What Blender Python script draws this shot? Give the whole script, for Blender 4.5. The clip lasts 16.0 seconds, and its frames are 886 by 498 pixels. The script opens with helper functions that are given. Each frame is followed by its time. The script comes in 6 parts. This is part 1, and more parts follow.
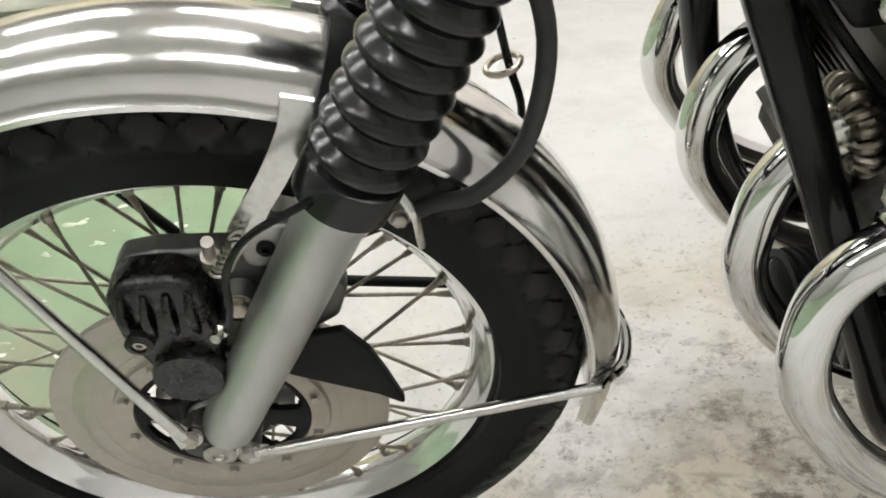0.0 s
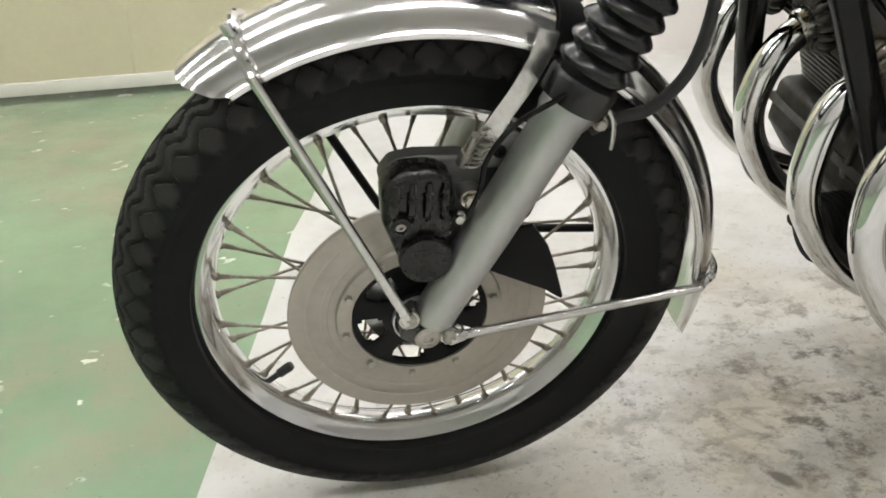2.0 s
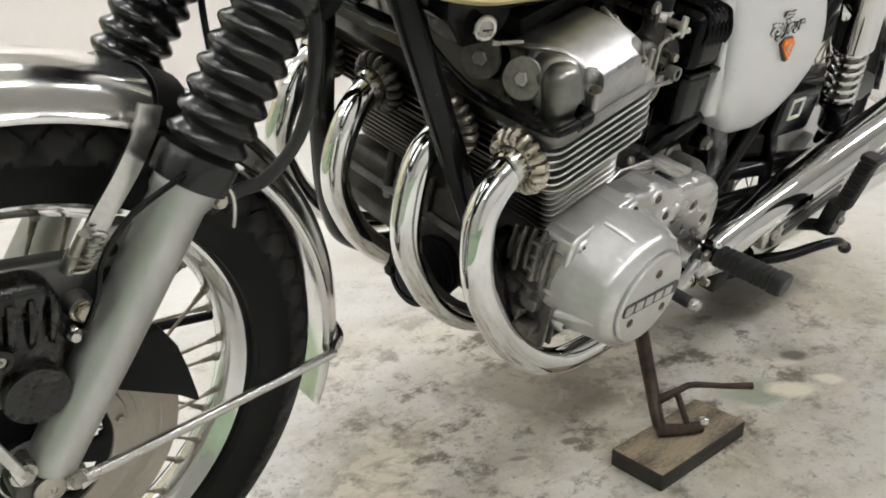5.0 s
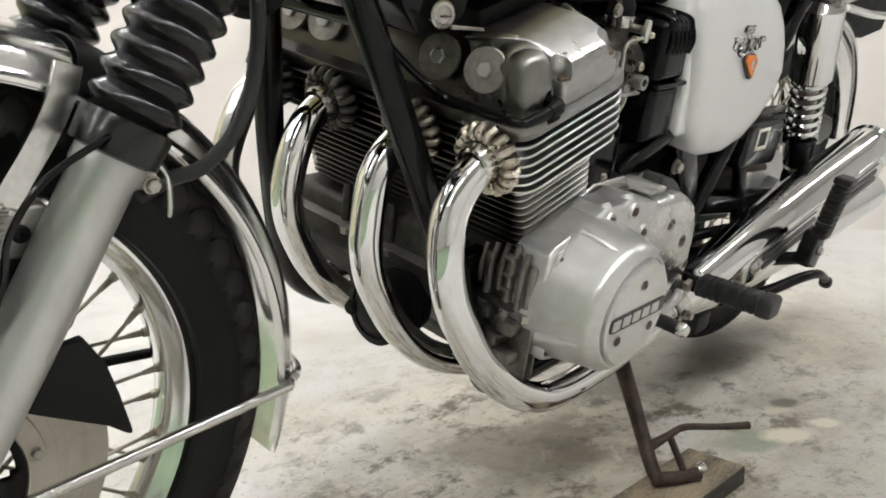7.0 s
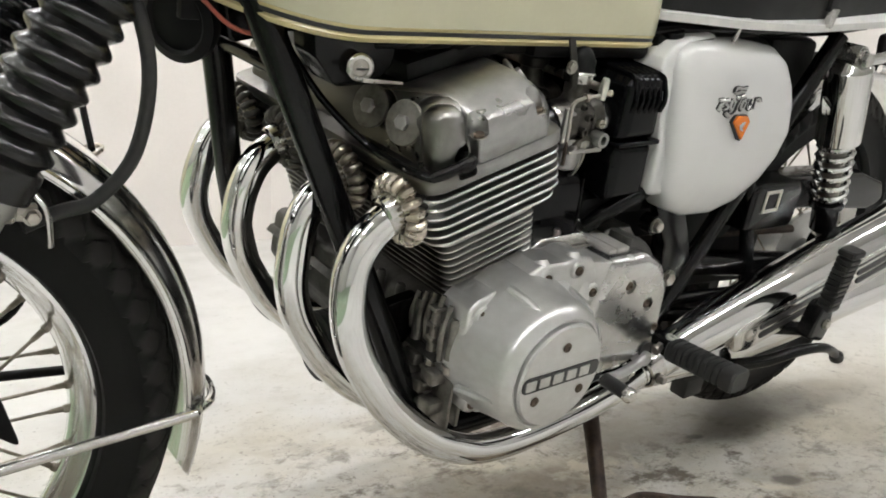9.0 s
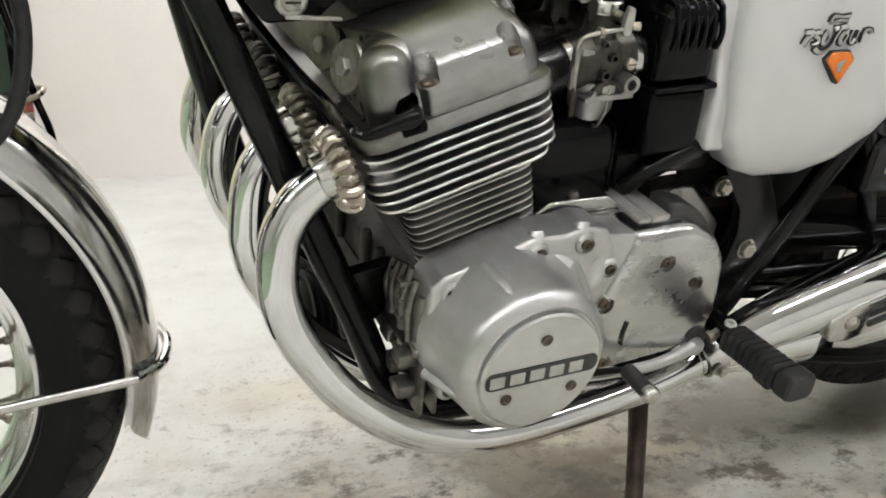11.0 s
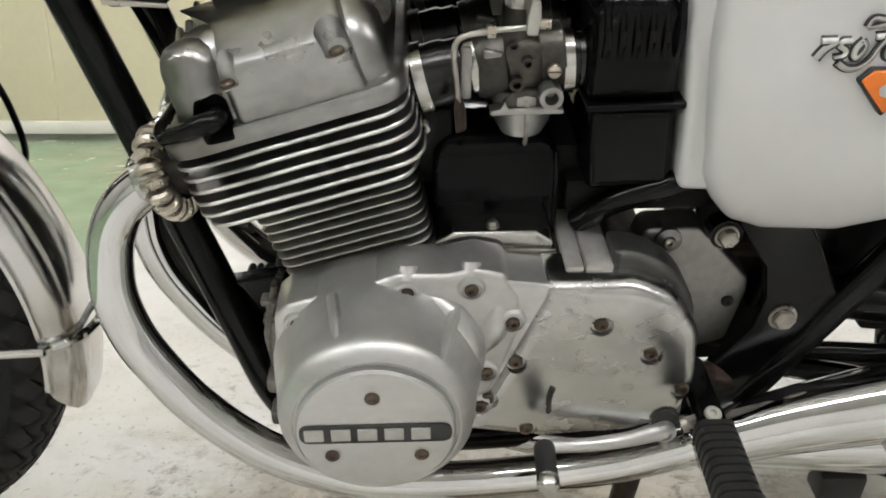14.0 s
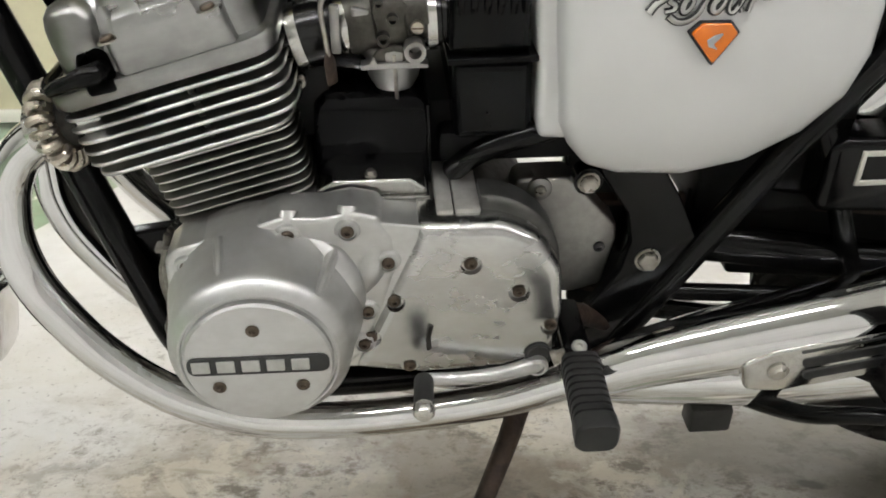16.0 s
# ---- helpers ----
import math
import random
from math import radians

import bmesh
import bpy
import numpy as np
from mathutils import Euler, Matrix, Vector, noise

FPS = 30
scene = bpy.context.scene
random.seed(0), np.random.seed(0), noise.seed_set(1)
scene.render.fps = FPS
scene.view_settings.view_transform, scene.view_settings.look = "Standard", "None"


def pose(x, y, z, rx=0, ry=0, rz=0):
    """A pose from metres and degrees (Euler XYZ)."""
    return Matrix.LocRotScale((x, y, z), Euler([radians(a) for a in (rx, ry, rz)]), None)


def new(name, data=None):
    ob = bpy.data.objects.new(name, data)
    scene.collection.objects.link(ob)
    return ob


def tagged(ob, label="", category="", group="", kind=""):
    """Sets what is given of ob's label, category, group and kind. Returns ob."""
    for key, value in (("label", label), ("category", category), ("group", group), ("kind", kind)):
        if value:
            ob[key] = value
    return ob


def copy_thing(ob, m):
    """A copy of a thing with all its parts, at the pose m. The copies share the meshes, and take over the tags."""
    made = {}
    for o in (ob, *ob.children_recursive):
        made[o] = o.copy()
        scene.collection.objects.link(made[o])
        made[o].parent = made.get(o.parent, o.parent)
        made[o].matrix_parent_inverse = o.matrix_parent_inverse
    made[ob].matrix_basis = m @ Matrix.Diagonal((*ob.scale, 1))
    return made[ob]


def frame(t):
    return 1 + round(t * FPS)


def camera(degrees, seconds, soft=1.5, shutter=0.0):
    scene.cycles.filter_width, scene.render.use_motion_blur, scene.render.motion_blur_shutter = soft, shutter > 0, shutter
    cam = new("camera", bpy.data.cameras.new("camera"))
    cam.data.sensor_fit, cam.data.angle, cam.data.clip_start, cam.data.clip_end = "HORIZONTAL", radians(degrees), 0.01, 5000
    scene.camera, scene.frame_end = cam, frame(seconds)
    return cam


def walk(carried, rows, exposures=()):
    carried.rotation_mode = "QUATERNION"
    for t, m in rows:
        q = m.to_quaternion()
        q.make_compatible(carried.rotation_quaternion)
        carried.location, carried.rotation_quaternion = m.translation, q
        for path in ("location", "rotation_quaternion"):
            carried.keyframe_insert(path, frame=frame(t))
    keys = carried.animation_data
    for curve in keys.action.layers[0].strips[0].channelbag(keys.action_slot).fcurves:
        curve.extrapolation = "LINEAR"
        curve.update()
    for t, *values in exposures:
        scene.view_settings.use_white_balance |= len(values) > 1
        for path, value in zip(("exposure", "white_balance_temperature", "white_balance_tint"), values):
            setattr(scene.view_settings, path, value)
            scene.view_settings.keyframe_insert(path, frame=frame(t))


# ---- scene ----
cam = camera(53.91, 16.0, soft=1.8)
# seconds, x, y, z, yaw, pitch, roll
ROWS = [
    (0.0, 0.1551, -0.7534, 0.8361, -2.25, -33.47, -4.97),
    (0.5, -0.0394, -0.8542, 0.8346, -11.06, -31.55, -3.56),
    (1.0, -0.1238, -0.9111, 0.8317, -13.68, -28.91, -0.60),
    (1.5, -0.1544, -0.9409, 0.8148, -12.75, -27.72, -0.97),
    (2.0, -0.1580, -1.0067, 0.7892, -11.19, -25.52, -1.94),
    (2.5, -0.1490, -1.0747, 0.7848, -11.31, -23.59, -2.50),
    (3.0, -0.1501, -1.1127, 0.7845, -11.24, -23.25, -2.70),
    (3.5, -0.1570, -1.1277, 0.7877, -13.53, -22.88, -3.21),
    (4.0, -0.1637, -1.0953, 0.7974, -23.60, -23.14, -2.48),
    (4.5, -0.1991, -0.9799, 0.7863, -38.27, -22.73, 0.49),
    (4.7, -0.2220, -0.9382, 0.7793, -42.75, -21.74, 0.56),
    (6.8, -0.1928, -0.8528, 0.6430, -46.72, -15.85, -2.20),
    (7.0, -0.1905, -0.8630, 0.6279, -47.49, -12.90, -2.02),
    (7.5, -0.1910, -0.8731, 0.6186, -46.40, -9.73, 0.85),
    (8.0, -0.1616, -0.8939, 0.6182, -46.21, -9.80, 1.87),
    (8.5, -0.1130, -0.9339, 0.6280, -43.70, -10.53, 1.34),
    (9.0, -0.0348, -1.0146, 0.6538, -39.06, -11.29, 0.78),
    (9.2, -0.0080, -1.0419, 0.6602, -37.57, -11.72, 0.63),
    (11.3, 0.3131, -1.0174, 0.6775, -20.90, -17.52, 0.15),
    (11.5, 0.3623, -1.0316, 0.6834, -17.85, -17.71, 0.26),
    (12.0, 0.4593, -1.0565, 0.6925, -13.29, -17.06, 0.74),
    (12.5, 0.5104, -1.0373, 0.6913, -12.49, -17.34, 1.56),
    (13.0, 0.5827, -0.9862, 0.6727, -8.08, -19.36, 2.43),
    (13.5, 0.6183, -0.9683, 0.6807, -4.66, -20.72, 1.25),
    (14.0, 0.6686, -0.9818, 0.6939, -1.80, -19.65, 0.39),
    (14.5, 0.7288, -1.0224, 0.7064, 1.45, -18.34, 0.38),
    (15.0, 0.7546, -1.0430, 0.7063, 2.32, -17.68, 0.32),
    (15.5, 0.7623, -1.0519, 0.6887, 0.54, -17.86, -0.02),
    (16.0, 0.7416, -1.0541, 0.6735, -4.18, -20.00, 0.30),
]
EXPOSURES = [(0.0, 0.0), (1.0, -0.01), (2.5, -0.06), (4.0, 0.0), (7.0, 0.09), (8.5, 0.05), (11.5, 0.02), (14.5, -0.04), (16.0, -0.02)]
walk(cam, [(t, pose(x, y, z, 90 + pitch, 0, yaw) @ pose(0, 0, 0, 0, 0, roll)) for t, x, y, z, yaw, pitch, roll in ROWS], EXPOSURES)

# ---- light: fluorescent tubes under the ceiling, faint bounce in the air of the room ----
TUBE_POWER = 64.5
TUBE_COLOUR = (0.985, 0.985, 1.0)
world = bpy.data.worlds.new("world")
scene.world = world
world.use_nodes = True
world.node_tree.nodes["Background"].inputs["Color"].default_value = (0.9, 0.9, 0.88, 1)
world.node_tree.nodes["Background"].inputs["Strength"].default_value = 0.05


# ---- materials ----
def mat(name, a, b=None, rough=0.5, rough2=None, metal=0.0, scale=12.0, fine=160.0, bump=0.0, bump_scale=300.0, coat=0.0, lo=0.35, hi=0.7, stretch=(1, 1, 1), spec=0.5):
    """Two colours mixed by a large and a fine noise, with uneven gloss and a fine relief."""
    m = bpy.data.materials.new(name)
    m.use_nodes = True
    nt = m.node_tree
    n, link = nt.nodes, nt.links.new
    bs = n["Principled BSDF"]
    co = n.new("ShaderNodeTexCoord")
    mp = n.new("ShaderNodeMapping")
    mp.inputs["Scale"].default_value = stretch
    link(co.outputs["Object"], mp.inputs["Vector"])
    big = n.new("ShaderNodeTexNoise")
    big.inputs["Scale"].default_value, big.inputs["Detail"].default_value = scale, 6
    small = n.new("ShaderNodeTexNoise")
    small.inputs["Scale"].default_value, small.inputs["Detail"].default_value = fine, 4
    for t in (big, small):
        link(mp.outputs["Vector"], t.inputs["Vector"])
    add = n.new("ShaderNodeMath")
    add.operation = "MULTIPLY_ADD"
    add.inputs[1].default_value = 0.35
    link(small.outputs["Fac"], add.inputs[0])
    mul = n.new("ShaderNodeMath")
    mul.operation = "MULTIPLY"
    mul.inputs[1].default_value = 0.65
    link(big.outputs["Fac"], mul.inputs[0])
    link(mul.outputs[0], add.inputs[2])
    ramp = n.new("ShaderNodeMapRange")
    ramp.inputs["From Min"].default_value, ramp.inputs["From Max"].default_value = lo, hi
    link(add.outputs[0], ramp.inputs["Value"])
    mix = n.new("ShaderNodeMix")
    mix.data_type = "RGBA"
    b = b or tuple(c * 0.8 for c in a)
    mix.inputs["A"].default_value, mix.inputs["B"].default_value = (*a, 1), (*b, 1)
    link(ramp.outputs["Result"], mix.inputs["Factor"])
    link(mix.outputs["Result"], bs.inputs["Base Color"])
    rr = n.new("ShaderNodeMapRange")
    rr.inputs["To Min"].default_value, rr.inputs["To Max"].default_value = rough, rough if rough2 is None else rough2
    link(ramp.outputs["Result"], rr.inputs["Value"])
    link(rr.outputs["Result"], bs.inputs["Roughness"])
    bs.inputs["Metallic"].default_value = metal
    bs.inputs["Coat Weight"].default_value = coat
    bs.inputs["Coat Roughness"].default_value = 0.06
    bs.inputs["Specular IOR Level"].default_value = spec
    if bump:
        bt = n.new("ShaderNodeTexNoise")
        bt.inputs["Scale"].default_value, bt.inputs["Detail"].default_value = bump_scale, 5
        link(mp.outputs["Vector"], bt.inputs["Vector"])
        bp = n.new("ShaderNodeBump")
        bp.inputs["Strength"].default_value, bp.inputs["Distance"].default_value = bump, 0.002
        link(bt.outputs["Fac"], bp.inputs["Height"])
        link(bp.outputs["Normal"], bs.inputs["Normal"])
    return m


CHROME = mat("chrome", (0.80, 0.80, 0.795), (0.72, 0.72, 0.715), 0.035, 0.08, 1.0, scale=9, fine=40)
FENDER_CHROME = mat("soft_chrome", (0.80, 0.79, 0.78), (0.72, 0.71, 0.70), 0.11, 0.20, 1.0, scale=6, fine=30)
SPOKE_STEEL = mat("tarnished_spoke_steel", (0.34, 0.31, 0.26), (0.16, 0.14, 0.11), 0.3, 0.5, 1.0, scale=40)
SCREW_DARK = mat("oily_brown_screw", (0.16, 0.125, 0.095), (0.06, 0.045, 0.035), 0.35, 0.5, 0.8, scale=120)
CARB = mat("stained_carburettor_metal", (0.105, 0.10, 0.088), (0.045, 0.042, 0.036), 0.34, 0.52, 0.85, scale=45, fine=200, bump=0.06)
RIM_CHROME = mat("hazy_rim_chrome", (0.86, 0.86, 0.86), (0.78, 0.78, 0.78), 0.08, 0.18, 1.0, scale=14, fine=60)
HOUSING = mat("grey_cast_housing", (0.115, 0.115, 0.11), (0.065, 0.064, 0.06), 0.32, 0.48, 0.8, scale=10, fine=90, bump=0.02)
CHROME_DULL = mat("worn_chrome", (0.68, 0.67, 0.65), (0.50, 0.49, 0.46), 0.14, 0.3, 1.0, scale=25, bump=0.015)
POLISHED = mat("polished_aluminium", (0.68, 0.68, 0.675), (0.54, 0.535, 0.52), 0.30, 0.43, 0.88, scale=8, fine=70, stretch=(1, 1, 1.6), lo=0.34, hi=0.68)
BUFFED = mat("buffed_aluminium", (0.66, 0.66, 0.655), (0.50, 0.495, 0.48), 0.18, 0.33, 1.0, scale=9, fine=50, stretch=(1, 1, 1.6), lo=0.34, hi=0.66)
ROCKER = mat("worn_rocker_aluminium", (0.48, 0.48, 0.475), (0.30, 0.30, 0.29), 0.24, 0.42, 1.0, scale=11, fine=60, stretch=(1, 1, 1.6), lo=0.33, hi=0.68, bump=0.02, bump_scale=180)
CAST = mat("cast_aluminium", (0.42, 0.41, 0.395), (0.29, 0.285, 0.27), 0.36, 0.52, 0.95, scale=18, fine=120, bump=0.04)
OILY_CAST = mat("brown_stained_casting", (0.27, 0.26, 0.235), (0.10, 0.09, 0.075), 0.34, 0.55, 0.85, scale=30, fine=140, bump=0.05)
CASE_ALU = mat("dull_case_aluminium", (0.56, 0.55, 0.525), (0.38, 0.365, 0.33), 0.34, 0.52, 0.62, scale=20, fine=120, lo=0.38, hi=0.68, bump=0.02)
# near-black casting, far darker than the fins around it
CAST_DARK = mat("dark_cast_aluminium", (0.075, 0.071, 0.064), (0.028, 0.026, 0.023), 0.40, 0.62, 0.7, scale=22, fine=120, bump=0.06)
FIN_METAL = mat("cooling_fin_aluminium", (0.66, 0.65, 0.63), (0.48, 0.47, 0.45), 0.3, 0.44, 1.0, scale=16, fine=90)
SLIDER = mat("fork_aluminium", (0.58, 0.58, 0.575), (0.44, 0.44, 0.43), 0.34, 0.48, 0.95, scale=10, fine=60, stretch=(1, 1, 0.3))
STEEL = mat("steel", (0.50, 0.48, 0.44), (0.34, 0.31, 0.27), 0.25, 0.42, 1.0, scale=60, bump=0.05)
DISC = mat("brake_disc_steel", (0.44, 0.41, 0.36), (0.37, 0.34, 0.295), 0.36, 0.46, 0.8, scale=8, fine=90)
BRASS = mat("tarnished_flange_metal", (0.62, 0.575, 0.50), (0.34, 0.29, 0.225), 0.22, 0.42, 1.0, scale=60, fine=160)
RUBBER = mat("tyre_rubber", (0.0045, 0.0045, 0.0043), (0.008, 0.0078, 0.0072), 0.5, 0.68, scale=16, bump=0.03, spec=0.18)
def darkened(m, axis, bands, colour, above=None):
    """Darkens the base colour in bands along one axis, the borders broken up by noise."""
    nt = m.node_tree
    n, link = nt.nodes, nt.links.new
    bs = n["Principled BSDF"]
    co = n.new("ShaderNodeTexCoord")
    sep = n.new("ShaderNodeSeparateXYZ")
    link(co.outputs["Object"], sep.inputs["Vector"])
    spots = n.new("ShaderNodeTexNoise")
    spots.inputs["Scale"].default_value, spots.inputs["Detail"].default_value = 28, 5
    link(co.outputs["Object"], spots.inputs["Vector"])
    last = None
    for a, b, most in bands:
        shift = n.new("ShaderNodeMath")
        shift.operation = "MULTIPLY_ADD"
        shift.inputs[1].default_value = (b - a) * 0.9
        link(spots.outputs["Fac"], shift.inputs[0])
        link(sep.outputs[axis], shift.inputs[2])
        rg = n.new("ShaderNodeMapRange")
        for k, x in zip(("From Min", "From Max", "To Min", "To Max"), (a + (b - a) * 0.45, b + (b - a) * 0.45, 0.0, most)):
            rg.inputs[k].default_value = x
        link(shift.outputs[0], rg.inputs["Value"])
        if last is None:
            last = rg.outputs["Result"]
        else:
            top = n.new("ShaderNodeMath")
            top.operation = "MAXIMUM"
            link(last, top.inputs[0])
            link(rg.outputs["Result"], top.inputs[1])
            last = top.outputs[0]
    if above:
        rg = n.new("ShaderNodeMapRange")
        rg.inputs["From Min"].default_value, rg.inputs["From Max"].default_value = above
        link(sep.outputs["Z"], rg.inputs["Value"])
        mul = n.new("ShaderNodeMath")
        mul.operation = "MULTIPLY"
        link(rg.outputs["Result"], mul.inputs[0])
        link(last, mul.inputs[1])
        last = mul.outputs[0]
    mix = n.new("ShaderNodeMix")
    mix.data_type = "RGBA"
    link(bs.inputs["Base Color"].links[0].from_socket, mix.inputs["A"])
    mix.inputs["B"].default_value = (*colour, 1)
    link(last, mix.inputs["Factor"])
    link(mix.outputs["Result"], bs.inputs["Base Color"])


# fins darker inwards of their end edges
darkened(FIN_METAL, "Y", [(-0.186, -0.168, 1.0)], (0.085, 0.080, 0.070))
# rocker cover darker along its upper rear edge
darkened(ROCKER, "X", [(0.062, 0.082, 0.8)], (0.105, 0.10, 0.092), (0.236, 0.252))
# rocker cover darker towards its front
darkened(ROCKER, "X", [(-0.026, -0.066, 0.85)], (0.17, 0.165, 0.15))
# shadow over the inner crown, put into the rocker colour
darkened(ROCKER, "Y", [(-0.150, -0.108, 0.9)], (0.05, 0.047, 0.042))


def dusty_tread(m):
    """Road dust on the raised blocks of the tread, which the tyre mesh marks."""
    nt = m.node_tree
    n, link = nt.nodes, nt.links.new
    bs = n["Principled BSDF"]
    at = n.new("ShaderNodeAttribute")
    at.attribute_name = "dust"
    mix = n.new("ShaderNodeMix")
    mix.data_type = "RGBA"
    link(bs.inputs["Base Color"].links[0].from_socket, mix.inputs["A"])
    mix.inputs["B"].default_value = (0.024, 0.023, 0.0215, 1)
    link(at.outputs["Fac"], mix.inputs["Factor"])
    link(mix.outputs["Result"], bs.inputs["Base Color"])


dusty_tread(RUBBER)
BOOT = mat("rubber_gaiter", (0.005, 0.005, 0.005), (0.008, 0.0078, 0.0075), 0.2, 0.26, scale=12, spec=0.45)
GRIP = mat("rubber_grip", (0.016, 0.016, 0.016), (0.030, 0.0295, 0.0285), 0.42, 0.58, scale=40, bump=0.05, spec=0.35)
BLACK = mat("black_frame_paint", (0.0025, 0.0025, 0.0027), (0.0045, 0.0045, 0.0043), 0.12, 0.24, scale=18, spec=0.22)
STARTER_BLACK = mat("black_enamel", (0.0015, 0.0015, 0.002), (0.003, 0.003, 0.0035), 0.08, 0.16, scale=8, spec=0.14)
BLACK_MATT = mat("dull_black_paint", (0.004, 0.004, 0.0042), (0.007, 0.0068, 0.0065), 0.45, 0.6, scale=25, bump=0.03, spec=0.15)
CALIPER_BLACK = mat("black_caliper_enamel", (0.003, 0.003, 0.003), (0.012, 0.011, 0.009), 0.18, 0.38, scale=45, bump=0.012, spec=0.45)
PLASTIC = mat("black_plastic", (0.0022, 0.0024, 0.0026), (0.004, 0.0042, 0.0045), 0.06, 0.15, scale=20, spec=0.14)
TANK_PAINT = mat("cream_tank_paint", (0.62, 0.60, 0.42), (0.58, 0.555, 0.385), 0.1, 0.14, scale=6, coat=0.9)
GOLD = mat("gold_pinstripe", (0.66, 0.57, 0.30), (0.60, 0.52, 0.27), 0.25, coat=0.6)
SILVER = mat("silver_paint", (0.72, 0.72, 0.71), (0.69, 0.69, 0.68), 0.3, 0.34, 0.12, scale=5, fine=30, coat=0.5)
ORANGE = mat("orange_enamel", (0.80, 0.20, 0.012), (0.72, 0.165, 0.01), 0.16, 0.22, scale=60, coat=0.7)
BADGE_BLACK = mat("badge_black", (0.02, 0.02, 0.02), (0.03, 0.03, 0.03), 0.35, scale=80)
BADGE_SILVER = mat("badge_silver", (0.62, 0.62, 0.60), (0.5, 0.5, 0.48), 0.3, 0.4, 0.8, scale=120)
SEAT_VINYL = mat("seat_vinyl", (0.007, 0.007, 0.0075), (0.011, 0.011, 0.011), 0.42, 0.55, scale=30, bump=0.06, bump_scale=700, spec=0.3)
RUST = mat("rusty_brown_steel", (0.065, 0.040, 0.028), (0.02, 0.015, 0.012), 0.45, 0.7, 0.4, scale=45, bump=0.2)
WOOD_OLD = mat("oil_stained_wood", (0.27, 0.215, 0.145), (0.07, 0.055, 0.04), 0.6, 0.8, scale=14, bump=0.25, stretch=(0.6, 2, 3), lo=0.40, hi=0.60)
WOOD_BLACK = mat("near_black_wood", (0.022, 0.018, 0.014), (0.010, 0.008, 0.007), 0.5, 0.7, scale=20, bump=0.3, stretch=(0.6, 2, 4))
WOOD_LIGHT = mat("light_wood", (0.62, 0.42, 0.20), (0.52, 0.34, 0.15), 0.5, 0.6, scale=5, bump=0.05, stretch=(0.3, 1, 6))
PAPER = mat("paper", (0.62, 0.58, 0.50), (0.5, 0.42, 0.34), 0.7, scale=30)
RED_PAPER = mat("red_paper", (0.42, 0.10, 0.07), (0.36, 0.09, 0.06), 0.6, scale=30)
GREEN_BOX = mat("green_painted_steel", (0.055, 0.10, 0.055), (0.04, 0.075, 0.042), 0.4, 0.55, scale=10, bump=0.04)
DARK_GREEN = mat("dark_green_cabinet", (0.015, 0.05, 0.026), (0.011, 0.038, 0.02), 0.35, 0.5, scale=10)
SHELF_DARK = mat("dark_shelf_steel", (0.012, 0.013, 0.012), (0.02, 0.02, 0.019), 0.5, scale=20)
CREAM_PANEL = mat("cream_panel", (0.66, 0.61, 0.44), (0.60, 0.55, 0.39), 0.4, 0.5, scale=2.5, fine=60)
WHITE_TRIM = mat("white_trim", (0.72, 0.70, 0.63), (0.64, 0.62, 0.55), 0.42, 0.55, scale=10)
WALL_PAINT = mat("wall_paint", (0.74, 0.70, 0.665), (0.69, 0.65, 0.61), 0.6, 0.75, scale=2.2, fine=90, bump=0.05, bump_scale=120)
CEILING_PAINT = mat("dull_ceiling_boards", (0.50, 0.49, 0.46), (0.43, 0.42, 0.39), 0.7, scale=3)
WALL_DARK = mat("dark_wall_boards", (0.42, 0.41, 0.39), (0.36, 0.35, 0.33), 0.6, 0.75, scale=2.2, fine=90)
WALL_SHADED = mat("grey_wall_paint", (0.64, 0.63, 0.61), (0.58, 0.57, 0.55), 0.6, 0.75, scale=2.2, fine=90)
SEAT_TRIM = mat("pale_seat_trim", (0.82, 0.81, 0.79), (0.7, 0.69, 0.67), 0.3, 0.4, 0.0, scale=30)
PALE_STEEL = mat("pale_zinc_steel", (0.56, 0.56, 0.52), (0.44, 0.45, 0.40), 0.3, 0.45, 0.8, scale=70)
FIXTURE = mat("lamp_housing", (0.75, 0.74, 0.70), (0.7, 0.69, 0.65), 0.4, scale=10)


def glow(name, colour, power):
    m = bpy.data.materials.new(name)
    m.use_nodes = True
    bs = m.node_tree.nodes["Principled BSDF"]
    bs.inputs["Base Color"].default_value = (0.9, 0.9, 0.88, 1)
    bs.inputs["Emission Color"].default_value, bs.inputs["Emission Strength"].default_value = (*colour, 1), power
    return m


TUBE_GLOW = glow("fluorescent_tube", TUBE_COLOUR, TUBE_POWER)


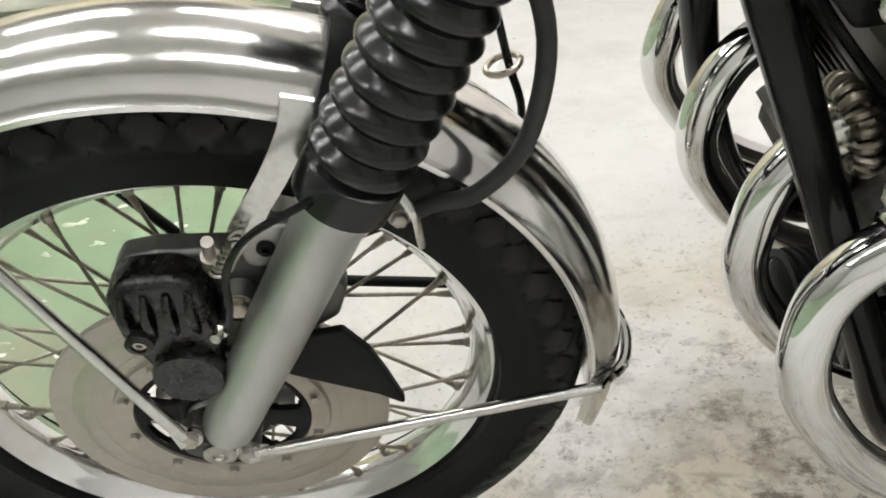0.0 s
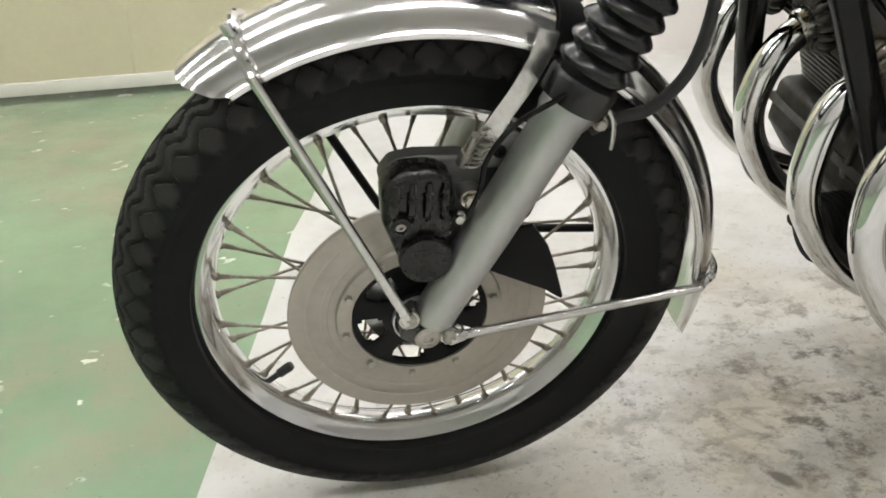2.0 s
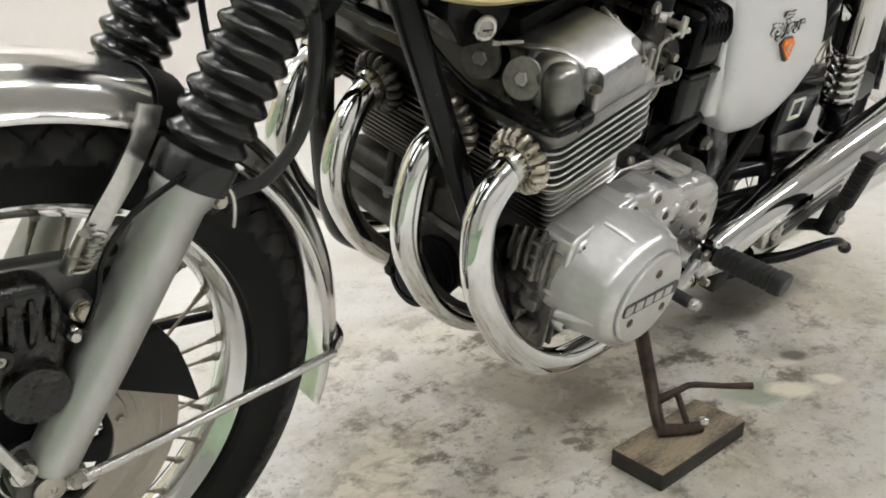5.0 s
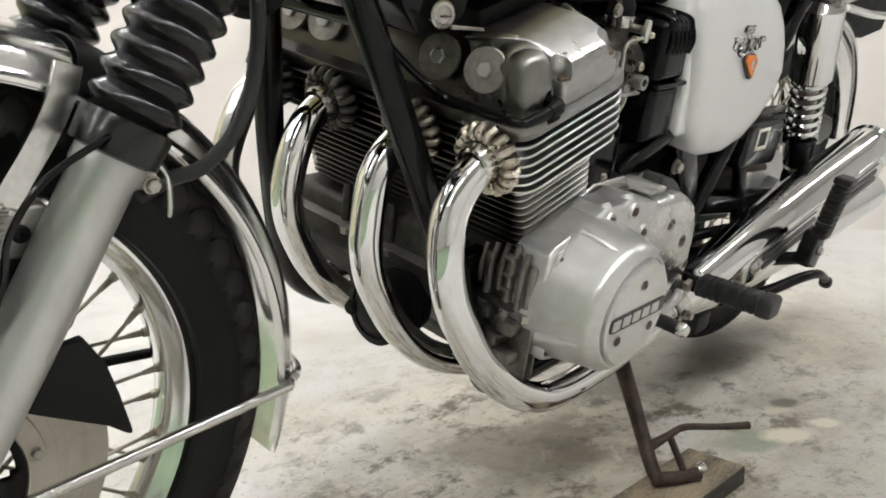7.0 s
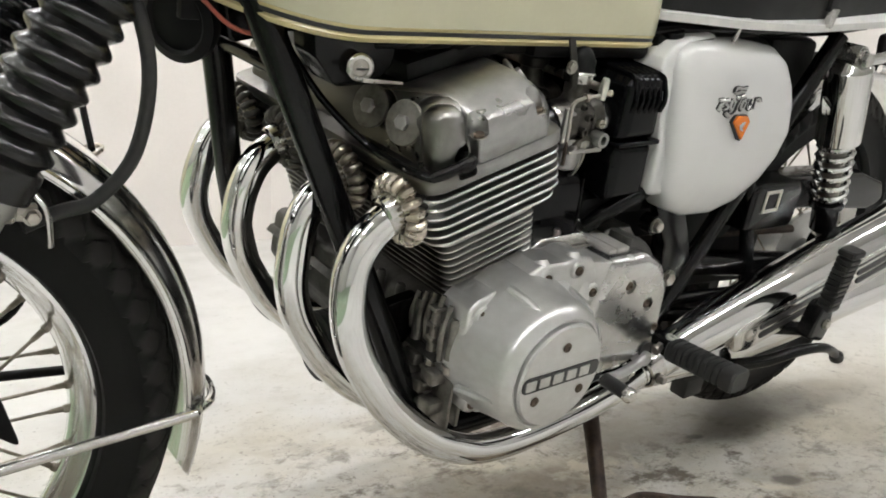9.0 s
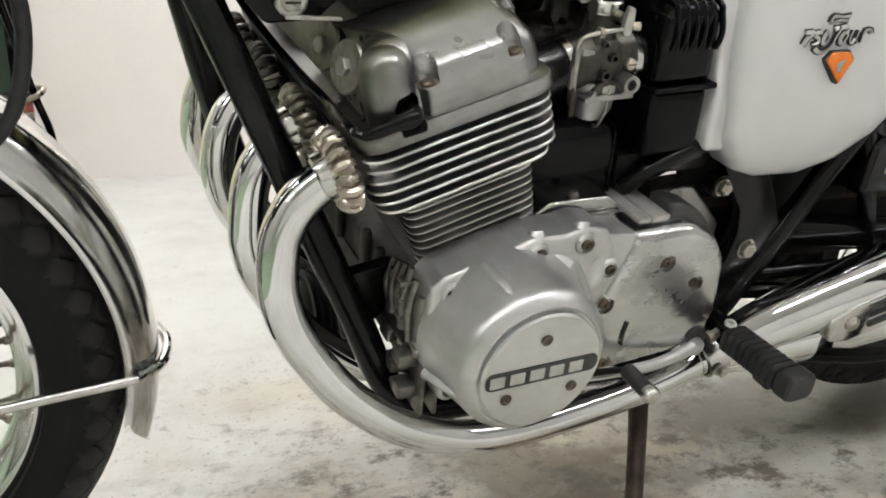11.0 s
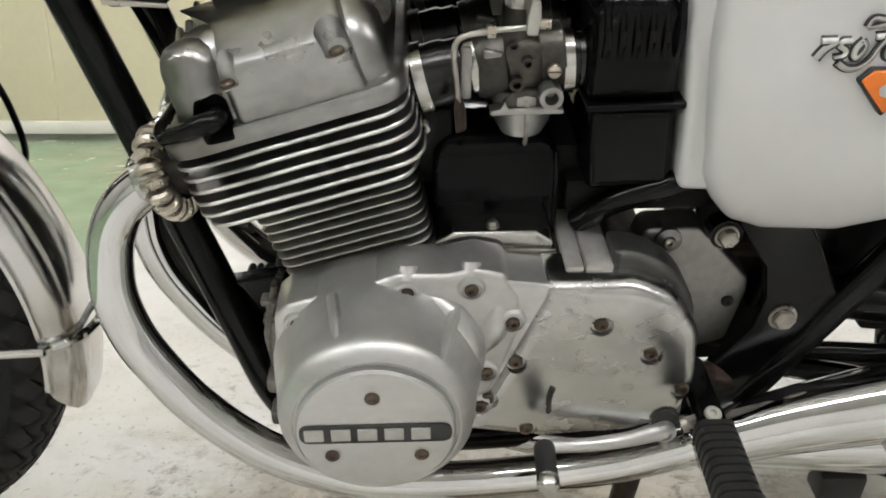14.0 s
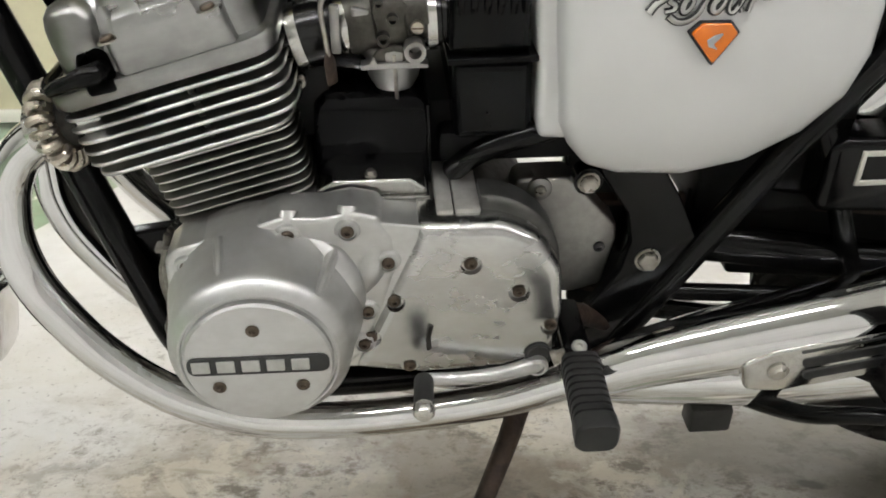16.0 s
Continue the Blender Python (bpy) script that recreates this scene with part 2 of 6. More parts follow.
def floor_material(name, base, base2, wear, chip, chip_scale, chip_at, dirt_at, dirt_size, dirty=1.0, marks=()):
    """Painted concrete: two-tone paint, worn-through patches, small chips, and oily dirt dragged about one spot."""
    m = bpy.data.materials.new(name)
    m.use_nodes = True
    nt = m.node_tree
    n, link = nt.nodes, nt.links.new
    bs = n["Principled BSDF"]
    co = n.new("ShaderNodeTexCoord")

    def noise_tex(scale, detail, stretch=(1, 1, 1), rough=0.55, twist=0.0):
        mp = n.new("ShaderNodeMapping")
        mp.inputs["Scale"].default_value = stretch
        link(co.outputs["Object"], mp.inputs["Vector"])
        t = n.new("ShaderNodeTexNoise")
        t.inputs["Scale"].default_value, t.inputs["Detail"].default_value, t.inputs["Roughness"].default_value = scale, detail, rough
        t.inputs["Distortion"].default_value = twist
        link(mp.outputs["Vector"], t.inputs["Vector"])
        return t.outputs["Fac"]

    def span(v, lo, hi, to0=0.0, to1=1.0):
        r = n.new("ShaderNodeMapRange")
        for k, x in zip(("From Min", "From Max", "To Min", "To Max"), (lo, hi, to0, to1)):
            r.inputs[k].default_value = x
        link(v, r.inputs["Value"])
        return r.outputs["Result"]

    def mixed(fac, a, b):
        x = n.new("ShaderNodeMix")
        x.data_type = "RGBA"
        link(fac, x.inputs["Factor"])
        for k, v in (("A", a), ("B", b)):
            if isinstance(v, tuple):
                x.inputs[k].default_value = (*v, 1)
            else:
                link(v, x.inputs[k])
        return x.outputs["Result"]

    def times(a, b):
        x = n.new("ShaderNodeMath")
        x.operation = "MULTIPLY"
        link(a, x.inputs[0])
        link(b, x.inputs[1])
        return x.outputs[0]

    c = mixed(span(noise_tex(1.3, 7, (1, 1, 1), 0.6), 0.36, 0.66), base, base2)
    c = mixed(span(noise_tex(2.3, 9, (1, 1, 1), 0.68), 0.50, 0.64, 0, 0.8), c, wear)
    c = mixed(span(noise_tex(14.0, 6, (1, 1, 1), 0.6), 0.50, 0.72, 0, 0.45), c, wear)
    spots = times(span(noise_tex(chip_scale, 3, (1.0, 1.5, 1), 0.5), chip_at, chip_at + 0.012), span(noise_tex(3.1, 4), 0.45, 0.52))
    c = mixed(spots, c, chip)
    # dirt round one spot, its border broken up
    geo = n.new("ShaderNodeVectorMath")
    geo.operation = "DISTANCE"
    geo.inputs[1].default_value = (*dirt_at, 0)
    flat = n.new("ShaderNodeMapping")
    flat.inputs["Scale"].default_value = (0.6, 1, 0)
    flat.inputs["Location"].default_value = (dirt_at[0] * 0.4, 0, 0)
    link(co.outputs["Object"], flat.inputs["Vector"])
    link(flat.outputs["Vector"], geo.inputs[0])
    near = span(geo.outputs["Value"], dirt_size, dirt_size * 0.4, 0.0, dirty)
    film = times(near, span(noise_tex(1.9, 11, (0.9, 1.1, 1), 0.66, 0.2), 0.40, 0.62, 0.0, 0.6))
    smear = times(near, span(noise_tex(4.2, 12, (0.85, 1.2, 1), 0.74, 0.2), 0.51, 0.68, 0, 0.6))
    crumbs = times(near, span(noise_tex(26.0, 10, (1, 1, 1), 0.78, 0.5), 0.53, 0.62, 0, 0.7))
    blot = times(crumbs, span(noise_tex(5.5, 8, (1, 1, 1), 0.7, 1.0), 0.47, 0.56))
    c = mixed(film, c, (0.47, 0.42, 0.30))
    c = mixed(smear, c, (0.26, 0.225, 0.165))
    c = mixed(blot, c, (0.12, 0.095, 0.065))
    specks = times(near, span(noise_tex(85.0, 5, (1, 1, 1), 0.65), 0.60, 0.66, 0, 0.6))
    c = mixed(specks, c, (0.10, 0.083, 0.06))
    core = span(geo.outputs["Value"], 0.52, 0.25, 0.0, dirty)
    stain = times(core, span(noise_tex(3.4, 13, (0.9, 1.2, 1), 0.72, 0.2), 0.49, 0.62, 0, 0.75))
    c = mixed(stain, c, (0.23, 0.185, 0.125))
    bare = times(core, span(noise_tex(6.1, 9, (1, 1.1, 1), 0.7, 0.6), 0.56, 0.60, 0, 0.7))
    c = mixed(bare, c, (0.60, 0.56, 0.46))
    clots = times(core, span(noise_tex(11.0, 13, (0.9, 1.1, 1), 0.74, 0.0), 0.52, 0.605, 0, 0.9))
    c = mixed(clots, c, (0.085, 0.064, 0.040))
    # single spills, scuffs and bare patches
    for x, y, rx, ry, turn, colour, most, ragged in marks:
        mp = n.new("ShaderNodeMapping")
        mp.vector_type = "TEXTURE"
        mp.inputs["Location"].default_value = (x, y, 0)
        mp.inputs["Rotation"].default_value = (0, 0, radians(turn))
        mp.inputs["Scale"].default_value = (rx, ry, 1)
        link(co.outputs["Object"], mp.inputs["Vector"])
        dist = n.new("ShaderNodeVectorMath")
        dist.operation = "LENGTH"
        link(mp.outputs["Vector"], dist.inputs[0])
        edge = n.new("ShaderNodeMath")
        edge.operation = "MULTIPLY_ADD"
        edge.inputs[1].default_value = ragged
        link(noise_tex(1.6 / ry ** 0.8, 8, (1, 1, 1), 0.68), edge.inputs[0])
        link(dist.outputs["Value"], edge.inputs[2])
        c = mixed(span(edge.outputs[0], 1.0 + ragged * 0.5, 0.55 + ragged * 0.5, 0.0, most), c, colour)
    grit = times(span(noise_tex(110.0, 3), 0.66, 0.70), span(noise_tex(5.0, 4), 0.4, 0.7))
    link(mixed(grit, c, (0.12, 0.11, 0.095)), bs.inputs["Base Color"])
    link(span(noise_tex(6.0, 5), 0.3, 0.7, 0.28, 0.55), bs.inputs["Roughness"])
    bp = n.new("ShaderNodeBump")
    bp.inputs["Strength"].default_value, bp.inputs["Distance"].default_value = 0.12, 0.003
    link(noise_tex(45.0, 6), bp.inputs["Height"])
    link(bp.outputs["Normal"], bs.inputs["Normal"])
    return m


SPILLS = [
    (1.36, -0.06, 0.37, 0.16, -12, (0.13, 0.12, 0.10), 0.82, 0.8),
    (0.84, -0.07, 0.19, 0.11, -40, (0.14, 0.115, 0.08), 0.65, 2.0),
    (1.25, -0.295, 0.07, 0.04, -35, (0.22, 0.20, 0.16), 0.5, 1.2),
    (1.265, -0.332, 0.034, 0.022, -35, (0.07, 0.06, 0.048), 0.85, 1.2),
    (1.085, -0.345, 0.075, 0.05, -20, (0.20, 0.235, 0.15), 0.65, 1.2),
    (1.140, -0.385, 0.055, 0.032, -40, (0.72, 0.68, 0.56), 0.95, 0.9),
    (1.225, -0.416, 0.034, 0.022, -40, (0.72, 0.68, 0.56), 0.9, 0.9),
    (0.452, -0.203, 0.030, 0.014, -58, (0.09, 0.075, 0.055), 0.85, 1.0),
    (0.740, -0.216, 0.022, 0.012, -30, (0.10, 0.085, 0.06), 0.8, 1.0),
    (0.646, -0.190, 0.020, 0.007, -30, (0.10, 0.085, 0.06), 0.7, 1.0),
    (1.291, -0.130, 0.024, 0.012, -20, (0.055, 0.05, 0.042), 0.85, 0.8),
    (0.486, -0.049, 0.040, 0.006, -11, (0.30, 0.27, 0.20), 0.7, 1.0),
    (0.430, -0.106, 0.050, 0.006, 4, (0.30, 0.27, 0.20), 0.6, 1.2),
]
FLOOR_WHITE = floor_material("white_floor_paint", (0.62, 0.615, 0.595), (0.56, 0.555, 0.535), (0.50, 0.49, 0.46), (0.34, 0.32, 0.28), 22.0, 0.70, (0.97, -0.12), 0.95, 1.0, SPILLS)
FLOOR_GREEN = floor_material("green_floor_paint", (0.21, 0.315, 0.195), (0.16, 0.235, 0.14), (0.25, 0.235, 0.165), (0.72, 0.72, 0.66), 13.0, 0.66, (-0.7, 2.6), 2.3, 0.5)


# ---- mesh helpers ----
def part(name, bm, material, parent=None, label="", m=None, sharp=35.0):
    me = bpy.data.meshes.new(name)
    bmesh.ops.recalc_face_normals(bm, faces=bm.faces[:])
    bm.to_mesh(me)
    bm.free()
    me.materials.append(material)
    me.polygons.foreach_set("use_smooth", [True] * len(me.polygons))
    me.set_sharp_from_angle(angle=radians(sharp))
    ob = new(name, me)
    ob.parent = parent
    if m is not None:
        ob.matrix_basis = m
    if label:
        ob["label"] = label
    return ob


def again(ob, m, parent=None):
    """The same mesh once more, at another pose."""
    o = new(ob.name.split(".")[0], ob.data)
    o.parent = parent or ob.parent
    o.matrix_basis = m
    return o


def along(p, d, up="Y"):
    """A pose at p whose z points along d."""
    return Matrix.Translation(p) @ Vector(d).to_track_quat("Z", up).to_matrix().to_4x4()


def smooth_path(pts, steps):
    pts = [Vector(p) for p in pts]
    if steps < 2 or len(pts) < 3:
        return pts
    out = []
    ext = [2 * pts[0] - pts[1]] + pts + [2 * pts[-1] - pts[-2]]
    for i in range(1, len(ext) - 2):
        a, b, c, d = ext[i - 1 : i + 3]
        for s in range(steps):
            t = s / steps
            out.append(0.5 * (2 * b + (c - a) * t + (2 * a - 5 * b + 4 * c - d) * t * t + (3 * b - a - 3 * c + d) * t ** 3))
    out.append(pts[-1])
    return out


def tube(pts, r, seg=14, steps=6, bm=None, flat=1.0):
    """A round bar along a smooth path; r is a number or a list over the path's length."""
    bm = bm or bmesh.new()
    line = smooth_path(pts, steps)
    side = None
    rings = []
    for i, p in enumerate(line):
        d = (line[min(i + 1, len(line) - 1)] - line[max(i - 1, 0)]).normalized()
        if side is None:
            side = d.orthogonal().normalized()
        side = (side - d * side.dot(d)).normalized()
        other = d.cross(side)
        f = i / (len(line) - 1)
        if isinstance(r, (list, tuple)):
            k = f * (len(r) - 1)
            j = min(int(k), len(r) - 2)
            rad = r[j] + (r[j + 1] - r[j]) * (k - j)
        else:
            rad = r
        rings.append([bm.verts.new(p + rad * (math.cos(a) * side + flat * math.sin(a) * other)) for a in (2 * math.pi * q / seg for q in range(seg))])
    for a, b in zip(rings, rings[1:]):
        for q in range(seg):
            bm.faces.new((a[q], a[(q + 1) % seg], b[(q + 1) % seg], b[q]))
    bm.faces.new(rings[0][::-1])
    bm.faces.new(rings[-1])
    return bm


def lathe(profile, seg=32, m=None, bm=None, closed=False, caps=True):
    """A profile of (radius, height) turned about z."""
    bm = bm or bmesh.new()
    m = m or Matrix()
    rings = []
    for r, h in profile:
        if r < 1e-6:
            v = bm.verts.new(m @ Vector((0, 0, h)))
            rings.append([v])
        else:
            rings.append([bm.verts.new(m @ Vector((r * math.cos(a), r * math.sin(a), h))) for a in (2 * math.pi * q / seg for q in range(seg))])
    pairs = list(zip(rings, rings[1:])) + ([(rings[-1], rings[0])] if closed else [])
    for a, b in pairs:
        for q in range(seg):
            k = (q + 1) % seg
            if len(a) == 1 and len(b) == 1:
                continue
            if len(a) == 1:
                bm.faces.new((a[0], b[q], b[k]))
            elif len(b) == 1:
                bm.faces.new((a[q], b[0], a[k]))
            else:
                bm.faces.new((a[q], a[k], b[k], b[q]))
    if caps and not closed:
        for ring in (rings[0], rings[-1]):
            if len(ring) > 1:
                bm.faces.new(ring)
    return bm


def fillet(pts, r, n=5):
    """A closed outline with its corners rounded; r is a number or one a corner."""
    out = []
    k = len(pts)
    for i in range(k):
        p, a, b = Vector(pts[i]), Vector(pts[i - 1]), Vector(pts[(i + 1) % k])
        rad = r[i] if isinstance(r, (list, tuple)) else r
        da, db = (a - p), (b - p)
        half = da.angle(db, math.pi) / 2
        if rad < 1e-5:
            out.append(p)
            continue
        back = max(0.0002, min(rad / math.tan(half), da.length * 0.48, db.length * 0.48))
        s, e = p + da.normalized() * back, p + db.normalized() * back
        for j in range(n + 1):
            t = j / n
            out.append((1 - t) ** 2 * s + 2 * t * (1 - t) * p + t * t * e)
    return out


def shrink(pts, d):
    """The outline moved inwards by d."""
    area = sum(pts[i - 1].x * pts[i].y - pts[i].x * pts[i - 1].y for i in range(len(pts)))
    sign = 1 if area > 0 else -1
    out = []
    for i, p in enumerate(pts):
        a, b = pts[i - 1], pts[(i + 1) % len(pts)]
        t = (b - a)
        nrm = Vector((-t.y, t.x)).normalized() * sign if t.length > 1e-9 else Vector((0, 0))
        out.append(p + nrm * d)
    return out


def stack(rings, bm=None, caps=(True, True)):
    """Skins a list of closed rings of the same count."""
    bm = bm or bmesh.new()
    vr = [[bm.verts.new(p) for p in ring] for ring in rings]
    k = len(vr[0])
    for a, b in zip(vr, vr[1:]):
        for q in range(k):
            bm.faces.new((a[q], a[(q + 1) % k], b[(q + 1) % k], b[q]))
    if caps[0]:
        bm.faces.new(vr[0][::-1])
    if caps[1]:
        bm.faces.new(vr[-1])
    return bm


def inset(pts, d):
    """The corners of an outline moved inwards by d along both their sides."""
    pts = [Vector(p) for p in pts]
    area = sum(pts[i - 1].x * pts[i].y - pts[i].x * pts[i - 1].y for i in range(len(pts)))
    sign = 1 if area > 0 else -1
    out = []
    for i, p in enumerate(pts):
        u, v = (p - pts[i - 1]).normalized(), (pts[(i + 1) % len(pts)] - p).normalized()
        nu, nv = Vector((-u.y, u.x)) * sign, Vector((-v.y, v.x)) * sign
        mid = nu + nv
        out.append(p + mid * (d / max(0.35, 1 + nu.dot(nv))))
    return out


def slab(outline, y0, y1, r=0.0, bevel=0.004, n=5, bm=None):
    """An upright plate in x and z from y1 (back) to y0 (front), its front edge rounded."""
    s = 1 if y1 > y0 else -1

    def loop(d):
        if not r:
            return shrink([Vector(p) for p in outline], d)
        radii = r if isinstance(r, (list, tuple)) else [r] * len(outline)
        return fillet(inset(outline, d), [max(0.0006, q - d * 0.7) for q in radii], n)

    rings = [[(p.x, y1, p.y) for p in loop(0.0)]]
    for f, h in ((0.0, 1.0), (0.08, 0.62), (0.3, 0.3), (0.62, 0.08), (1.0, 0.0)):
        rings.append([(p.x, y0 + s * bevel * h, p.y) for p in loop(bevel * f)])
    return stack(rings, bm)


def box(x0, x1, y0, y1, z0, z1, bevel=0.003, m=None):
    bm = bmesh.new()
    bmesh.ops.create_cube(bm, size=1, matrix=Matrix.Translation(((x0 + x1) / 2, (y0 + y1) / 2, (z0 + z1) / 2)) @ Matrix.Diagonal((x1 - x0, y1 - y0, z1 - z0, 1)))
    if bevel:
        bmesh.ops.bevel(bm, geom=bm.edges[:], offset=bevel, segments=2, profile=0.5, affect="EDGES")
    if m is not None:
        bm.transform(m)
    return bm


def rounded_rect(x0, x1, y0, y1, r, n=5):
    return fillet([(x0, y0), (x1, y0), (x1, y1), (x0, y1)], r, n)


def cut(ob, cutter):
    """Takes the shape of the bmesh cutter out of ob's mesh."""
    me = bpy.data.meshes.new("cutter")
    bmesh.ops.recalc_face_normals(cutter, faces=cutter.faces[:])
    cutter.to_mesh(me)
    cutter.free()
    tool = new("cutter", me)
    tool.parent, tool.matrix_basis = ob.parent, ob.matrix_basis.copy()
    mod = ob.modifiers.new("cut", "BOOLEAN")
    mod.object, mod.operation, mod.solver = tool, "DIFFERENCE", "EXACT"
    bpy.context.view_layer.update()
    data = bpy.data.meshes.new_from_object(ob.evaluated_get(bpy.context.evaluated_depsgraph_get()))
    ob.modifiers.remove(mod)
    bpy.data.objects.remove(tool)
    bpy.data.meshes.remove(me)
    ob.data = data
    data.polygons.foreach_set("use_smooth", [True] * len(data.polygons))
    data.set_sharp_from_angle(angle=radians(38))


def structure(ob, label, category):
    return tagged(ob, label, category, kind="structure")


# ---- the room ----
def sheet(name, outline, z, thick, material):
    pts = [Vector(p) for p in outline]
    return part(name, stack([[(p.x, p.y, z - thick) for p in pts], [(p.x, p.y, z) for p in pts]]), material)


EDGE = [(-1.12, -4.0), (-0.72, -2.0), (-0.315, -0.05), (-0.215, 0.42), (-0.145, 0.78), (-0.085, 0.98), (0.0, 1.33), (0.058, 1.56), (0.145, 1.85), (0.24, 2.36), (0.40, 3.2), (0.60, 4.2)]
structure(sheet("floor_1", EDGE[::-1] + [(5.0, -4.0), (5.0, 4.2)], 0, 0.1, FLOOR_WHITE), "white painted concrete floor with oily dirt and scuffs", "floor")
structure(sheet("floor_2", EDGE + [(-4.0, 4.2), (-4.0, -4.0)], 0, 0.1, FLOOR_GREEN), "green painted concrete floor, worn and chipped", "floor")


def wall(name, a, b, z0, z1, thick, material, label):
    a, b = Vector((*a, 0)), Vector((*b, 0))
    d = (b - a).normalized()
    nrm = Vector((-d.y, d.x, 0)) * thick
    ring = [a, b, b + nrm, a + nrm]
    return structure(part(name, stack([[p + Vector((0, 0, z)) for p in ring] for z in (z0, z1)]), material), label, "wall")


wall("wall_east", (3.0, -0.3), (1.6, 2.09), 0, 2.8, -0.12, WALL_PAINT, "plain off-white painted wall")
wall("wall_north", (0.235, 2.36), (1.6, 2.09), 0, 2.8, 0.12, WALL_PAINT, "plain off-white painted wall with a dark joint at the floor")
wall("wall_back", (-4.0, 4.2), (5.0, 4.2), 0, 2.8, 0.12, WALL_PAINT, "plain off-white painted wall behind the partition")
# unseen walls and ceiling, added to close the room; greys set for reflections
wall("wall_south", (-4.0, -4.0), (5.0, -4.0), 0, 2.8, -0.12, WALL_SHADED, "plain pale grey painted wall")
wall("wall_west", (-4.0, -4.0), (-4.0, 4.2), 0, 2.8, 0.12, WALL_DARK, "plain grey painted wall")
wall("wall_far", (5.0, -4.0), (5.0, 4.2), 0, 2.8, -0.12, WALL_SHADED, "plain pale grey painted wall")
structure(part("ceiling", box(-4.1, 5.1, -4.1, 4.3, 2.8, 2.9, 0), CEILING_PAINT), "plain grey workshop ceiling with fluorescent lamps", "ceiling")


def ceiling_lamp(x, y):
    base = tagged(new("ceiling_lamp"), "white fluorescent ceiling lamp with two bare tubes", "lamp", "fluorescent lamps under the ceiling")
    base.matrix_basis = pose(x, y, 2.8)
    part("housing", box(-0.63, 0.63, -0.1, 0.1, -0.07, -0.002, 0.01), FIXTURE, base)
    for s in (-0.06, 0.06):
        part("tube", lathe([(0.0, -0.59), (0.013, -0.588), (0.013, 0.588), (0.0, 0.59)], 12, Matrix.Translation((0, s, -0.095)) @ pose(0, 0, 0, 0, 90, 0)), TUBE_GLOW, base, "glowing fluorescent tube")
    return base


first = ceiling_lamp(-1.3, -1.5)
# lamps at x -3.0 and 3.8 are assumed, added to brighten fender and muffler
for x, y in ((0.4, -1.5), (2.1, -1.5), (-1.3, 0.2), (0.4, 0.2), (2.1, 0.2), (-1.3, 1.9), (0.4, 1.9), (-3.0, -1.5), (-3.0, 0.2), (-3.0, 1.9), (3.8, -1.5)):
    copy_thing(first, pose(x, y, 2.8))


def partition_screen():
    """Cream board in a white frame, on splayed feet."""
    base = tagged(new("partition_screen"), "cream board partition screen in a white frame on feet", "partition")
    base.matrix_basis = pose(0, 2.12, 0)
    part("board", box(-2.3, 0.046, -0.006, 0.010, 0.076, 1.6, 0.002), CREAM_PANEL, base)
    part("bottom_rail", box(-2.3, 0.046, -0.014, 0.018, 0.030, 0.075, 0.003), WHITE_TRIM, base)
    part("joint_strip", box(-0.60, -0.588, -0.009, -0.0065, 0.076, 1.6, 0.001), CREAM_PANEL, base)
    part("post", box(0.047, 0.088, -0.020, 0.020, 0.028, 1.6, 0.003), WHITE_TRIM, base)
    foot = part("foot", stack([[(x, y, z) for x, y in ((0.044, -0.26), (0.090, -0.26), (0.090, 0.26), (0.044, 0.26))] for z in (0.002, 0.014)] + [[(0.049, -0.22, 0.028), (0.085, -0.22, 0.028), (0.085, 0.22, 0.028), (0.049, 0.22, 0.028)]]), WHITE_TRIM, base)
    again(foot, pose(-2.2, 0, 0), base)
    for z in (0.048, 0.135):
        part("screw", lathe([(0.0, 0), (0.0055, 0), (0.005, 0.003), (0, 0.004)], 10, along((0.068, -0.020, z), (0, -1, 0))), STEEL, base)


partition_screen()


def tool_shelf():
    base = tagged(new("shelf_rack"), "dark steel shelf rack with a green post, beside the wall", "shelf")
    base.matrix_basis = pose(0.06, 2.5, 0)
    part("back_panel", box(-0.42, 0.42, 0.40, 0.42, 0, 1.7, 0.002), SHELF_DARK, base)
    part("post", box(0.02, 0.115, -0.02, 0.04, 0.30, 1.7, 0.004), DARK_GREEN, base)
    part("shelf", box(-0.42, 0.42, 0.05, 0.40, 0.46, 0.474, 0.002), SHELF_DARK, base)
    part("shelf", box(-0.42, 0.42, 0.05, 0.40, 0.66, 0.674, 0.002), SHELF_DARK, base)
    part("side_panel", box(-0.44, -0.42, 0.0, 0.42, 0, 1.7, 0.002), SHELF_DARK, base)


tool_shelf()
tagged(part("wooden_box", box(-0.08, 0.30, 2.42, 2.66, 0.0, 0.114, 0.004), WOOD_LIGHT), "plain light wooden box on the floor", "box")
tagged(part("green_case", box(-0.07, 0.31, 2.425, 2.68, 0.1145, 0.216, 0.006), GREEN_BOX), "flat green steel case on a wooden box", "case")
tagged(part("paper_stack", box(-0.06, 0.29, 2.43, 2.66, 0.2165, 0.236, 0.002), PAPER), "untidy stack of paper on a green case", "paper")
tagged(part("folded_cloth", slab([(0.07, 0.2365), (0.20, 0.2365), (0.18, 0.275), (0.10, 0.292)], 2.44, 2.6, 0.012, 0.01), PAPER), "crumpled pale cloth on a stack of paper", "cloth")
tagged(part("booklet", box(0.205, 0.285, 2.44, 2.6, 0.2365, 0.256, 0.002), RED_PAPER), "small reddish booklet on a stack of paper", "book")


# ---- the motorcycle: x to its rear, y to its right side, z up; it leans on its side stand ----
LEAN = 14.0
bike = tagged(new("motorcycle"), "classic cream and chrome motorcycle leaning on its side stand", "motorcycle")
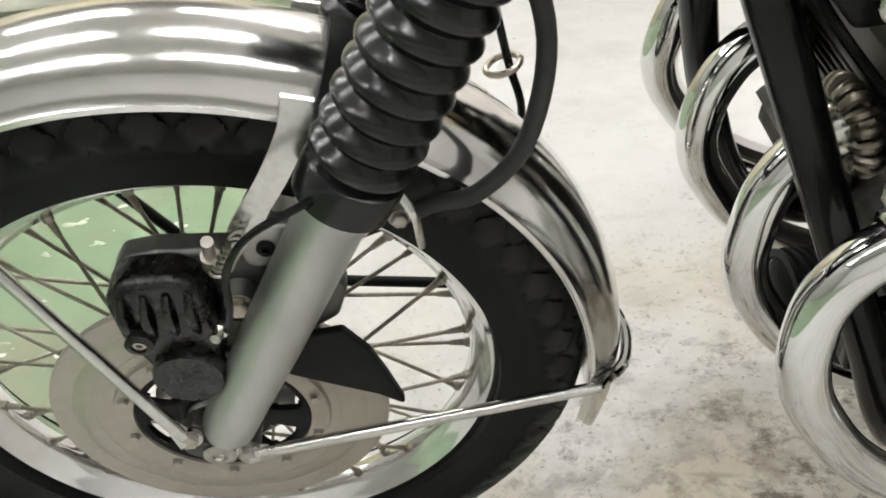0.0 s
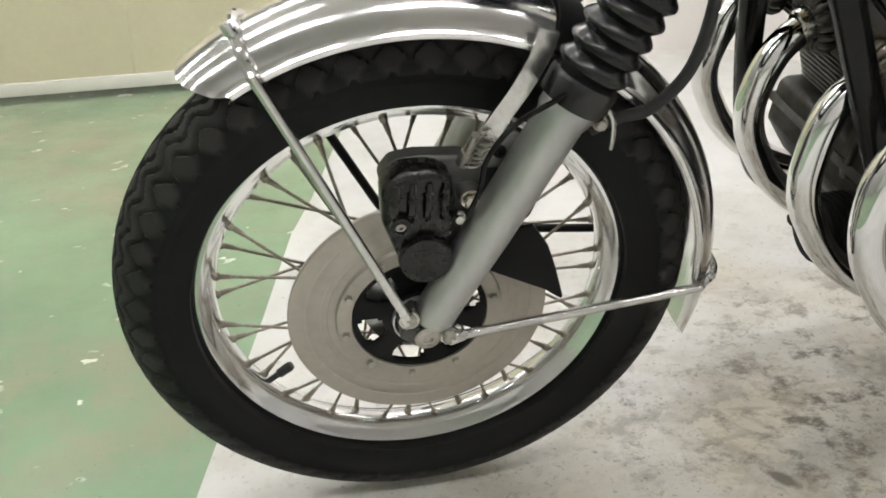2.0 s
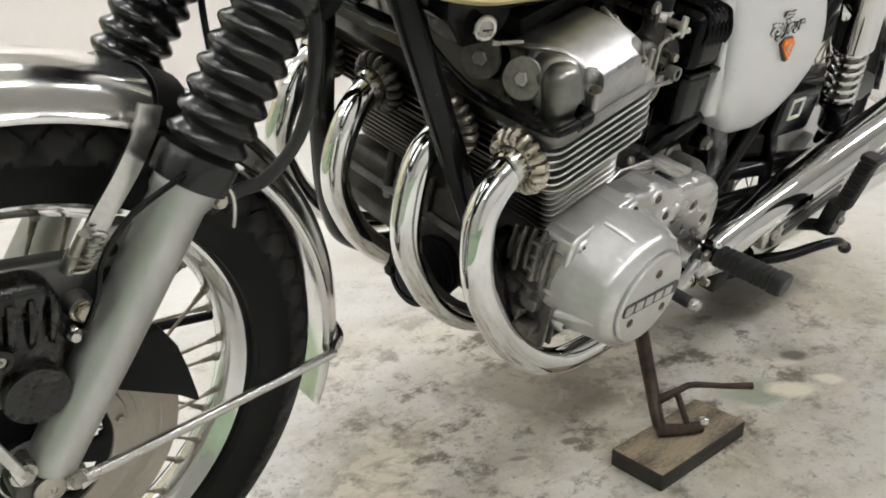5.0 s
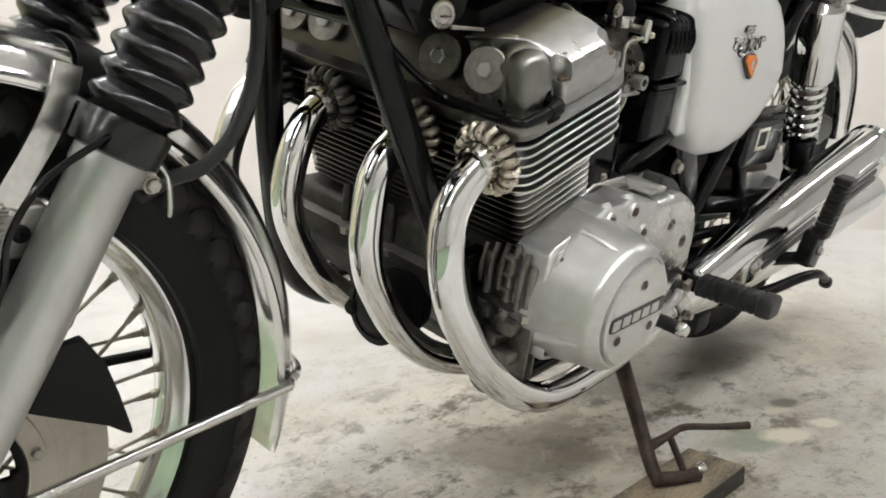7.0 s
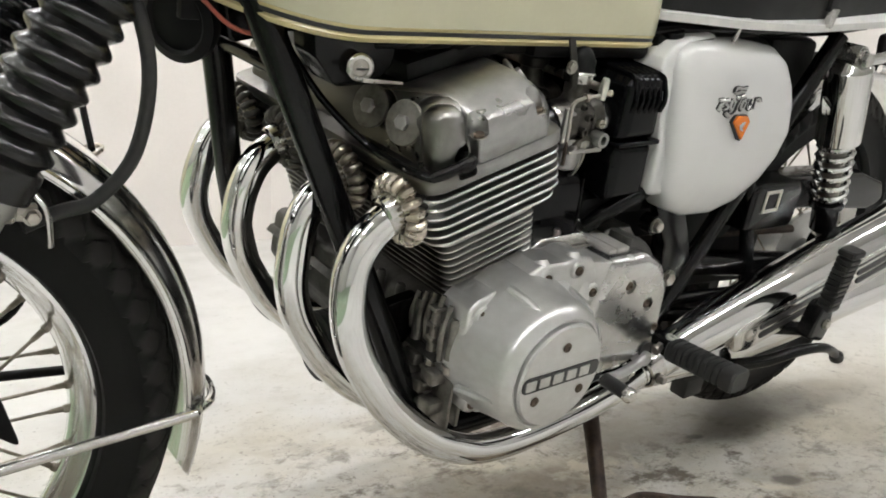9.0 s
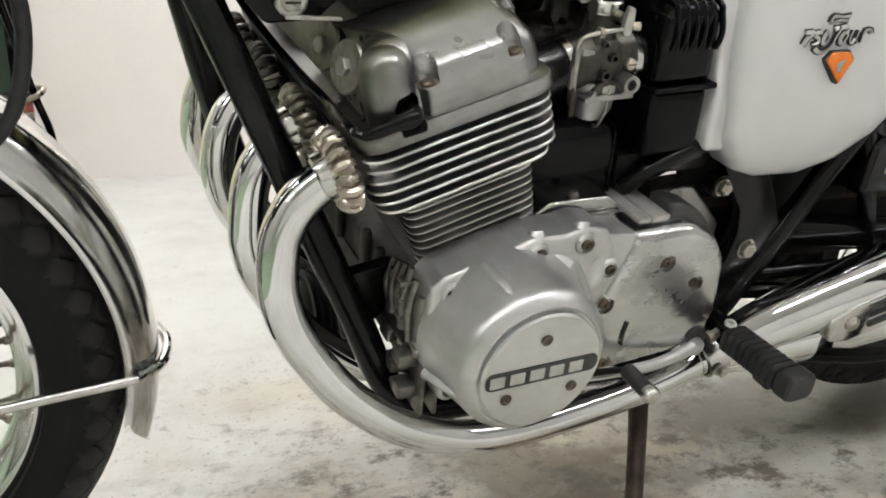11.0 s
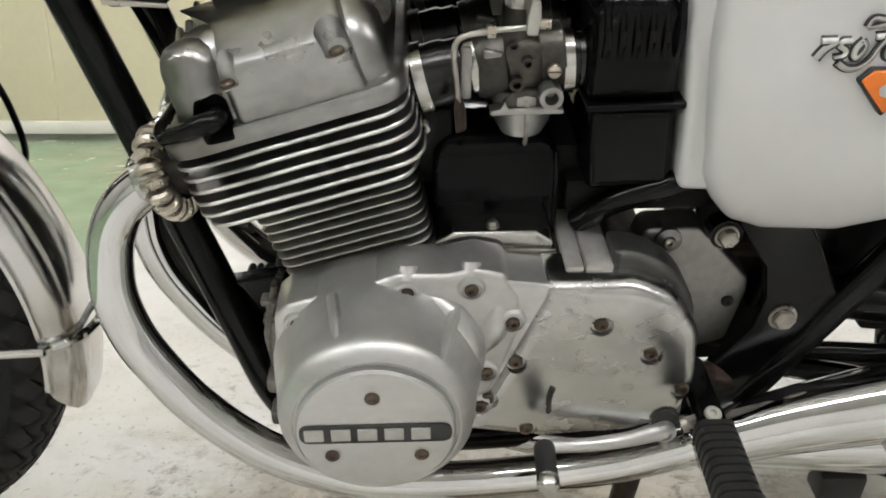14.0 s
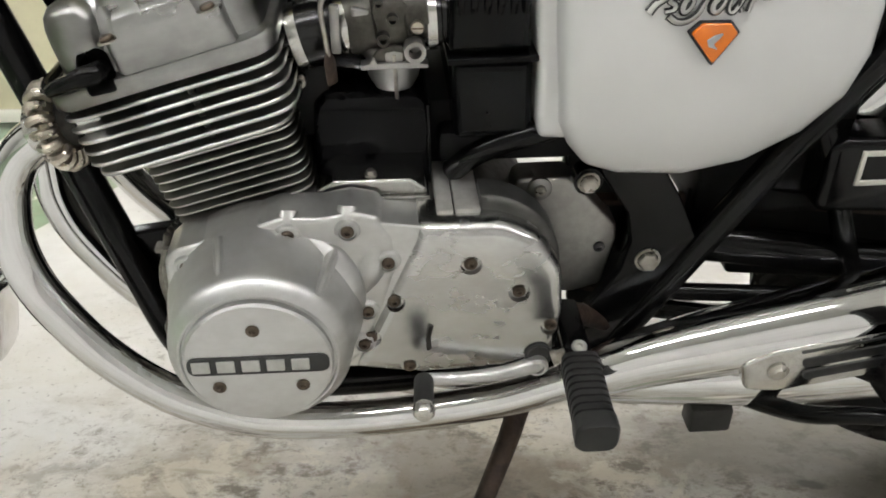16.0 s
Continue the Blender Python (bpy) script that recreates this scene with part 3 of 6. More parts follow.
bike.matrix_basis = pose(0, 0, 0, 0, -1.03, 0) @ pose(0, 0, 0, LEAN, 0, 0)


def screw(p, d, r=0.0055, h=0.004, parent=None, material=None, name="screw"):
    """A round-headed screw with a cross slot sunk into it."""
    bm = lathe([(0, 0), (r, 0), (r, h * 0.6), (r * 0.8, h), (r * 0.42, h), (r * 0.3, h * 0.35), (0, h * 0.35)], 14, along(p, d))
    return part(name, bm, material or STEEL, parent or bike)


def hex_bolt(p, d, r=0.009, h=0.007, parent=None, material=None, name="bolt"):
    bm = lathe([(0, 0), (r * 1.25, 0), (r * 1.25, h * 0.25), (r, h * 0.25)], 18, along(p, d), caps=False)
    lathe([(r, h * 0.25), (r, h * 0.85), (r * 0.8, h), (0, h)], 6, along(p, d), bm, caps=False)
    return part(name, bm, material or STEEL, parent or bike, sharp=25)


# front wheel frame: turned a little to the right
F_Y = Vector((0.0369, 0.9983, -0.0452)).normalized()
F_Z = (Vector((0, 0, 1)) - F_Y.z * F_Y).normalized()
F_X = F_Y.cross(F_Z)
F_SIZE = 0.967
FRONT = Matrix.Translation((-0.0163, -0.0474, 0.3473)) @ Matrix((F_X, F_Y, F_Z)).transposed().to_4x4() @ Matrix.Scale(F_SIZE, 4)
AXLE = pose(0, 0, 0, -90, 0, 0)  # turns z into +y


def tyre_mesh(outer, half, bead, zig, seg=720):
    """A motorcycle tyre with zigzag grooves round the tread."""
    prof = []
    n = 72
    mid = (outer + bead) / 2
    for i in range(n + 1):
        a = math.pi * (i / n) - math.pi / 2
        v = half * math.sin(a) if abs(a) < 1.2 else math.copysign(half * math.sin(1.2) - (abs(a) - 1.2) * half * 0.55, a)
        prof.append((v, a))
    bm = bmesh.new()
    dust = bm.verts.layers.float.new("dust")
    rings = []
    for j in range(seg):
        th = 2 * math.pi * j / seg
        ring = []
        for v, a in prof:
            c = math.cos(a * 0.92)
            r = bead + (outer - bead) * max(0.0, c) ** 0.78 if abs(a) < 1.5 else bead
            if abs(a) < 1.25:
                ph = (th * zig / (2 * math.pi)) % 1.0
                saw = (4 * abs(ph - 0.5) - 1)
                saw = saw * (1.5 - 0.5 * saw * saw)
                cut = 0.0
                for k, amp in ((0.0, 0.08), (0.28, 0.09), (-0.28, 0.09), (0.56, 0.10), (-0.56, 0.10), (0.84, 0.11), (-0.84, 0.11)):
                    cut = max(cut, 1 - abs(a - k - amp * saw * (1 if k >= 0 else -1)) / 0.042)
                if abs(a) > 0.86:
                    cut = max(cut, (abs(a) - 1.10 + 0.14 * saw) / 0.05)
                r -= 0.0065 * min(1.0, max(0.0, cut * 2.6))
            vert = bm.verts.new((r * math.sin(th), v, r * math.cos(th)))
            if abs(a) < 1.25:
                vert[dust] = 1.0 - min(1.0, max(0.0, cut * 2.6))
            ring.append(vert)
        rings.append(ring)
    for j in range(seg):
        a, b = rings[j], rings[(j + 1) % seg]
        for q in range(n):
            bm.faces.new((a[q], a[q + 1], b[q + 1], b[q]))
        bm.faces.new((a[n], a[0], b[0], b[n]))
    return bm


def spoked_wheel(m, outer, half, rim_r, spokes, hub_r, name, label):
    """Hub mesh with rim, tyre, spokes and nipples under it. rim_r: radius of the rim's edge."""
    hub = part(name, lathe([(0.012, -0.07), (0.032, -0.07), (0.034, -0.045), (hub_r, -0.042), (hub_r, -0.034), (0.036, -0.028), (0.034, 0.0), (0.036, 0.028), (hub_r, 0.034), (hub_r, 0.042), (0.034, 0.045), (0.03, 0.07), (0.012, 0.07)], 40, AXLE), POLISHED, bike, label, m)
    e, w = rim_r, 0.027
    prof = [(e, -w), (e + 0.002, -w + 0.002), (e + 0.0005, -w + 0.005), (e - 0.011, -w + 0.006), (e - 0.017, -0.013), (e - 0.019, 0.0), (e - 0.017, 0.013), (e - 0.011, w - 0.006), (e + 0.0005, w - 0.005), (e + 0.002, w - 0.002), (e, w), (e - 0.012, w + 0.0012), (e - 0.0165, w - 0.004), (e - 0.022, 0.0145), (e - 0.029, 0.009), (e - 0.030, 0.0), (e - 0.029, -0.009), (e - 0.022, -0.0145), (e - 0.0165, -w + 0.004), (e - 0.012, -w - 0.0012)]
    part("rim", lathe(prof, 144, AXLE, closed=True), RIM_CHROME, hub, "chromed steel wheel rim", sharp=50)
    part("tyre", tyre_mesh(outer, half, e - 0.004, 50), RUBBER, hub, "black tyre with zigzag tread", sharp=28)
    bar = nip = None
    for i in range(spokes):
        side = -1 if i % 2 else 1
        lead = 1 if (i // 2) % 2 else -1
        a = 2 * math.pi * (i + 0.3) / spokes
        b = a + lead * 0.62
        p = Vector((hub_r * 0.92 * math.sin(b), side * 0.040, hub_r * 0.92 * math.cos(b)))
        q = Vector(((e - 0.030) * math.sin(a), side * 0.006, (e - 0.030) * math.cos(a)))
        d = (q - p).normalized()
        pm = along(p, d)
        if bar is None:
            length = (q - p).length
            bar = part("spoke", lathe([(0, -0.004), (0.0019, -0.004), (0.0019, length), (0, length)], 7), SPOKE_STEEL, hub)
            bar.matrix_basis = pm
            nip = part("nipple", lathe([(0, -0.018), (0.0026, -0.018), (0.0034, -0.004), (0.0048, -0.003), (0.0048, 0.002), (0, 0.002)], 8), SPOKE_STEEL, hub)
            nip.matrix_basis = along(q, d)
        else:
            again(bar, pm)
            again(nip, along(q, d))
    return hub


front = spoked_wheel(FRONT, 0.335, 0.050, 0.2555, 40, 0.062, "front_wheel", "spoked front wheel with chrome rim")
valve_dir = Vector((-0.815, 0, -0.58))
part("valve", lathe([(0.004, 0), (0.004, 0.018), (0.006, 0.02), (0.0065, 0.036), (0.005, 0.04), (0, 0.04)], 10, along(valve_dir * 0.228, -valve_dir)), GRIP, front, "black rubber valve cap")


def front_brake():
    y = -0.0535
    disc = part("brake_disc", lathe([(0.080, y - 0.0035), (0.104, y - 0.0035), (0.1045, y - 0.0031), (0.112, y - 0.0030), (0.1125, y - 0.0034), (0.126, y - 0.0033), (0.1265, y - 0.0030), (0.129, y - 0.0030), (0.1295, y - 0.0034), (0.140, y - 0.0032), (0.1475, y - 0.0035), (0.148, y - 0.002), (0.148, y + 0.002), (0.1475, y + 0.0035), (0.080, y + 0.0035)], 128, AXLE, closed=True), DISC, bike, "worn steel brake disc", FRONT)
    part("ring", lathe([(0.078, y - 0.0085), (0.094, y - 0.0085), (0.0955, y - 0.0035), (0.0765, y - 0.0035)], 96, AXLE, closed=True), DISC, disc)
    # black carrier with windows
    bm = bmesh.new()
    n = 90
    rows = [0.028, 0.043, 0.048, 0.066, 0.071, 0.079]
    for s in (y - 0.006, y + 0.001):
        vs = [[bm.verts.new((r * math.sin(2 * math.pi * i / n), s, r * math.cos(2 * math.pi * i / n))) for i in range(n)] for r in rows]
        for k in range(5):
            for i in range(n):
                if k in (1, 2, 3) and 3 <= (i + 4) % 15 <= 11 and not (k != 2 and (i + 4) % 15 in (3, 11)):
                    continue
                bm.faces.new((vs[k][i], vs[k][(i + 1) % n], vs[k + 1][(i + 1) % n], vs[k + 1][i]))
    part("carrier", bm, BLACK_MATT, disc, "black disc carrier with openings")
    part("hub_cap", lathe([(0.0, y - 0.028), (0.024, y - 0.028), (0.028, y - 0.022), (0.034, y - 0.007), (0.034, y)], 32, AXLE), BLACK_MATT, disc)
    for i in range(10):
        a = 2 * math.pi * (i + 0.2) / 10
        hex_bolt((0.0865 * math.sin(a), y - 0.0085, 0.0865 * math.cos(a)), (0, -1, 0), 0.0045, 0.004, disc)


front_brake()

# fork: rake in the wheel's plane
F_UP = Vector((0.4806, 0, 0.8769))
FORK_Y = 0.085


def fork_point(s, side=-1):
    return Vector((0.0115, FORK_Y * side, 0.02)) + F_UP * s


def fork_leg(side):
    d = F_UP
    slider = part("fork_slider", lathe([(0.0, -0.012), (0.018, -0.010), (0.0235, 0.002), (0.0238, 0.05), (0.0252, 0.12), (0.0252, 0.262), (0.028, 0.268), (0.028, 0.284), (0.0255, 0.288)], 36, along(fork_point(0, side), d)), SLIDER, bike, "bare aluminium fork slider", FRONT)
    # rubber gaiter
    prof = [(0.029, 0.280), (0.0345, 0.282), (0.0355, 0.304), (0.034, 0.309)]
    h = 0.312
    for i in range(14):
        prof += [(0.0290, h), (0.0298, h + 0.0012), (0.0335, h + 0.0046), (0.0358, h + 0.0074), (0.0364, h + 0.0098), (0.0358, h + 0.0122), (0.0335, h + 0.0150), (0.0298, h + 0.0184)]
        h += 0.0196
    prof += [(0.034, h), (0.034, h + 0.02)]
    part("fork_gaiter", lathe(prof, 40, along(fork_point(0, side), d)), BOOT, bike, "ribbed black rubber fork gaiter", FRONT)
    part("fork_tube", lathe([(0.0175, 0.27), (0.0175, 0.80)], 24, along(fork_point(0, side), d)), CHROME, bike, "", FRONT)
    part("fork_shroud", lathe([(0.03, h + 0.02), (0.032, h + 0.022), (0.032, h + 0.2), (0.03, h + 0.202)], 28, along(fork_point(0, side), d)), BLACK, bike, "black upper fork shroud", FRONT)
    # axle clamp below the slider
    y = FORK_Y * side
    out = fillet([(-0.026, 0.018), (0.036, 0.006), (0.036, -0.004), (0.012, -0.014), (-0.010, -0.012), (-0.028, 0.004)], 0.008)
    clamp = part("axle_clamp", stack([[(p.x, y + k * side * -1, p.y) for p in (out if abs(k) < 0.013 else shrink(out, 0.002))] for k in (-0.014, -0.012, 0.012, 0.014)]), HOUSING, bike, "", FRONT)
    s = Vector((0, side, 0))
    hex_bolt((0.002, y + side * 0.0135, 0.002), s, 0.0105, 0.004, clamp)
    part("axle_end", lathe([(0, 0), (0.0145, 0), (0.0145, 0.003), (0.011, 0.005), (0.006, 0.005), (0.005, 0.002), (0, 0.002)], 24, along((0.002, y + side * 0.0145, 0.002), s)), STEEL, clamp)
    for x, z in ((-0.0174, 0.0300), (0.0263, 0.0014)):
        hex_bolt((x, y + side * 0.014, z), s, 0.0085, 0.009, clamp)
    part("stay_lug", slab([(-0.031, 0.022), (-0.012, 0.044), (0.006, 0.018), (-0.014, 0.002)], y + side * 0.012, y - side * 0.005, 0.006, 0.003), CARB, clamp)
    return slider


left_slider = fork_leg(-1)
fork_leg(1)
part("lower_yoke", box(0.16, 0.29, -0.13, 0.13, 0.585, 0.62, 0.008), BLACK, bike, "black lower fork yoke", FRONT)
part("hub_axle", lathe([(0.008, -0.1), (0.008, 0.1)], 14, AXLE), STEEL, bike, "", FRONT)


def fender():
    """Chrome front mudguard: an arched strip round the wheel with rolled edges and rounded ends."""
    bm = bmesh.new()
    a0, a1, n = -36.5, 108.0, 96
    prof = [(-0.0555, 0.329), (-0.0575, 0.3305), (-0.0575, 0.334), (-0.0545, 0.3365), (-0.051, 0.341), (-0.046, 0.350), (-0.037, 0.3595), (-0.025, 0.3655), (-0.012, 0.3685), (0, 0.3695)]
    prof = prof + [(-v, r) for v, r in prof[-2::-1]]
    rows = []
    for inner in (0, 1):
        grid = []
        for i in range(n + 1):
            f = i / n
            row = []
            for v, r in prof:
                u = abs(v) / 0.0575
                lo = a0 + 6.0 * u ** 5.0
                hi = a1 - 6.5 * u ** 4.5
                th = radians(lo + (hi - lo) * f)
                rr = r - 0.0018 * inner - 0.006 * max(0.0, math.degrees(th) - 20) / 80 * (1 - u)
                row.append(bm.verts.new((rr * math.sin(th), v * (1 - 0.02 * inner), rr * math.cos(th))))
            grid.append(row)
        rows.append(grid)
    m = len(prof)
    for g in rows:
        for i in range(n):
            for q in range(m - 1):
                bm.faces.new((g[i][q], g[i][q + 1], g[i + 1][q + 1], g[i + 1][q]))
    o, k = rows
    for i in range(n):
        for q in (0, m - 1):
            bm.faces.new((o[i][q], o[i + 1][q], k[i + 1][q], k[i][q]))
    for i in (0, n):
        for q in range(m - 1):
            bm.faces.new((o[i][q], o[i][q + 1], k[i][q + 1], k[i][q]))
    guard = part("front_fender", bm, FENDER_CHROME, bike, "chromed steel front mudguard", FRONT, sharp=40)
    # stays with their loops over the guard
    for deg, lugs, low in ((-25.5, (-0.0174, 0.0300), 0.337), (91.3, (0.0263, 0.0014), 0.333)):
        th = radians(deg)
        over = []
        for v, r in prof[2:-2:2]:
            over.append(Vector(((r + 0.004) * math.sin(th), v * 1.07, (r + 0.004) * math.cos(th))))
        part("stay_loop", tube(over, 0.0056, 10, 3), CHROME, guard, "chrome stay loop round the mudguard")
        for side in (-1, 1):
            end = Vector(((low) * math.sin(th), side * 0.063, low * math.cos(th)))
            lug = Vector((lugs[0], side * (FORK_Y + 0.019), lugs[1]))
            dd = (end - lug).normalized()
            bm = tube([lug + dd * 0.012, lug + dd * 0.03, end - dd * 0.02, end], [0.0045, 0.0056, 0.0056, 0.0056], 12, 2)
            part("fender_stay", bm, CHROME_DULL if side < 0 else BLACK_MATT, guard, "chrome mudguard stay" if side < 0 else "")
            part("stay_eye", lathe([(0.003, 0), (0.0115, 0), (0.0115, 0.004), (0.003, 0.004)], 18, along(lug - Vector((0, side * 0.006, 0)), (0, side, 0))), CHROME_DULL, guard)
            part("stay_tab", tube([lug, lug + dd * 0.018], [0.009, 0.006], 10, 1, flat=0.35), CHROME_DULL, guard)
        if deg < 0:
            part("stay_clip", lathe([(0, 0), (0.006, 0), (0.006, 0.012), (0.004, 0.015), (0, 0.015)], 10, along(Vector((0.371 * math.sin(th), -0.03, 0.371 * math.cos(th))), (math.sin(th), 0, math.cos(th)))), CHROME, guard)
    for side in (-1, 1):
        strap = [(0.128, 0.0605 * side, 0.330), (0.121, 0.0625 * side, 0.308), (0.103, 0.065 * side, 0.276), (0.082, 0.067 * side, 0.246), (0.070, 0.069 * side, 0.228)]
        bm = bmesh.new()
        pts = smooth_path(strap, 4)
        stack([[p + Vector((sx * 0.0100, sy * 0.002, -sx * 0.003)) for sx, sy in ((-1, -1), (1, -1), (1, 1), (-1, 1))] for p in pts], bm)
        part("fender_bracket", bm, CHROME_DULL, guard, "flat steel mudguard bracket")
    # dark saddle plate between the legs
    bm = bmesh.new()
    vs = [[bm.verts.new(((r + 0.0028) * math.sin(t), v * 1.03, (r + 0.0028) * math.cos(t))) for v, r in prof[2:-2]] for t in (radians(k) for k in (23.5, 24.5, 25.5, 26.5, 27.5, 28.5))]
    for a, c in zip(vs, vs[1:]):
        for q in range(len(a) - 1):
            bm.faces.new((a[q], a[q + 1], c[q + 1], c[q]))
    ex = bmesh.ops.extrude_face_region(bm, geom=bm.faces[:])
    bmesh.ops.translate(bm, verts=[g for g in ex["geom"] if isinstance(g, bmesh.types.BMVert)], vec=(0.0005, 0, 0.0015))
    part("saddle_plate", bm, BLACK_MATT, guard, "black saddle plate over the mudguard")


fender()


def caliper():
    y = -0.064
    out = [(-0.039, 0.148), (-0.039, 0.190), (-0.020, 0.2075), (0.017, 0.2065), (0.033, 0.192), (0.036, 0.150), (0.028, 0.095), (0.0, 0.088), (-0.024, 0.100)]
    body = part("brake_caliper", slab(out, y - 0.026, y + 0.004, 0.022, 0.010), CALIPER_BLACK, bike, "black enamelled brake caliper, finned and worn", FRONT)
    for i in range(4):
        x = -0.026 + 0.0165 * i
        part("rib", tube([(x - 0.002, y - 0.025, 0.150), (x - 0.001, y - 0.030, 0.165), (x, y - 0.031, 0.180), (x + 0.002, y - 0.026, 0.194)], [0.003, 0.0042, 0.0042, 0.003], 8, 4), CALIPER_BLACK, body)
    part("piston_cap", lathe([(0.028, 0), (0.0285, 0.012), (0.0268, 0.0175), (0.0, 0.018)], 36, along((0.003, y - 0.018, 0.106), (0, -1, 0))), CALIPER_BLACK, body)
    part("lug", lathe([(0, 0), (0.012, 0), (0.011, 0.012), (0.006, 0.014), (0.0055, 0.008), (0, 0.008)], 18, along((-0.022, y - 0.022, 0.150), (0, -1, 0))), CALIPER_BLACK, body)
    screw((-0.022, y - 0.030, 0.150), (0, -1, 0), 0.006, 0.004, body, STEEL)
    nip = Vector((0.040, y - 0.022, 0.150))
    part("bleed_nipple", lathe([(0, 0), (0.006, 0), (0.006, 0.008), (0.004, 0.01), (0.004, 0.018), (0, 0.018)], 10, along(nip, (-0.2, -1, 0.3))), CHROME_DULL, body, "pale bleed nipple")
    plate = part("caliper_bracket", slab([(-0.030, 0.165), (-0.040, 0.185), (-0.026, 0.2045), (0.0, 0.2078), (0.045, 0.2035), (0.080, 0.197), (0.110, 0.182), (0.134, 0.150), (0.122, 0.118), (0.09, 0.10), (0.05, 0.12), (0.0, 0.13)], y + 0.004, y + 0.024, 0.014, 0.005), HOUSING, bike, "grey cast caliper bracket", FRONT)
    hex_bolt((0.053, y - 0.012, 0.161), (0, -1, 0), 0.008, 0.008, plate, BRASS)
    part("boss", lathe([(0, 0), (0.013, 0), (0.011, 0.016), (0.0, 0.016)], 18, along((0.053, y + 0.004, 0.161), (0, -1, 0))), CAST, plate)
    part("ear", slab([(0.064, 0.190), (0.064, 0.214), (0.078, 0.229), (0.102, 0.230), (0.116, 0.216), (0.116, 0.190)], y - 0.004, y + 0.012, 0.012, 0.003), CAST, plate)
    screw((0.083, y - 0.004, 0.210), (0, -1, 0), 0.007, 0.004, plate, BLACK_MATT)
    part("adjuster", lathe([(0, 0), (0.007, 0), (0.007, 0.02), (0.0045, 0.02), (0.0045, 0.045), (0, 0.045)], 12, along((0.044, y - 0.012, 0.205), (0.2, -0.4, 0.9))), STEEL, plate)
    spring = [(0.050 + 0.008 * math.cos(k * 1.2) + 0.0006 * k, y - 0.020 + 0.008 * math.sin(k * 1.2), 0.205 + 0.0009 * k) for k in range(36)]
    part("spring", tube(spring, 0.0012, 6, 2), STEEL, plate)
    part("pad_flap", slab([(0.045, 0.080), (0.080, 0.108), (0.124, 0.114), (0.142, 0.085), (0.153, 0.052), (0.166, 0.004), (0.142, 0.024), (0.088, 0.054)], -0.071, -0.064, 0.004, 0.002), BLACK_MATT, plate, "black plate behind the disc")
    hose = [(0.046, y - 0.034, 0.158), (0.056, -0.104, 0.19), (0.062, -0.106, 0.225), (0.085, -0.112, 0.262), (0.125, -0.112, 0.285), (0.150, -0.10, 0.29)]
    part("brake_pipe", tube(hose, 0.0028, 8, 6), BLACK, bike, "thin black brake pipe", FRONT)


caliper()


def front_hoses():
    """Brake hose from the clip below the gaiter up to the yoke, in the frame of the bike."""
    path = [(0.152, -0.108, 0.566), (0.181, -0.106, 0.575), (0.211, -0.112, 0.586), (0.243, -0.114, 0.627), (0.256, -0.108, 0.698), (0.236, -0.110, 0.773), (0.205, -0.106, 0.845), (0.18, -0.09, 0.91)]
    part("brake_hose", tube(path, 0.0064, 14, 6), GRIP, bike, "thick black rubber brake hose")
    clip = part("hose_clip", tube([(0.160, -0.118, 0.598), (0.167, -0.124, 0.585), (0.169, -0.125, 0.565), (0.170, -0.123, 0.552)], 0.0036, 8, 4, flat=0.6), CHROME_DULL, bike, "bright steel hose clip")
    part("joint", lathe([(0, 0), (0.0105, 0), (0.0105, 0.012), (0.008, 0.014), (0.008, 0.03), (0, 0.03)], 10, along((0.132, -0.110, 0.583), (1, 0, -0.15))), STEEL, clip)
    hex_bolt((0.157, -0.118, 0.578), (0, -1, 0), 0.006, 0.006, clip, STEEL)
    part("speedometer_cable", tube([(0.03, 0.09, 0.33), (0.12, 0.10, 0.345), (0.19, 0.10, 0.375), (0.21, 0.095, 0.45), (0.19, 0.10, 0.55), (0.20, 0.09, 0.7), (0.2, 0.06, 0.85)], 0.0045, 10, 6), BLACK, bike, "black speedometer cable")
    part("clutch_cable", tube([(0.222, 0.052, 0.82), (0.234, 0.046, 0.70), (0.246, 0.041, 0.63), (0.256, 0.038, 0.576), (0.266, 0.040, 0.53), (0.262, 0.05, 0.47), (0.225, 0.07, 0.42)], 0.0036, 10, 6), BLACK, bike, "thin black control cable")
    part("cable_guide", tube([(0.251 + 0.014 * math.cos(a), 0.038 + 0.012 * math.sin(a), 0.577 + 0.004 * math.cos(a)) for a in (k * 0.62 for k in range(11))], 0.0028, 8, 2), BRASS, bike, "small brass cable loop")


front_hoses()

# ---- engine ----
TILT = 16.0
ENGINE = pose(0.648, 0, 0.408, 0, -TILT, 0)


def plate_ring(x0, x1, half_y, z, r):
    return [(p.x, p.y, z) for p in rounded_rect(x0, x1, -half_y, half_y, r, 5)]


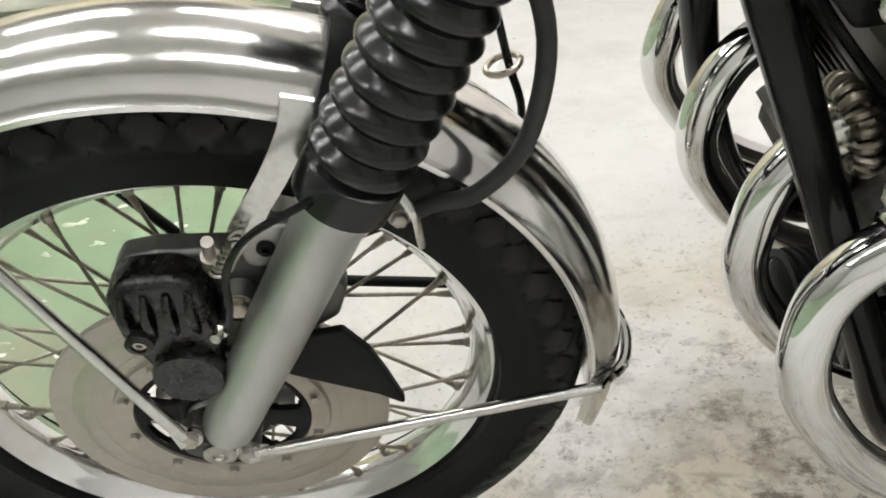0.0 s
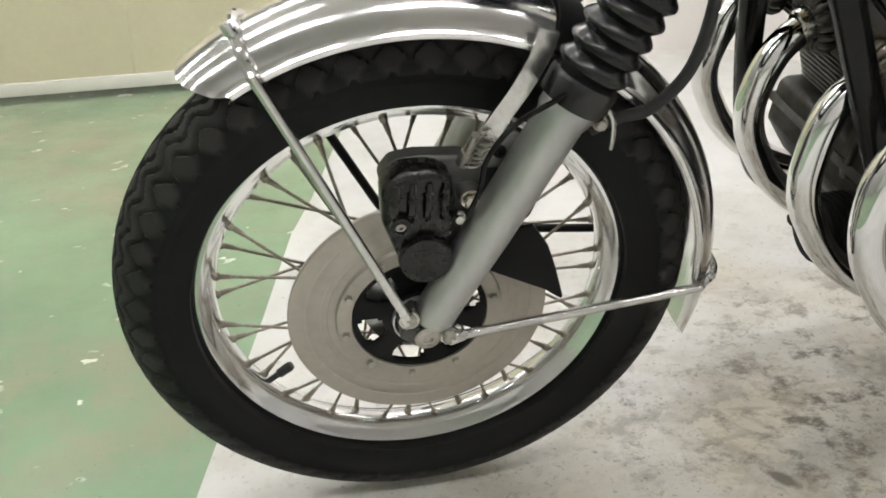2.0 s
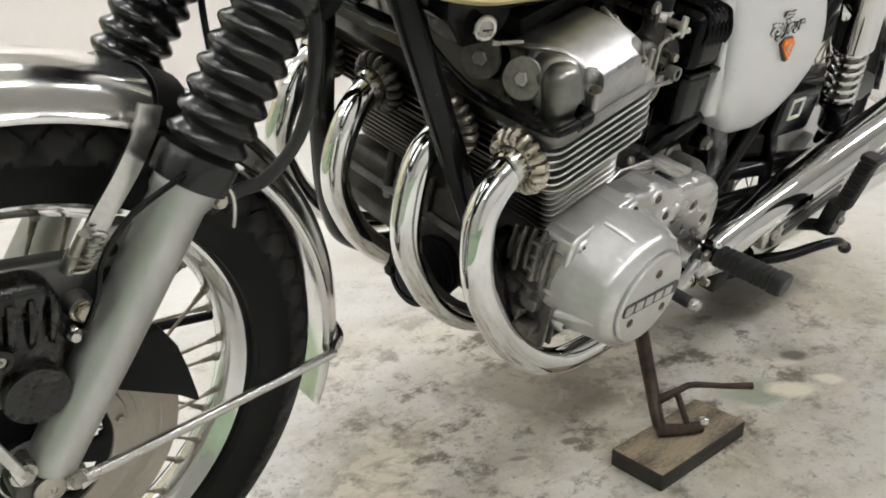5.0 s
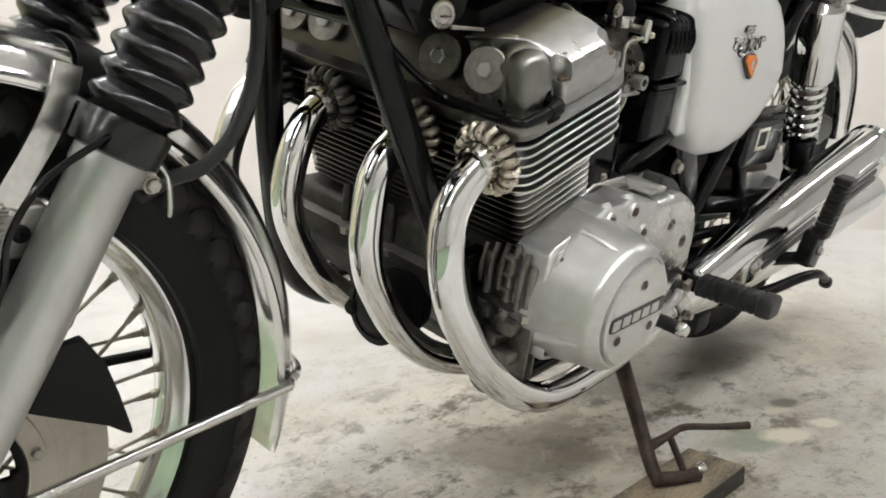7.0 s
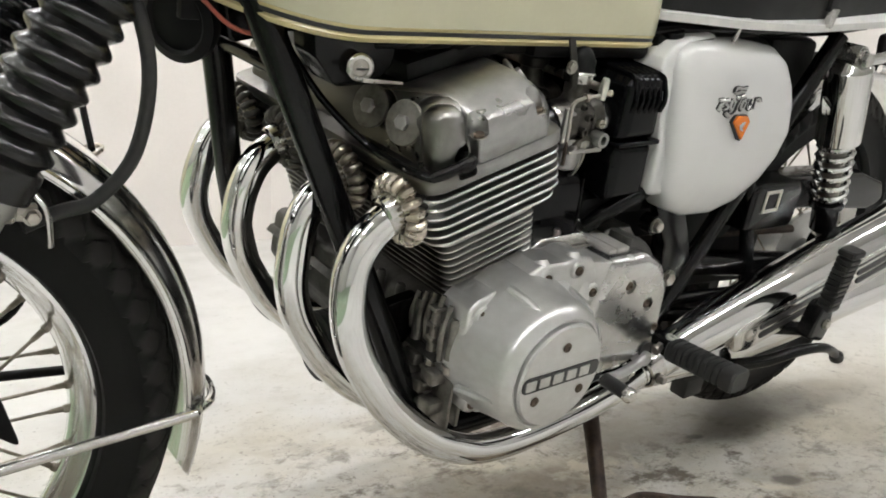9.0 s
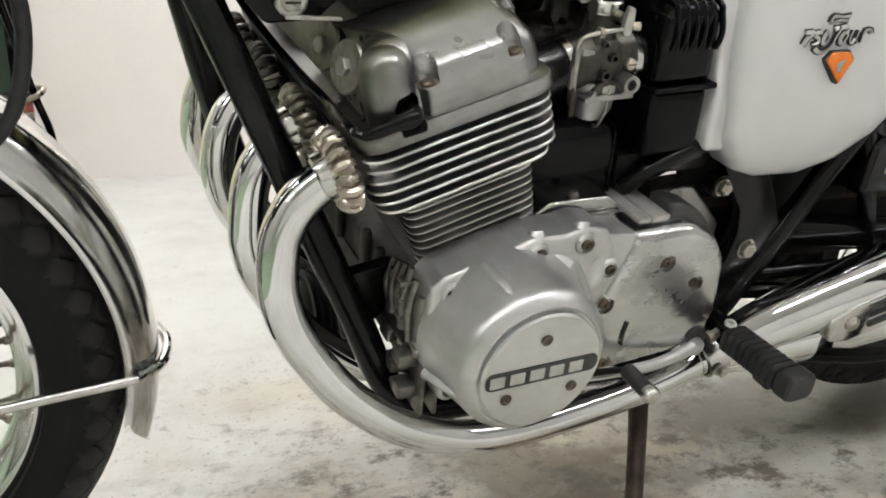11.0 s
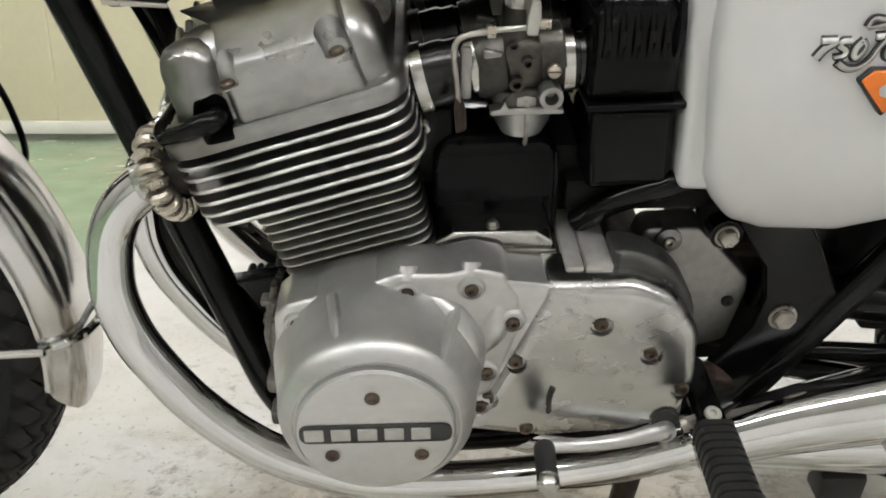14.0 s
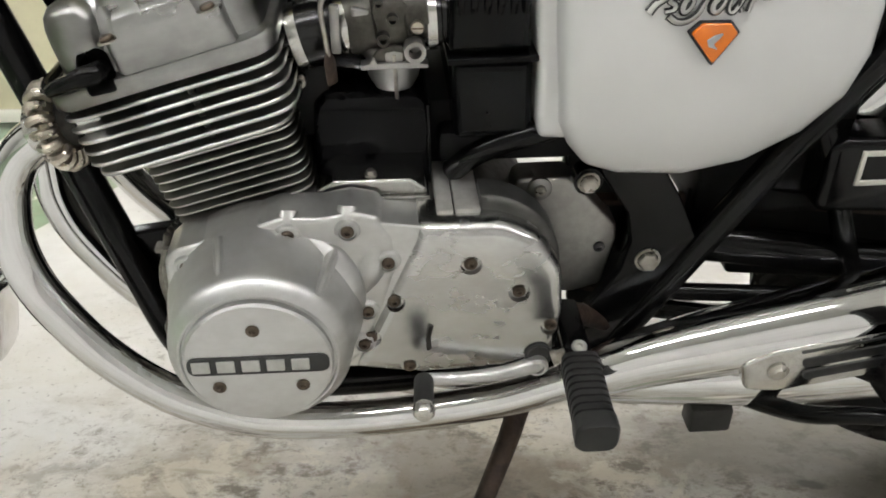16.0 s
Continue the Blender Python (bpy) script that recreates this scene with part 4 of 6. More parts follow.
def cylinders():
    head = part("cylinder_head", stack([plate_ring(-0.068, 0.074, 0.188, z, 0.015) for z in (0.155, 0.222)]), CAST_DARK, bike, "finned aluminium cylinder head", ENGINE)
    for i in range(6):
        z = 0.1605 + 0.0104 * i
        x0, x1 = (-0.097, 0.0885) if i > 0 else (-0.093, 0.080)
        rings = [plate_ring(x0 + 0.001, x1 - 0.001, 0.2155, z, 0.025), plate_ring(x0, x1, 0.2165, z + 0.0009, 0.026), plate_ring(x0, x1, 0.2165, z + 0.0023, 0.026), plate_ring(x0 + 0.001, x1 - 0.001, 0.2155, z + 0.0032, 0.025)]
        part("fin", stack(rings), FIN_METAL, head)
    for i in range(5):
        part("fin_post", box(0.008, 0.014, -0.206, -0.199, 0.1635 + 0.0104 * i, 0.1703 + 0.0104 * i, 0.001), CAST_DARK, head)
    block = part("cylinder_block", stack([plate_ring(-0.052, 0.056, 0.165, z, 0.012) for z in (0.025, 0.158)]), CAST_DARK, bike, "finned aluminium cylinder block", ENGINE)
    for i in range(-4, 9):
        z = 0.0755 + 0.0088 * i
        k = 0.0007 * i
        rings = [plate_ring(-0.0605 - k + 0.001, 0.066 + k, 0.1875, z, 0.016), plate_ring(-0.0615 - k, 0.067 + k, 0.1885, z + 0.0008, 0.017), plate_ring(-0.0615 - k, 0.067 + k, 0.1885, z + 0.002, 0.017), plate_ring(-0.0605 - k, 0.066 + k, 0.1875, z + 0.0027, 0.016)]
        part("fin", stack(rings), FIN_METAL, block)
    # rocker cover
    rings = []
    for z, x0, x1, hy, r in ((0.2225, -0.0970, 0.0895, 0.2165, 0.026), (0.2245, -0.0980, 0.0905, 0.2175, 0.026), (0.2345, -0.0980, 0.0905, 0.2175, 0.026), (0.237, -0.0965, 0.089, 0.216, 0.025), (0.239, -0.078, 0.084, 0.205, 0.022), (0.258, -0.072, 0.084, 0.2045, 0.022), (0.271, -0.065, 0.082, 0.199, 0.022), (0.282, -0.054, 0.076, 0.189, 0.022), (0.2905, -0.040, 0.067, 0.176, 0.022), (0.2965, -0.030, 0.058, 0.166, 0.02), (0.3005, -0.018, 0.050, 0.154, 0.018)):
        rings.append(plate_ring(x0, x1, hy, z, r))
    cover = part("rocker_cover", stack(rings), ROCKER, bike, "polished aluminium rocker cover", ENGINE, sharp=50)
    # bulged end with a sloping shoulder, and spot-faced pockets for its two screws
    rings = []
    for z, x0, x1, y in ((0.2335, -0.031, 0.0645, -0.2150), (0.2385, -0.031, 0.0645, -0.2150), (0.2412, -0.0305, 0.0635, -0.2166), (0.2600, -0.030, 0.0628, -0.2168), (0.2755, -0.029, 0.0620, -0.2160), (0.2800, -0.028, 0.0612, -0.2140), (0.2835, -0.028, 0.0605, -0.2090), (0.2905, -0.029, 0.0590, -0.1965), (0.2970, -0.031, 0.0565, -0.1840), (0.3005, -0.034, 0.0535, -0.1745), (0.3025, -0.037, 0.0500, -0.1620), (0.3032, -0.038, 0.0480, -0.1480)):
        rings.append([(p.x, p.y, z) for p in fillet([(x0, y), (x1, y), (x1 + 0.004, -0.12), (x0 - 0.034, -0.12)], [0.009, 0.009, 0.002, 0.002], 5)])
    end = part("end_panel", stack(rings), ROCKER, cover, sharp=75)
    for x, y in ((-0.0285, -0.2105), (0.0525, -0.2085)):
        cut(end, lathe([(0.0, 0.2662), (0.0104, 0.2662), (0.0110, 0.2675), (0.0118, 0.32), (0.0, 0.32)], 32, Matrix.Translation((x, y, 0)), caps=True))
        part("screw", lathe([(0.0, 0.0), (0.0058, 0.0), (0.0058, 0.0028), (0.0046, 0.0042), (0.0, 0.0044)], 16, Matrix.Translation((x, y - 0.0015, 0.2660))), SCREW_DARK, cover)
        part("washer", lathe([(0.0, 0.0), (0.0082, 0.0), (0.0082, 0.0012), (0.0, 0.0012)], 20, Matrix.Translation((x, y - 0.0015, 0.2655))), STEEL, cover)
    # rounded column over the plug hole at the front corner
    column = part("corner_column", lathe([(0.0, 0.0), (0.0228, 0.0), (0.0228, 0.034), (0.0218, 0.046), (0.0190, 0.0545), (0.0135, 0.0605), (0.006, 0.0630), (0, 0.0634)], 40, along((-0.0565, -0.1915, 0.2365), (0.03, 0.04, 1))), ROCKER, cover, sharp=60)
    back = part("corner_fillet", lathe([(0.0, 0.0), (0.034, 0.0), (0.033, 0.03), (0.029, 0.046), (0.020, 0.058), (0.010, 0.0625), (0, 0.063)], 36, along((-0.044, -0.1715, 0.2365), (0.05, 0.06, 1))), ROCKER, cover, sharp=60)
    hole = [(-0.060, 0.2300), (-0.0375, 0.2285), (-0.0365, 0.2550), (-0.041, 0.2630), (-0.056, 0.2630), (-0.061, 0.2540)]
    for ob in (cover, column, back, end):
        cut(ob, slab(hole, -0.250, -0.184, 0.004, 0.001))
    part("plug_hole", slab(hole, -0.1865, -0.180, 0.004, 0.001), BLACK_MATT, cover, "dark bottom of the spark plug hole")
    plug = part("plug_cap", tube([(-0.046, -0.205, 0.2465), (-0.047, -0.218, 0.2475), (-0.054, -0.2235, 0.2485), (-0.064, -0.223, 0.248)], [0.0078, 0.0082, 0.0082, 0.0068], 14, 5), BLACK, bike, "black spark plug cap", ENGINE)
    part("cap_neck", tube([(-0.062, -0.2232, 0.248), (-0.078, -0.219, 0.2455), (-0.09, -0.212, 0.242)], [0.0058, 0.0062, 0.005], 12, 4), BLACK, plug)
    part("plug_lead", tube([(-0.089, -0.2125, 0.242), (-0.0955, -0.200, 0.2445), (-0.0965, -0.165, 0.2435), (-0.0960, -0.125, 0.2440), (-0.106, -0.095, 0.262), (-0.122, -0.065, 0.300), (-0.14, -0.04, 0.36)], 0.0042, 10, 6), BLACK, plug)
    for y in (-0.152, -0.090, 0.090, 0.152):
        for sx, x, z in ((-1, -0.0740, 0.2765), (1, 0.0735, 0.2805)):
            d = Vector((-0.86, -0.24, 0.45)) if sx < 0 else Vector((0.78, -0.38, 0.50))
            cap = part("valve_cap", lathe([(0.0205, -0.03), (0.0205, -0.002), (0.0232, -0.001), (0.0238, 0.0015), (0.0225, 0.0035), (0.0, 0.0042)], 36, along((x, y, z), d)), OILY_CAST, cover, "round oily valve cap")
            part("cap_hex", lathe([(0.0085, 0.003), (0.0085, 0.0085), (0.007, 0.0095), (0, 0.0095)], 6, along((x, y, z), d)), CAST, cap, sharp=20)
    part("coil_tray", box(-0.045, 0.09, -0.120, 0.16, 0.2975, 0.322, 0.006), BLACK_MATT, bike, "dull black coil tray over the engine", ENGINE)
    part("breather", tube([(0.0, -0.03, 0.319), (0.0, -0.03, 0.34), (0.03, -0.03, 0.352), (0.09, -0.03, 0.345), (0.16, -0.02, 0.30)], 0.009, 12, 6), BLACK, bike, "black breather hose", ENGINE)


cylinders()


def crankcase():
    out = [(0.552, 0.36), (0.556, 0.435), (0.585, 0.458), (0.69, 0.490), (0.845, 0.488), (0.890, 0.455), (0.905, 0.42), (0.902, 0.34), (0.88, 0.315), (0.76, 0.305), (0.66, 0.285), (0.595, 0.30)]
    case = part("crankcase", slab(out, -0.185, 0.02, 0.02, 0.008), CAST_DARK, bike, "cast aluminium crankcase, oil-stained")
    part("far_half", slab([(x, min(z, 0.425)) for x, z in out if (x, z) not in ((0.585, 0.458), (0.845, 0.488))], 0.015, 0.185, 0.015, 0.008), CAST_DARK, case)
    part("sump", slab([(0.60, 0.305), (0.62, 0.262), (0.84, 0.262), (0.86, 0.31)], -0.10, 0.12, 0.015, 0.006), CAST_DARK, case)
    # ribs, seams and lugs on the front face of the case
    part("case_seam", slab([(0.545, 0.392), (0.552, 0.40), (0.70, 0.40), (0.70, 0.392)], -0.205, 0.19, 0, 0.002), CAST_DARK, case)
    for i, z in enumerate((0.33, 0.355, 0.375, 0.412, 0.43, 0.45)):
        part("case_rib", box(0.543, 0.60, -0.197, -0.183, z, z + 0.006, 0.002), OILY_CAST, case)
    for y in (-0.215, -0.19, -0.16, -0.12, -0.08, 0.0, 0.08):
        part("case_lug", lathe([(0.0065, 0), (0.0062, 0.045), (0.0045, 0.05), (0, 0.05)], 12, Matrix.Translation((0.552 + (0.006 if y < -0.2 else 0), y, 0.40))), OILY_CAST if y < -0.15 else CAST_DARK, case)
        hex_bolt((0.553 + (0.006 if y < -0.2 else 0), y, 0.392), (0, 0, -1), 0.0065, 0.012, case)
    for i, (y, z0, z1) in enumerate(((-0.206, 0.395, 0.462), (-0.192, 0.40, 0.468), (-0.178, 0.41, 0.465), (-0.164, 0.405, 0.46), (-0.15, 0.41, 0.455))):
        part("case_column", tube([(0.551, y, z0), (0.549, y, (z0 + z1) / 2), (0.556, y, z1)], [0.0034, 0.0042, 0.003], 10, 4), OILY_CAST, case)
    for y, z in ((-0.200, 0.372), (-0.18, 0.352), (-0.202, 0.335), (-0.165, 0.38)):
        part("case_pad", box(0.541, 0.565, y - 0.012, y + 0.012, z - 0.008, z + 0.008, 0.004), OILY_CAST, case)
    for x in (0.56, 0.575):
        part("case_web", box(x, x + 0.005, -0.225, -0.19, 0.31, 0.455, 0.002), OILY_CAST, case)
    # finned oil filter housing and oil lines in front
    filt = part("oil_filter", lathe([(0.040, -0.01), (0.040, 0.040), (0.036, 0.047), (0.02, 0.056), (0, 0.056)], 36, along((0.548, -0.040, 0.335), (-1, 0, 0))), BLACK_MATT, bike, "dark finned oil filter housing")
    for i in range(6):
        part("filter_fin", lathe([(0.037, 0), (0.044, 0.001), (0.044, 0.003), (0.037, 0.004)], 36, along((0.544 - 0.0085 * i, -0.040, 0.335), (-1, 0, 0)), closed=True), BLACK_MATT, filt)
    hex_bolt((0.500, -0.005, 0.325), (-1, 0, 0), 0.009, 0.01, filt, BLACK_MATT)
    part("front_mount", slab([(0.505, 0.36), (0.56, 0.40), (0.56, 0.45), (0.49, 0.44)], -0.15, -0.135, 0.008, 0.003), BLACK, bike, "black front engine mount")
    # alternator side
    cx, cz = 0.642, 0.408
    cov = [(0.558, 0.43), (0.560, 0.466), (0.571, 0.476), (0.590, 0.4815), (0.614, 0.490), (0.640, 0.4955), (0.662, 0.504), (0.70, 0.5025), (0.722, 0.5075), (0.745, 0.502), (0.758, 0.482), (0.762, 0.452), (0.746, 0.40), (0.727, 0.352), (0.70, 0.325), (0.60, 0.325), (0.566, 0.365)]
    alt = part("alternator_cover", slab(cov, -0.232, -0.186, 0.010, 0.0055), POLISHED, bike, "polished aluminium alternator cover with badge disc")
    part("drum", lathe([(0.0890, 0.188), (0.0885, 0.226), (0.0860, 0.240), (0.0825, 0.256), (0.0797, 0.272), (0.0782, 0.284), (0.0770, 0.2885), (0.0752, 0.2915), (0.0690, 0.2985), (0.0672, 0.3000), (0.0655, 0.2998), (0.0646, 0.2975), (0.0622, 0.2975)], 112, Matrix.Translation((cx, 0, cz)) @ pose(0, 0, 0, 90, 0, 0), caps=False), POLISHED, alt, sharp=28)
    face = part("badge_disc", lathe([(0.0625, 0.297), (0.0625, 0.303), (0.0605, 0.3055), (0.0, 0.3058)], 72, Matrix.Translation((cx, 0, cz)) @ pose(0, 0, 0, 90, 0, 0)), CAST, alt, "brushed aluminium badge disc", sharp=30)
    face.data.materials[0] = POLISHED
    for x, z in ((0.641, 0.4445), (0.677, 0.384), (0.607, 0.385)):
        screw((x, -0.3057, z), (0, -1, 0), 0.0058, 0.0018, alt, SCREW_DARK)
    plate = fillet([(0.583, 0.399), (0.701, 0.399), (0.701, 0.418), (0.583, 0.418)], 0.0085)
    part("badge", slab([(p.x, p.y) for p in plate], -0.3072, -0.304, 0, 0.0008), BADGE_BLACK, alt, "black badge strip with pale raised bars")
    for i in range(5):
        x = 0.5945 + 0.0206 * i
        part("badge_mark", slab([(x - 0.0075, 0.4025), (x + 0.0075, 0.4025), (x + 0.0075, 0.4145), (x - 0.0075, 0.4145)], -0.3081, -0.3065, 0.001, 0.0004), BADGE_SILVER, alt)
    part("case_web", tube([(0.60, -0.225, 0.472), (0.605, -0.245, 0.468), (0.612, -0.262, 0.462)], [0.008, 0.008, 0.005], 10, 4), POLISHED, alt)
    for path in ([(0.610, -0.234, 0.486), (0.614, -0.262, 0.482), (0.617, -0.288, 0.476)], [(0.706, -0.234, 0.470), (0.700, -0.262, 0.468), (0.694, -0.288, 0.464)], [(0.560, -0.232, 0.372), (0.566, -0.255, 0.376), (0.570, -0.280, 0.380)]):
        part("drum_web", tube(path, [0.006, 0.0055, 0.003], 10, 4), POLISHED, alt)
    for x, z in ((0.668, 0.4885), (0.719, 0.491), (0.753, 0.457), (0.733, 0.404), (0.579, 0.460), (0.728, 0.366), (0.585, 0.345)):
        part("screw_boss", lathe([(0.0135, 0), (0.0118, 0.043), (0.0100, 0.0472), (0.0080, 0.0482), (0.0074, 0.0465), (0, 0.0465)], 24, along((x, -0.188, z), (0, -1, 0))), POLISHED, alt)
        screw((x, -0.2346, z), (0, -1, 0), 0.0058, 0.0032, alt, SCREW_DARK)
    for x, z in ((0.668, 0.4885), (0.719, 0.491)):
        part("boss_rib", tube([(x, -0.218, z - 0.004), (x, -0.224, z + 0.004), (x + 0.001, -0.218, z + 0.016)], [0.0125, 0.0115, 0.008], 16, 5), POLISHED, alt)
    part("cover_bulge", tube([(0.684, -0.226, 0.478), (0.703, -0.232, 0.462), (0.716, -0.234, 0.437), (0.722, -0.230, 0.408)], [0.009, 0.0145, 0.0150, 0.010], 20, 6), POLISHED, alt, sharp=70)
    part("cover_bulge", tube([(0.742, -0.222, 0.472), (0.738, -0.226, 0.448), (0.726, -0.224, 0.420)], [0.010, 0.0135, 0.008], 18, 6), POLISHED, alt, sharp=70)
    # sprocket cover
    sp = [(0.779, 0.492), (0.853, 0.492), (0.888, 0.474), (0.910, 0.440), (0.914, 0.395), (0.912, 0.345), (0.86, 0.327), (0.783, 0.323), (0.716, 0.334), (0.722, 0.352), (0.776, 0.478)]
    spr = part("sprocket_cover", slab(sp, -0.236, -0.186, [0.006, 0.05, 0.05, 0.04, 0.03, 0.012, 0.006, 0.006, 0.004, 0.004, 0.004], 0.013), BUFFED, bike, "polished aluminium sprocket cover, stained", sharp=40)
    for x, z in ((0.826, 0.4515), (0.871, 0.4190), (0.757, 0.4130), (0.734, 0.372), (0.903, 0.378), (0.77, 0.335)):
        cut(spr, lathe([(0.0108, 0.02), (0.0100, -0.0005), (0.0086, -0.0045), (0, -0.0045)], 28, along((x, -0.236, z), (0, -1, 0)), caps=True))
        screw((x, -0.2318, z), (0, -1, 0), 0.0062, 0.0036, spr, SCREW_DARK)
    slot = [(0.789, 0.358), (0.7885, 0.372), (0.791, 0.386)]
    part("timing_slot", tube([(x, -0.2356, z) for x, z in slot], 0.0042, 8, 5, flat=0.4), CAST_DARK, spr)
    # darker rear housing and its small plate
    part("clutch_housing", slab([(0.836, 0.505)] + [(0.834 + 0.079 * math.cos(radians(k)), 0.427 + 0.079 * math.sin(radians(k))) for k in range(84, -50, -4)] + [(0.83, 0.36)], -0.208, -0.175, 0, 0.006), HOUSING, case, "dark grey cast housing", sharp=50)
    part("cover_bridge", slab([(0.70, 0.335), (0.80, 0.335), (0.80, 0.488), (0.735, 0.498), (0.70, 0.49)], -0.2305, -0.19, 0.004, 0.002), POLISHED, case)
    pl = part("rear_plate", slab([(0.880, 0.482), (0.930, 0.483), (0.984, 0.426), (0.985, 0.408), (0.974, 0.352), (0.945, 0.343), (0.89, 0.345), (0.86, 0.41)], -0.137, -0.105, 0.010, 0.004), CAST, case, "pale cast plate")
    part("lug", lathe([(0.013, 0), (0.012, 0.020), (0.009, 0.022), (0, 0.022)], 20, along((0.902, -0.120, 0.471), (0, -1, 0))), CAST, pl)
    screw((0.902, -0.141, 0.471), (0, -1, 0), 0.006, 0.004, pl)
    screw((0.968, -0.137, 0.400), (0, -1, 0), 0.006, 0.003, pl, BADGE_BLACK)
    # top of the case, starter cover and its bright trim
    part("case_top", box(0.69, 0.796, -0.214, -0.02, 0.455, 0.4885, 0.003), CASE_ALU, case)
    part("top_plate", box(0.797, 0.812, -0.2125, -0.02, 0.455, 0.4955, 0.002), CASE_ALU, case)
    part("top_plate", box(0.8135, 0.836, -0.2125, -0.02, 0.455, 0.4965, 0.002), CASE_ALU, case)
    rings = []
    for z, x0, x1, y0, y1, r in ((0.489, 0.690, 0.796, -0.153, -0.035, 0.008), (0.550, 0.691, 0.795, -0.152, -0.037, 0.006), (0.568, 0.692, 0.794, -0.150, -0.040, 0.008), (0.580, 0.697, 0.788, -0.144, -0.046, 0.014), (0.585, 0.710, 0.775, -0.130, -0.060, 0.016)):
        rings.append([(p.x, p.y, z) for p in rounded_rect(x0, x1, y0, y1, r)])
    st = part("starter_cover", stack(rings), STARTER_BLACK, bike, "glossy black starter motor cover", sharp=60)
    part("cover_edge", tube([(0.7945, -0.1525, 0.50), (0.794, -0.152, 0.53), (0.793, -0.150, 0.568)], 0.0018, 8, 3), BLACK, st)
    trim = part("starter_trim", slab([(0.689, 0.4945), (0.791, 0.4945), (0.789, 0.5015), (0.776, 0.5105), (0.706, 0.5105), (0.692, 0.5015)], -0.182, -0.14, 0.003, 0.003), CHROME_DULL, bike, "bright ribbed trim on the starter cover")
    part("trim_lip", box(0.687, 0.793, -0.184, -0.15, 0.4900, 0.4943, 0.0015), CHROME_DULL, trim)
    hex_bolt((0.740, -0.171, 0.5105), (0, 0, 1), 0.0045, 0.005, trim)
    hex_bolt((0.782, -0.214, 0.476), (0, -1, 0.6), 0.008, 0.008, case)


crankcase()


def exhausts():
    """Four header pipes with finned flanges, and the mufflers on this side."""
    top = [(0.525, 0.007, 0.583), (0.496, 0.007, 0.578), (0.468, 0.006, 0.565), (0.446, 0.004, 0.547), (0.4315, 0.001, 0.521), (0.4260, -0.005, 0.494), (0.4260, -0.011, 0.467), (0.434, -0.017, 0.435), (0.450, -0.023, 0.404), (0.479, -0.029, 0.361), (0.520, -0.034, 0.320), (0.563, -0.036, 0.291), (0.615, -0.034, 0.267)]
    for y in (-0.190, -0.084, 0.045, 0.158):
        out = {-0.190: 1.0, -0.084: 0.3, 0.045: -0.3, 0.158: -1.0}[y]
        path = [(x, y + (v if v > 0 else v * out), z) for x, v, z in top]
        if y == -0.190:
            path += [(0.68, -0.220, 0.255), (0.76, -0.214, 0.252), (0.86, -0.212, 0.264), (0.935, -0.214, 0.290)]
        elif y == -0.084:
            path = [(x, y2, z - (0.014 if z < 0.5 else 0.0)) for x, y2, z in path]
            path += [(0.67, -0.105, 0.240), (0.78, -0.138, 0.232), (0.88, -0.165, 0.238), (0.96, -0.175, 0.25)]
        else:
            path += [(0.67, path[-1][1], 0.255), (0.80, path[-1][1] + 0.01, 0.25), (0.95, path[-1][1] + 0.02, 0.27)]
        pipe = part("header_pipe", tube(path, 0.0186, 24, 8), CHROME, bike, "chromed exhaust header pipe")
        d = Vector((-0.955, 0, -0.296)).normalized()
        c = Vector((0.482, y + 0.007, 0.573))
        part("exhaust_port", lathe([(0.022, 0.0), (0.022, 0.016), (0.020, 0.024)], 24, along(c, -Vector((-0.93, 0, -0.36)))), CAST_DARK, pipe, "dark cast exhaust port")
        ring = part("flange", lathe([(0.018, -0.012), (0.027, -0.010), (0.027, 0.001), (0.0225, 0.005), (0.0205, 0.014), (0.0185, 0.016)], 28, along(c, d)), BRASS, pipe, "tarnished finned exhaust flange")
        part("collar", lathe([(0.0180, 0.021), (0.0208, 0.019), (0.0220, 0.012), (0.0225, 0.002), (0.0188, 0.0)], 28, along(c, d), caps=False), CHROME_DULL, pipe, "dull chrome pipe collar")
        side = d.orthogonal().normalized()
        for k in range(18):
            a = 2 * math.pi * k / 18
            out = (math.cos(a) * side + math.sin(a) * d.cross(side)).normalized()
            base = c + out * 0.0245
            bm = tube([base - d * 0.010, base + out * 0.009 - d * 0.008, base + out * 0.0115 - d * 0.001, base + out * 0.006 + d * 0.006, base + d * 0.004], [0.0032, 0.0042, 0.0046, 0.0044, 0.0030], 8, 3)
            part("flange_fin", bm, BRASS if y < -0.1 else SPOKE_STEEL if y < 0 else CARB, pipe)
    # outer muffler
    axis = [(0.925, -0.214, 0.288), (0.965, -0.214, 0.300), (1.02, -0.213, 0.317), (1.10, -0.214, 0.336), (1.22, -0.220, 0.366), (1.40, -0.228, 0.410), (1.56, -0.238, 0.449), (1.60, -0.240, 0.459)]
    m1 = part("muffler", tube(axis, [0.0195, 0.026, 0.031, 0.036, 0.041, 0.044, 0.045, 0.043], 36, 6), CHROME, bike, "long chromed muffler with slotted heat shield")
    part("pipe_clamp", lathe([(0.022, -0.014), (0.026, -0.013), (0.026, 0.013), (0.022, 0.014)], 28, along((0.943, -0.214, 0.294), (0.92, 0, 0.32)), closed=True), CHROME_DULL, m1)
    hex_bolt((0.938, -0.242, 0.292), (0, -1, 0), 0.006, 0.01, m1)
    part("end_cap", lathe([(0.043, -0.006), (0.0465, 0.0), (0.045, 0.010), (0.036, 0.022), (0.020, 0.026), (0.018, 0.010), (0, 0.010)], 32, along((1.60, -0.240, 0.459), (0.962, -0.066, 0.25))), CHROME, m1)
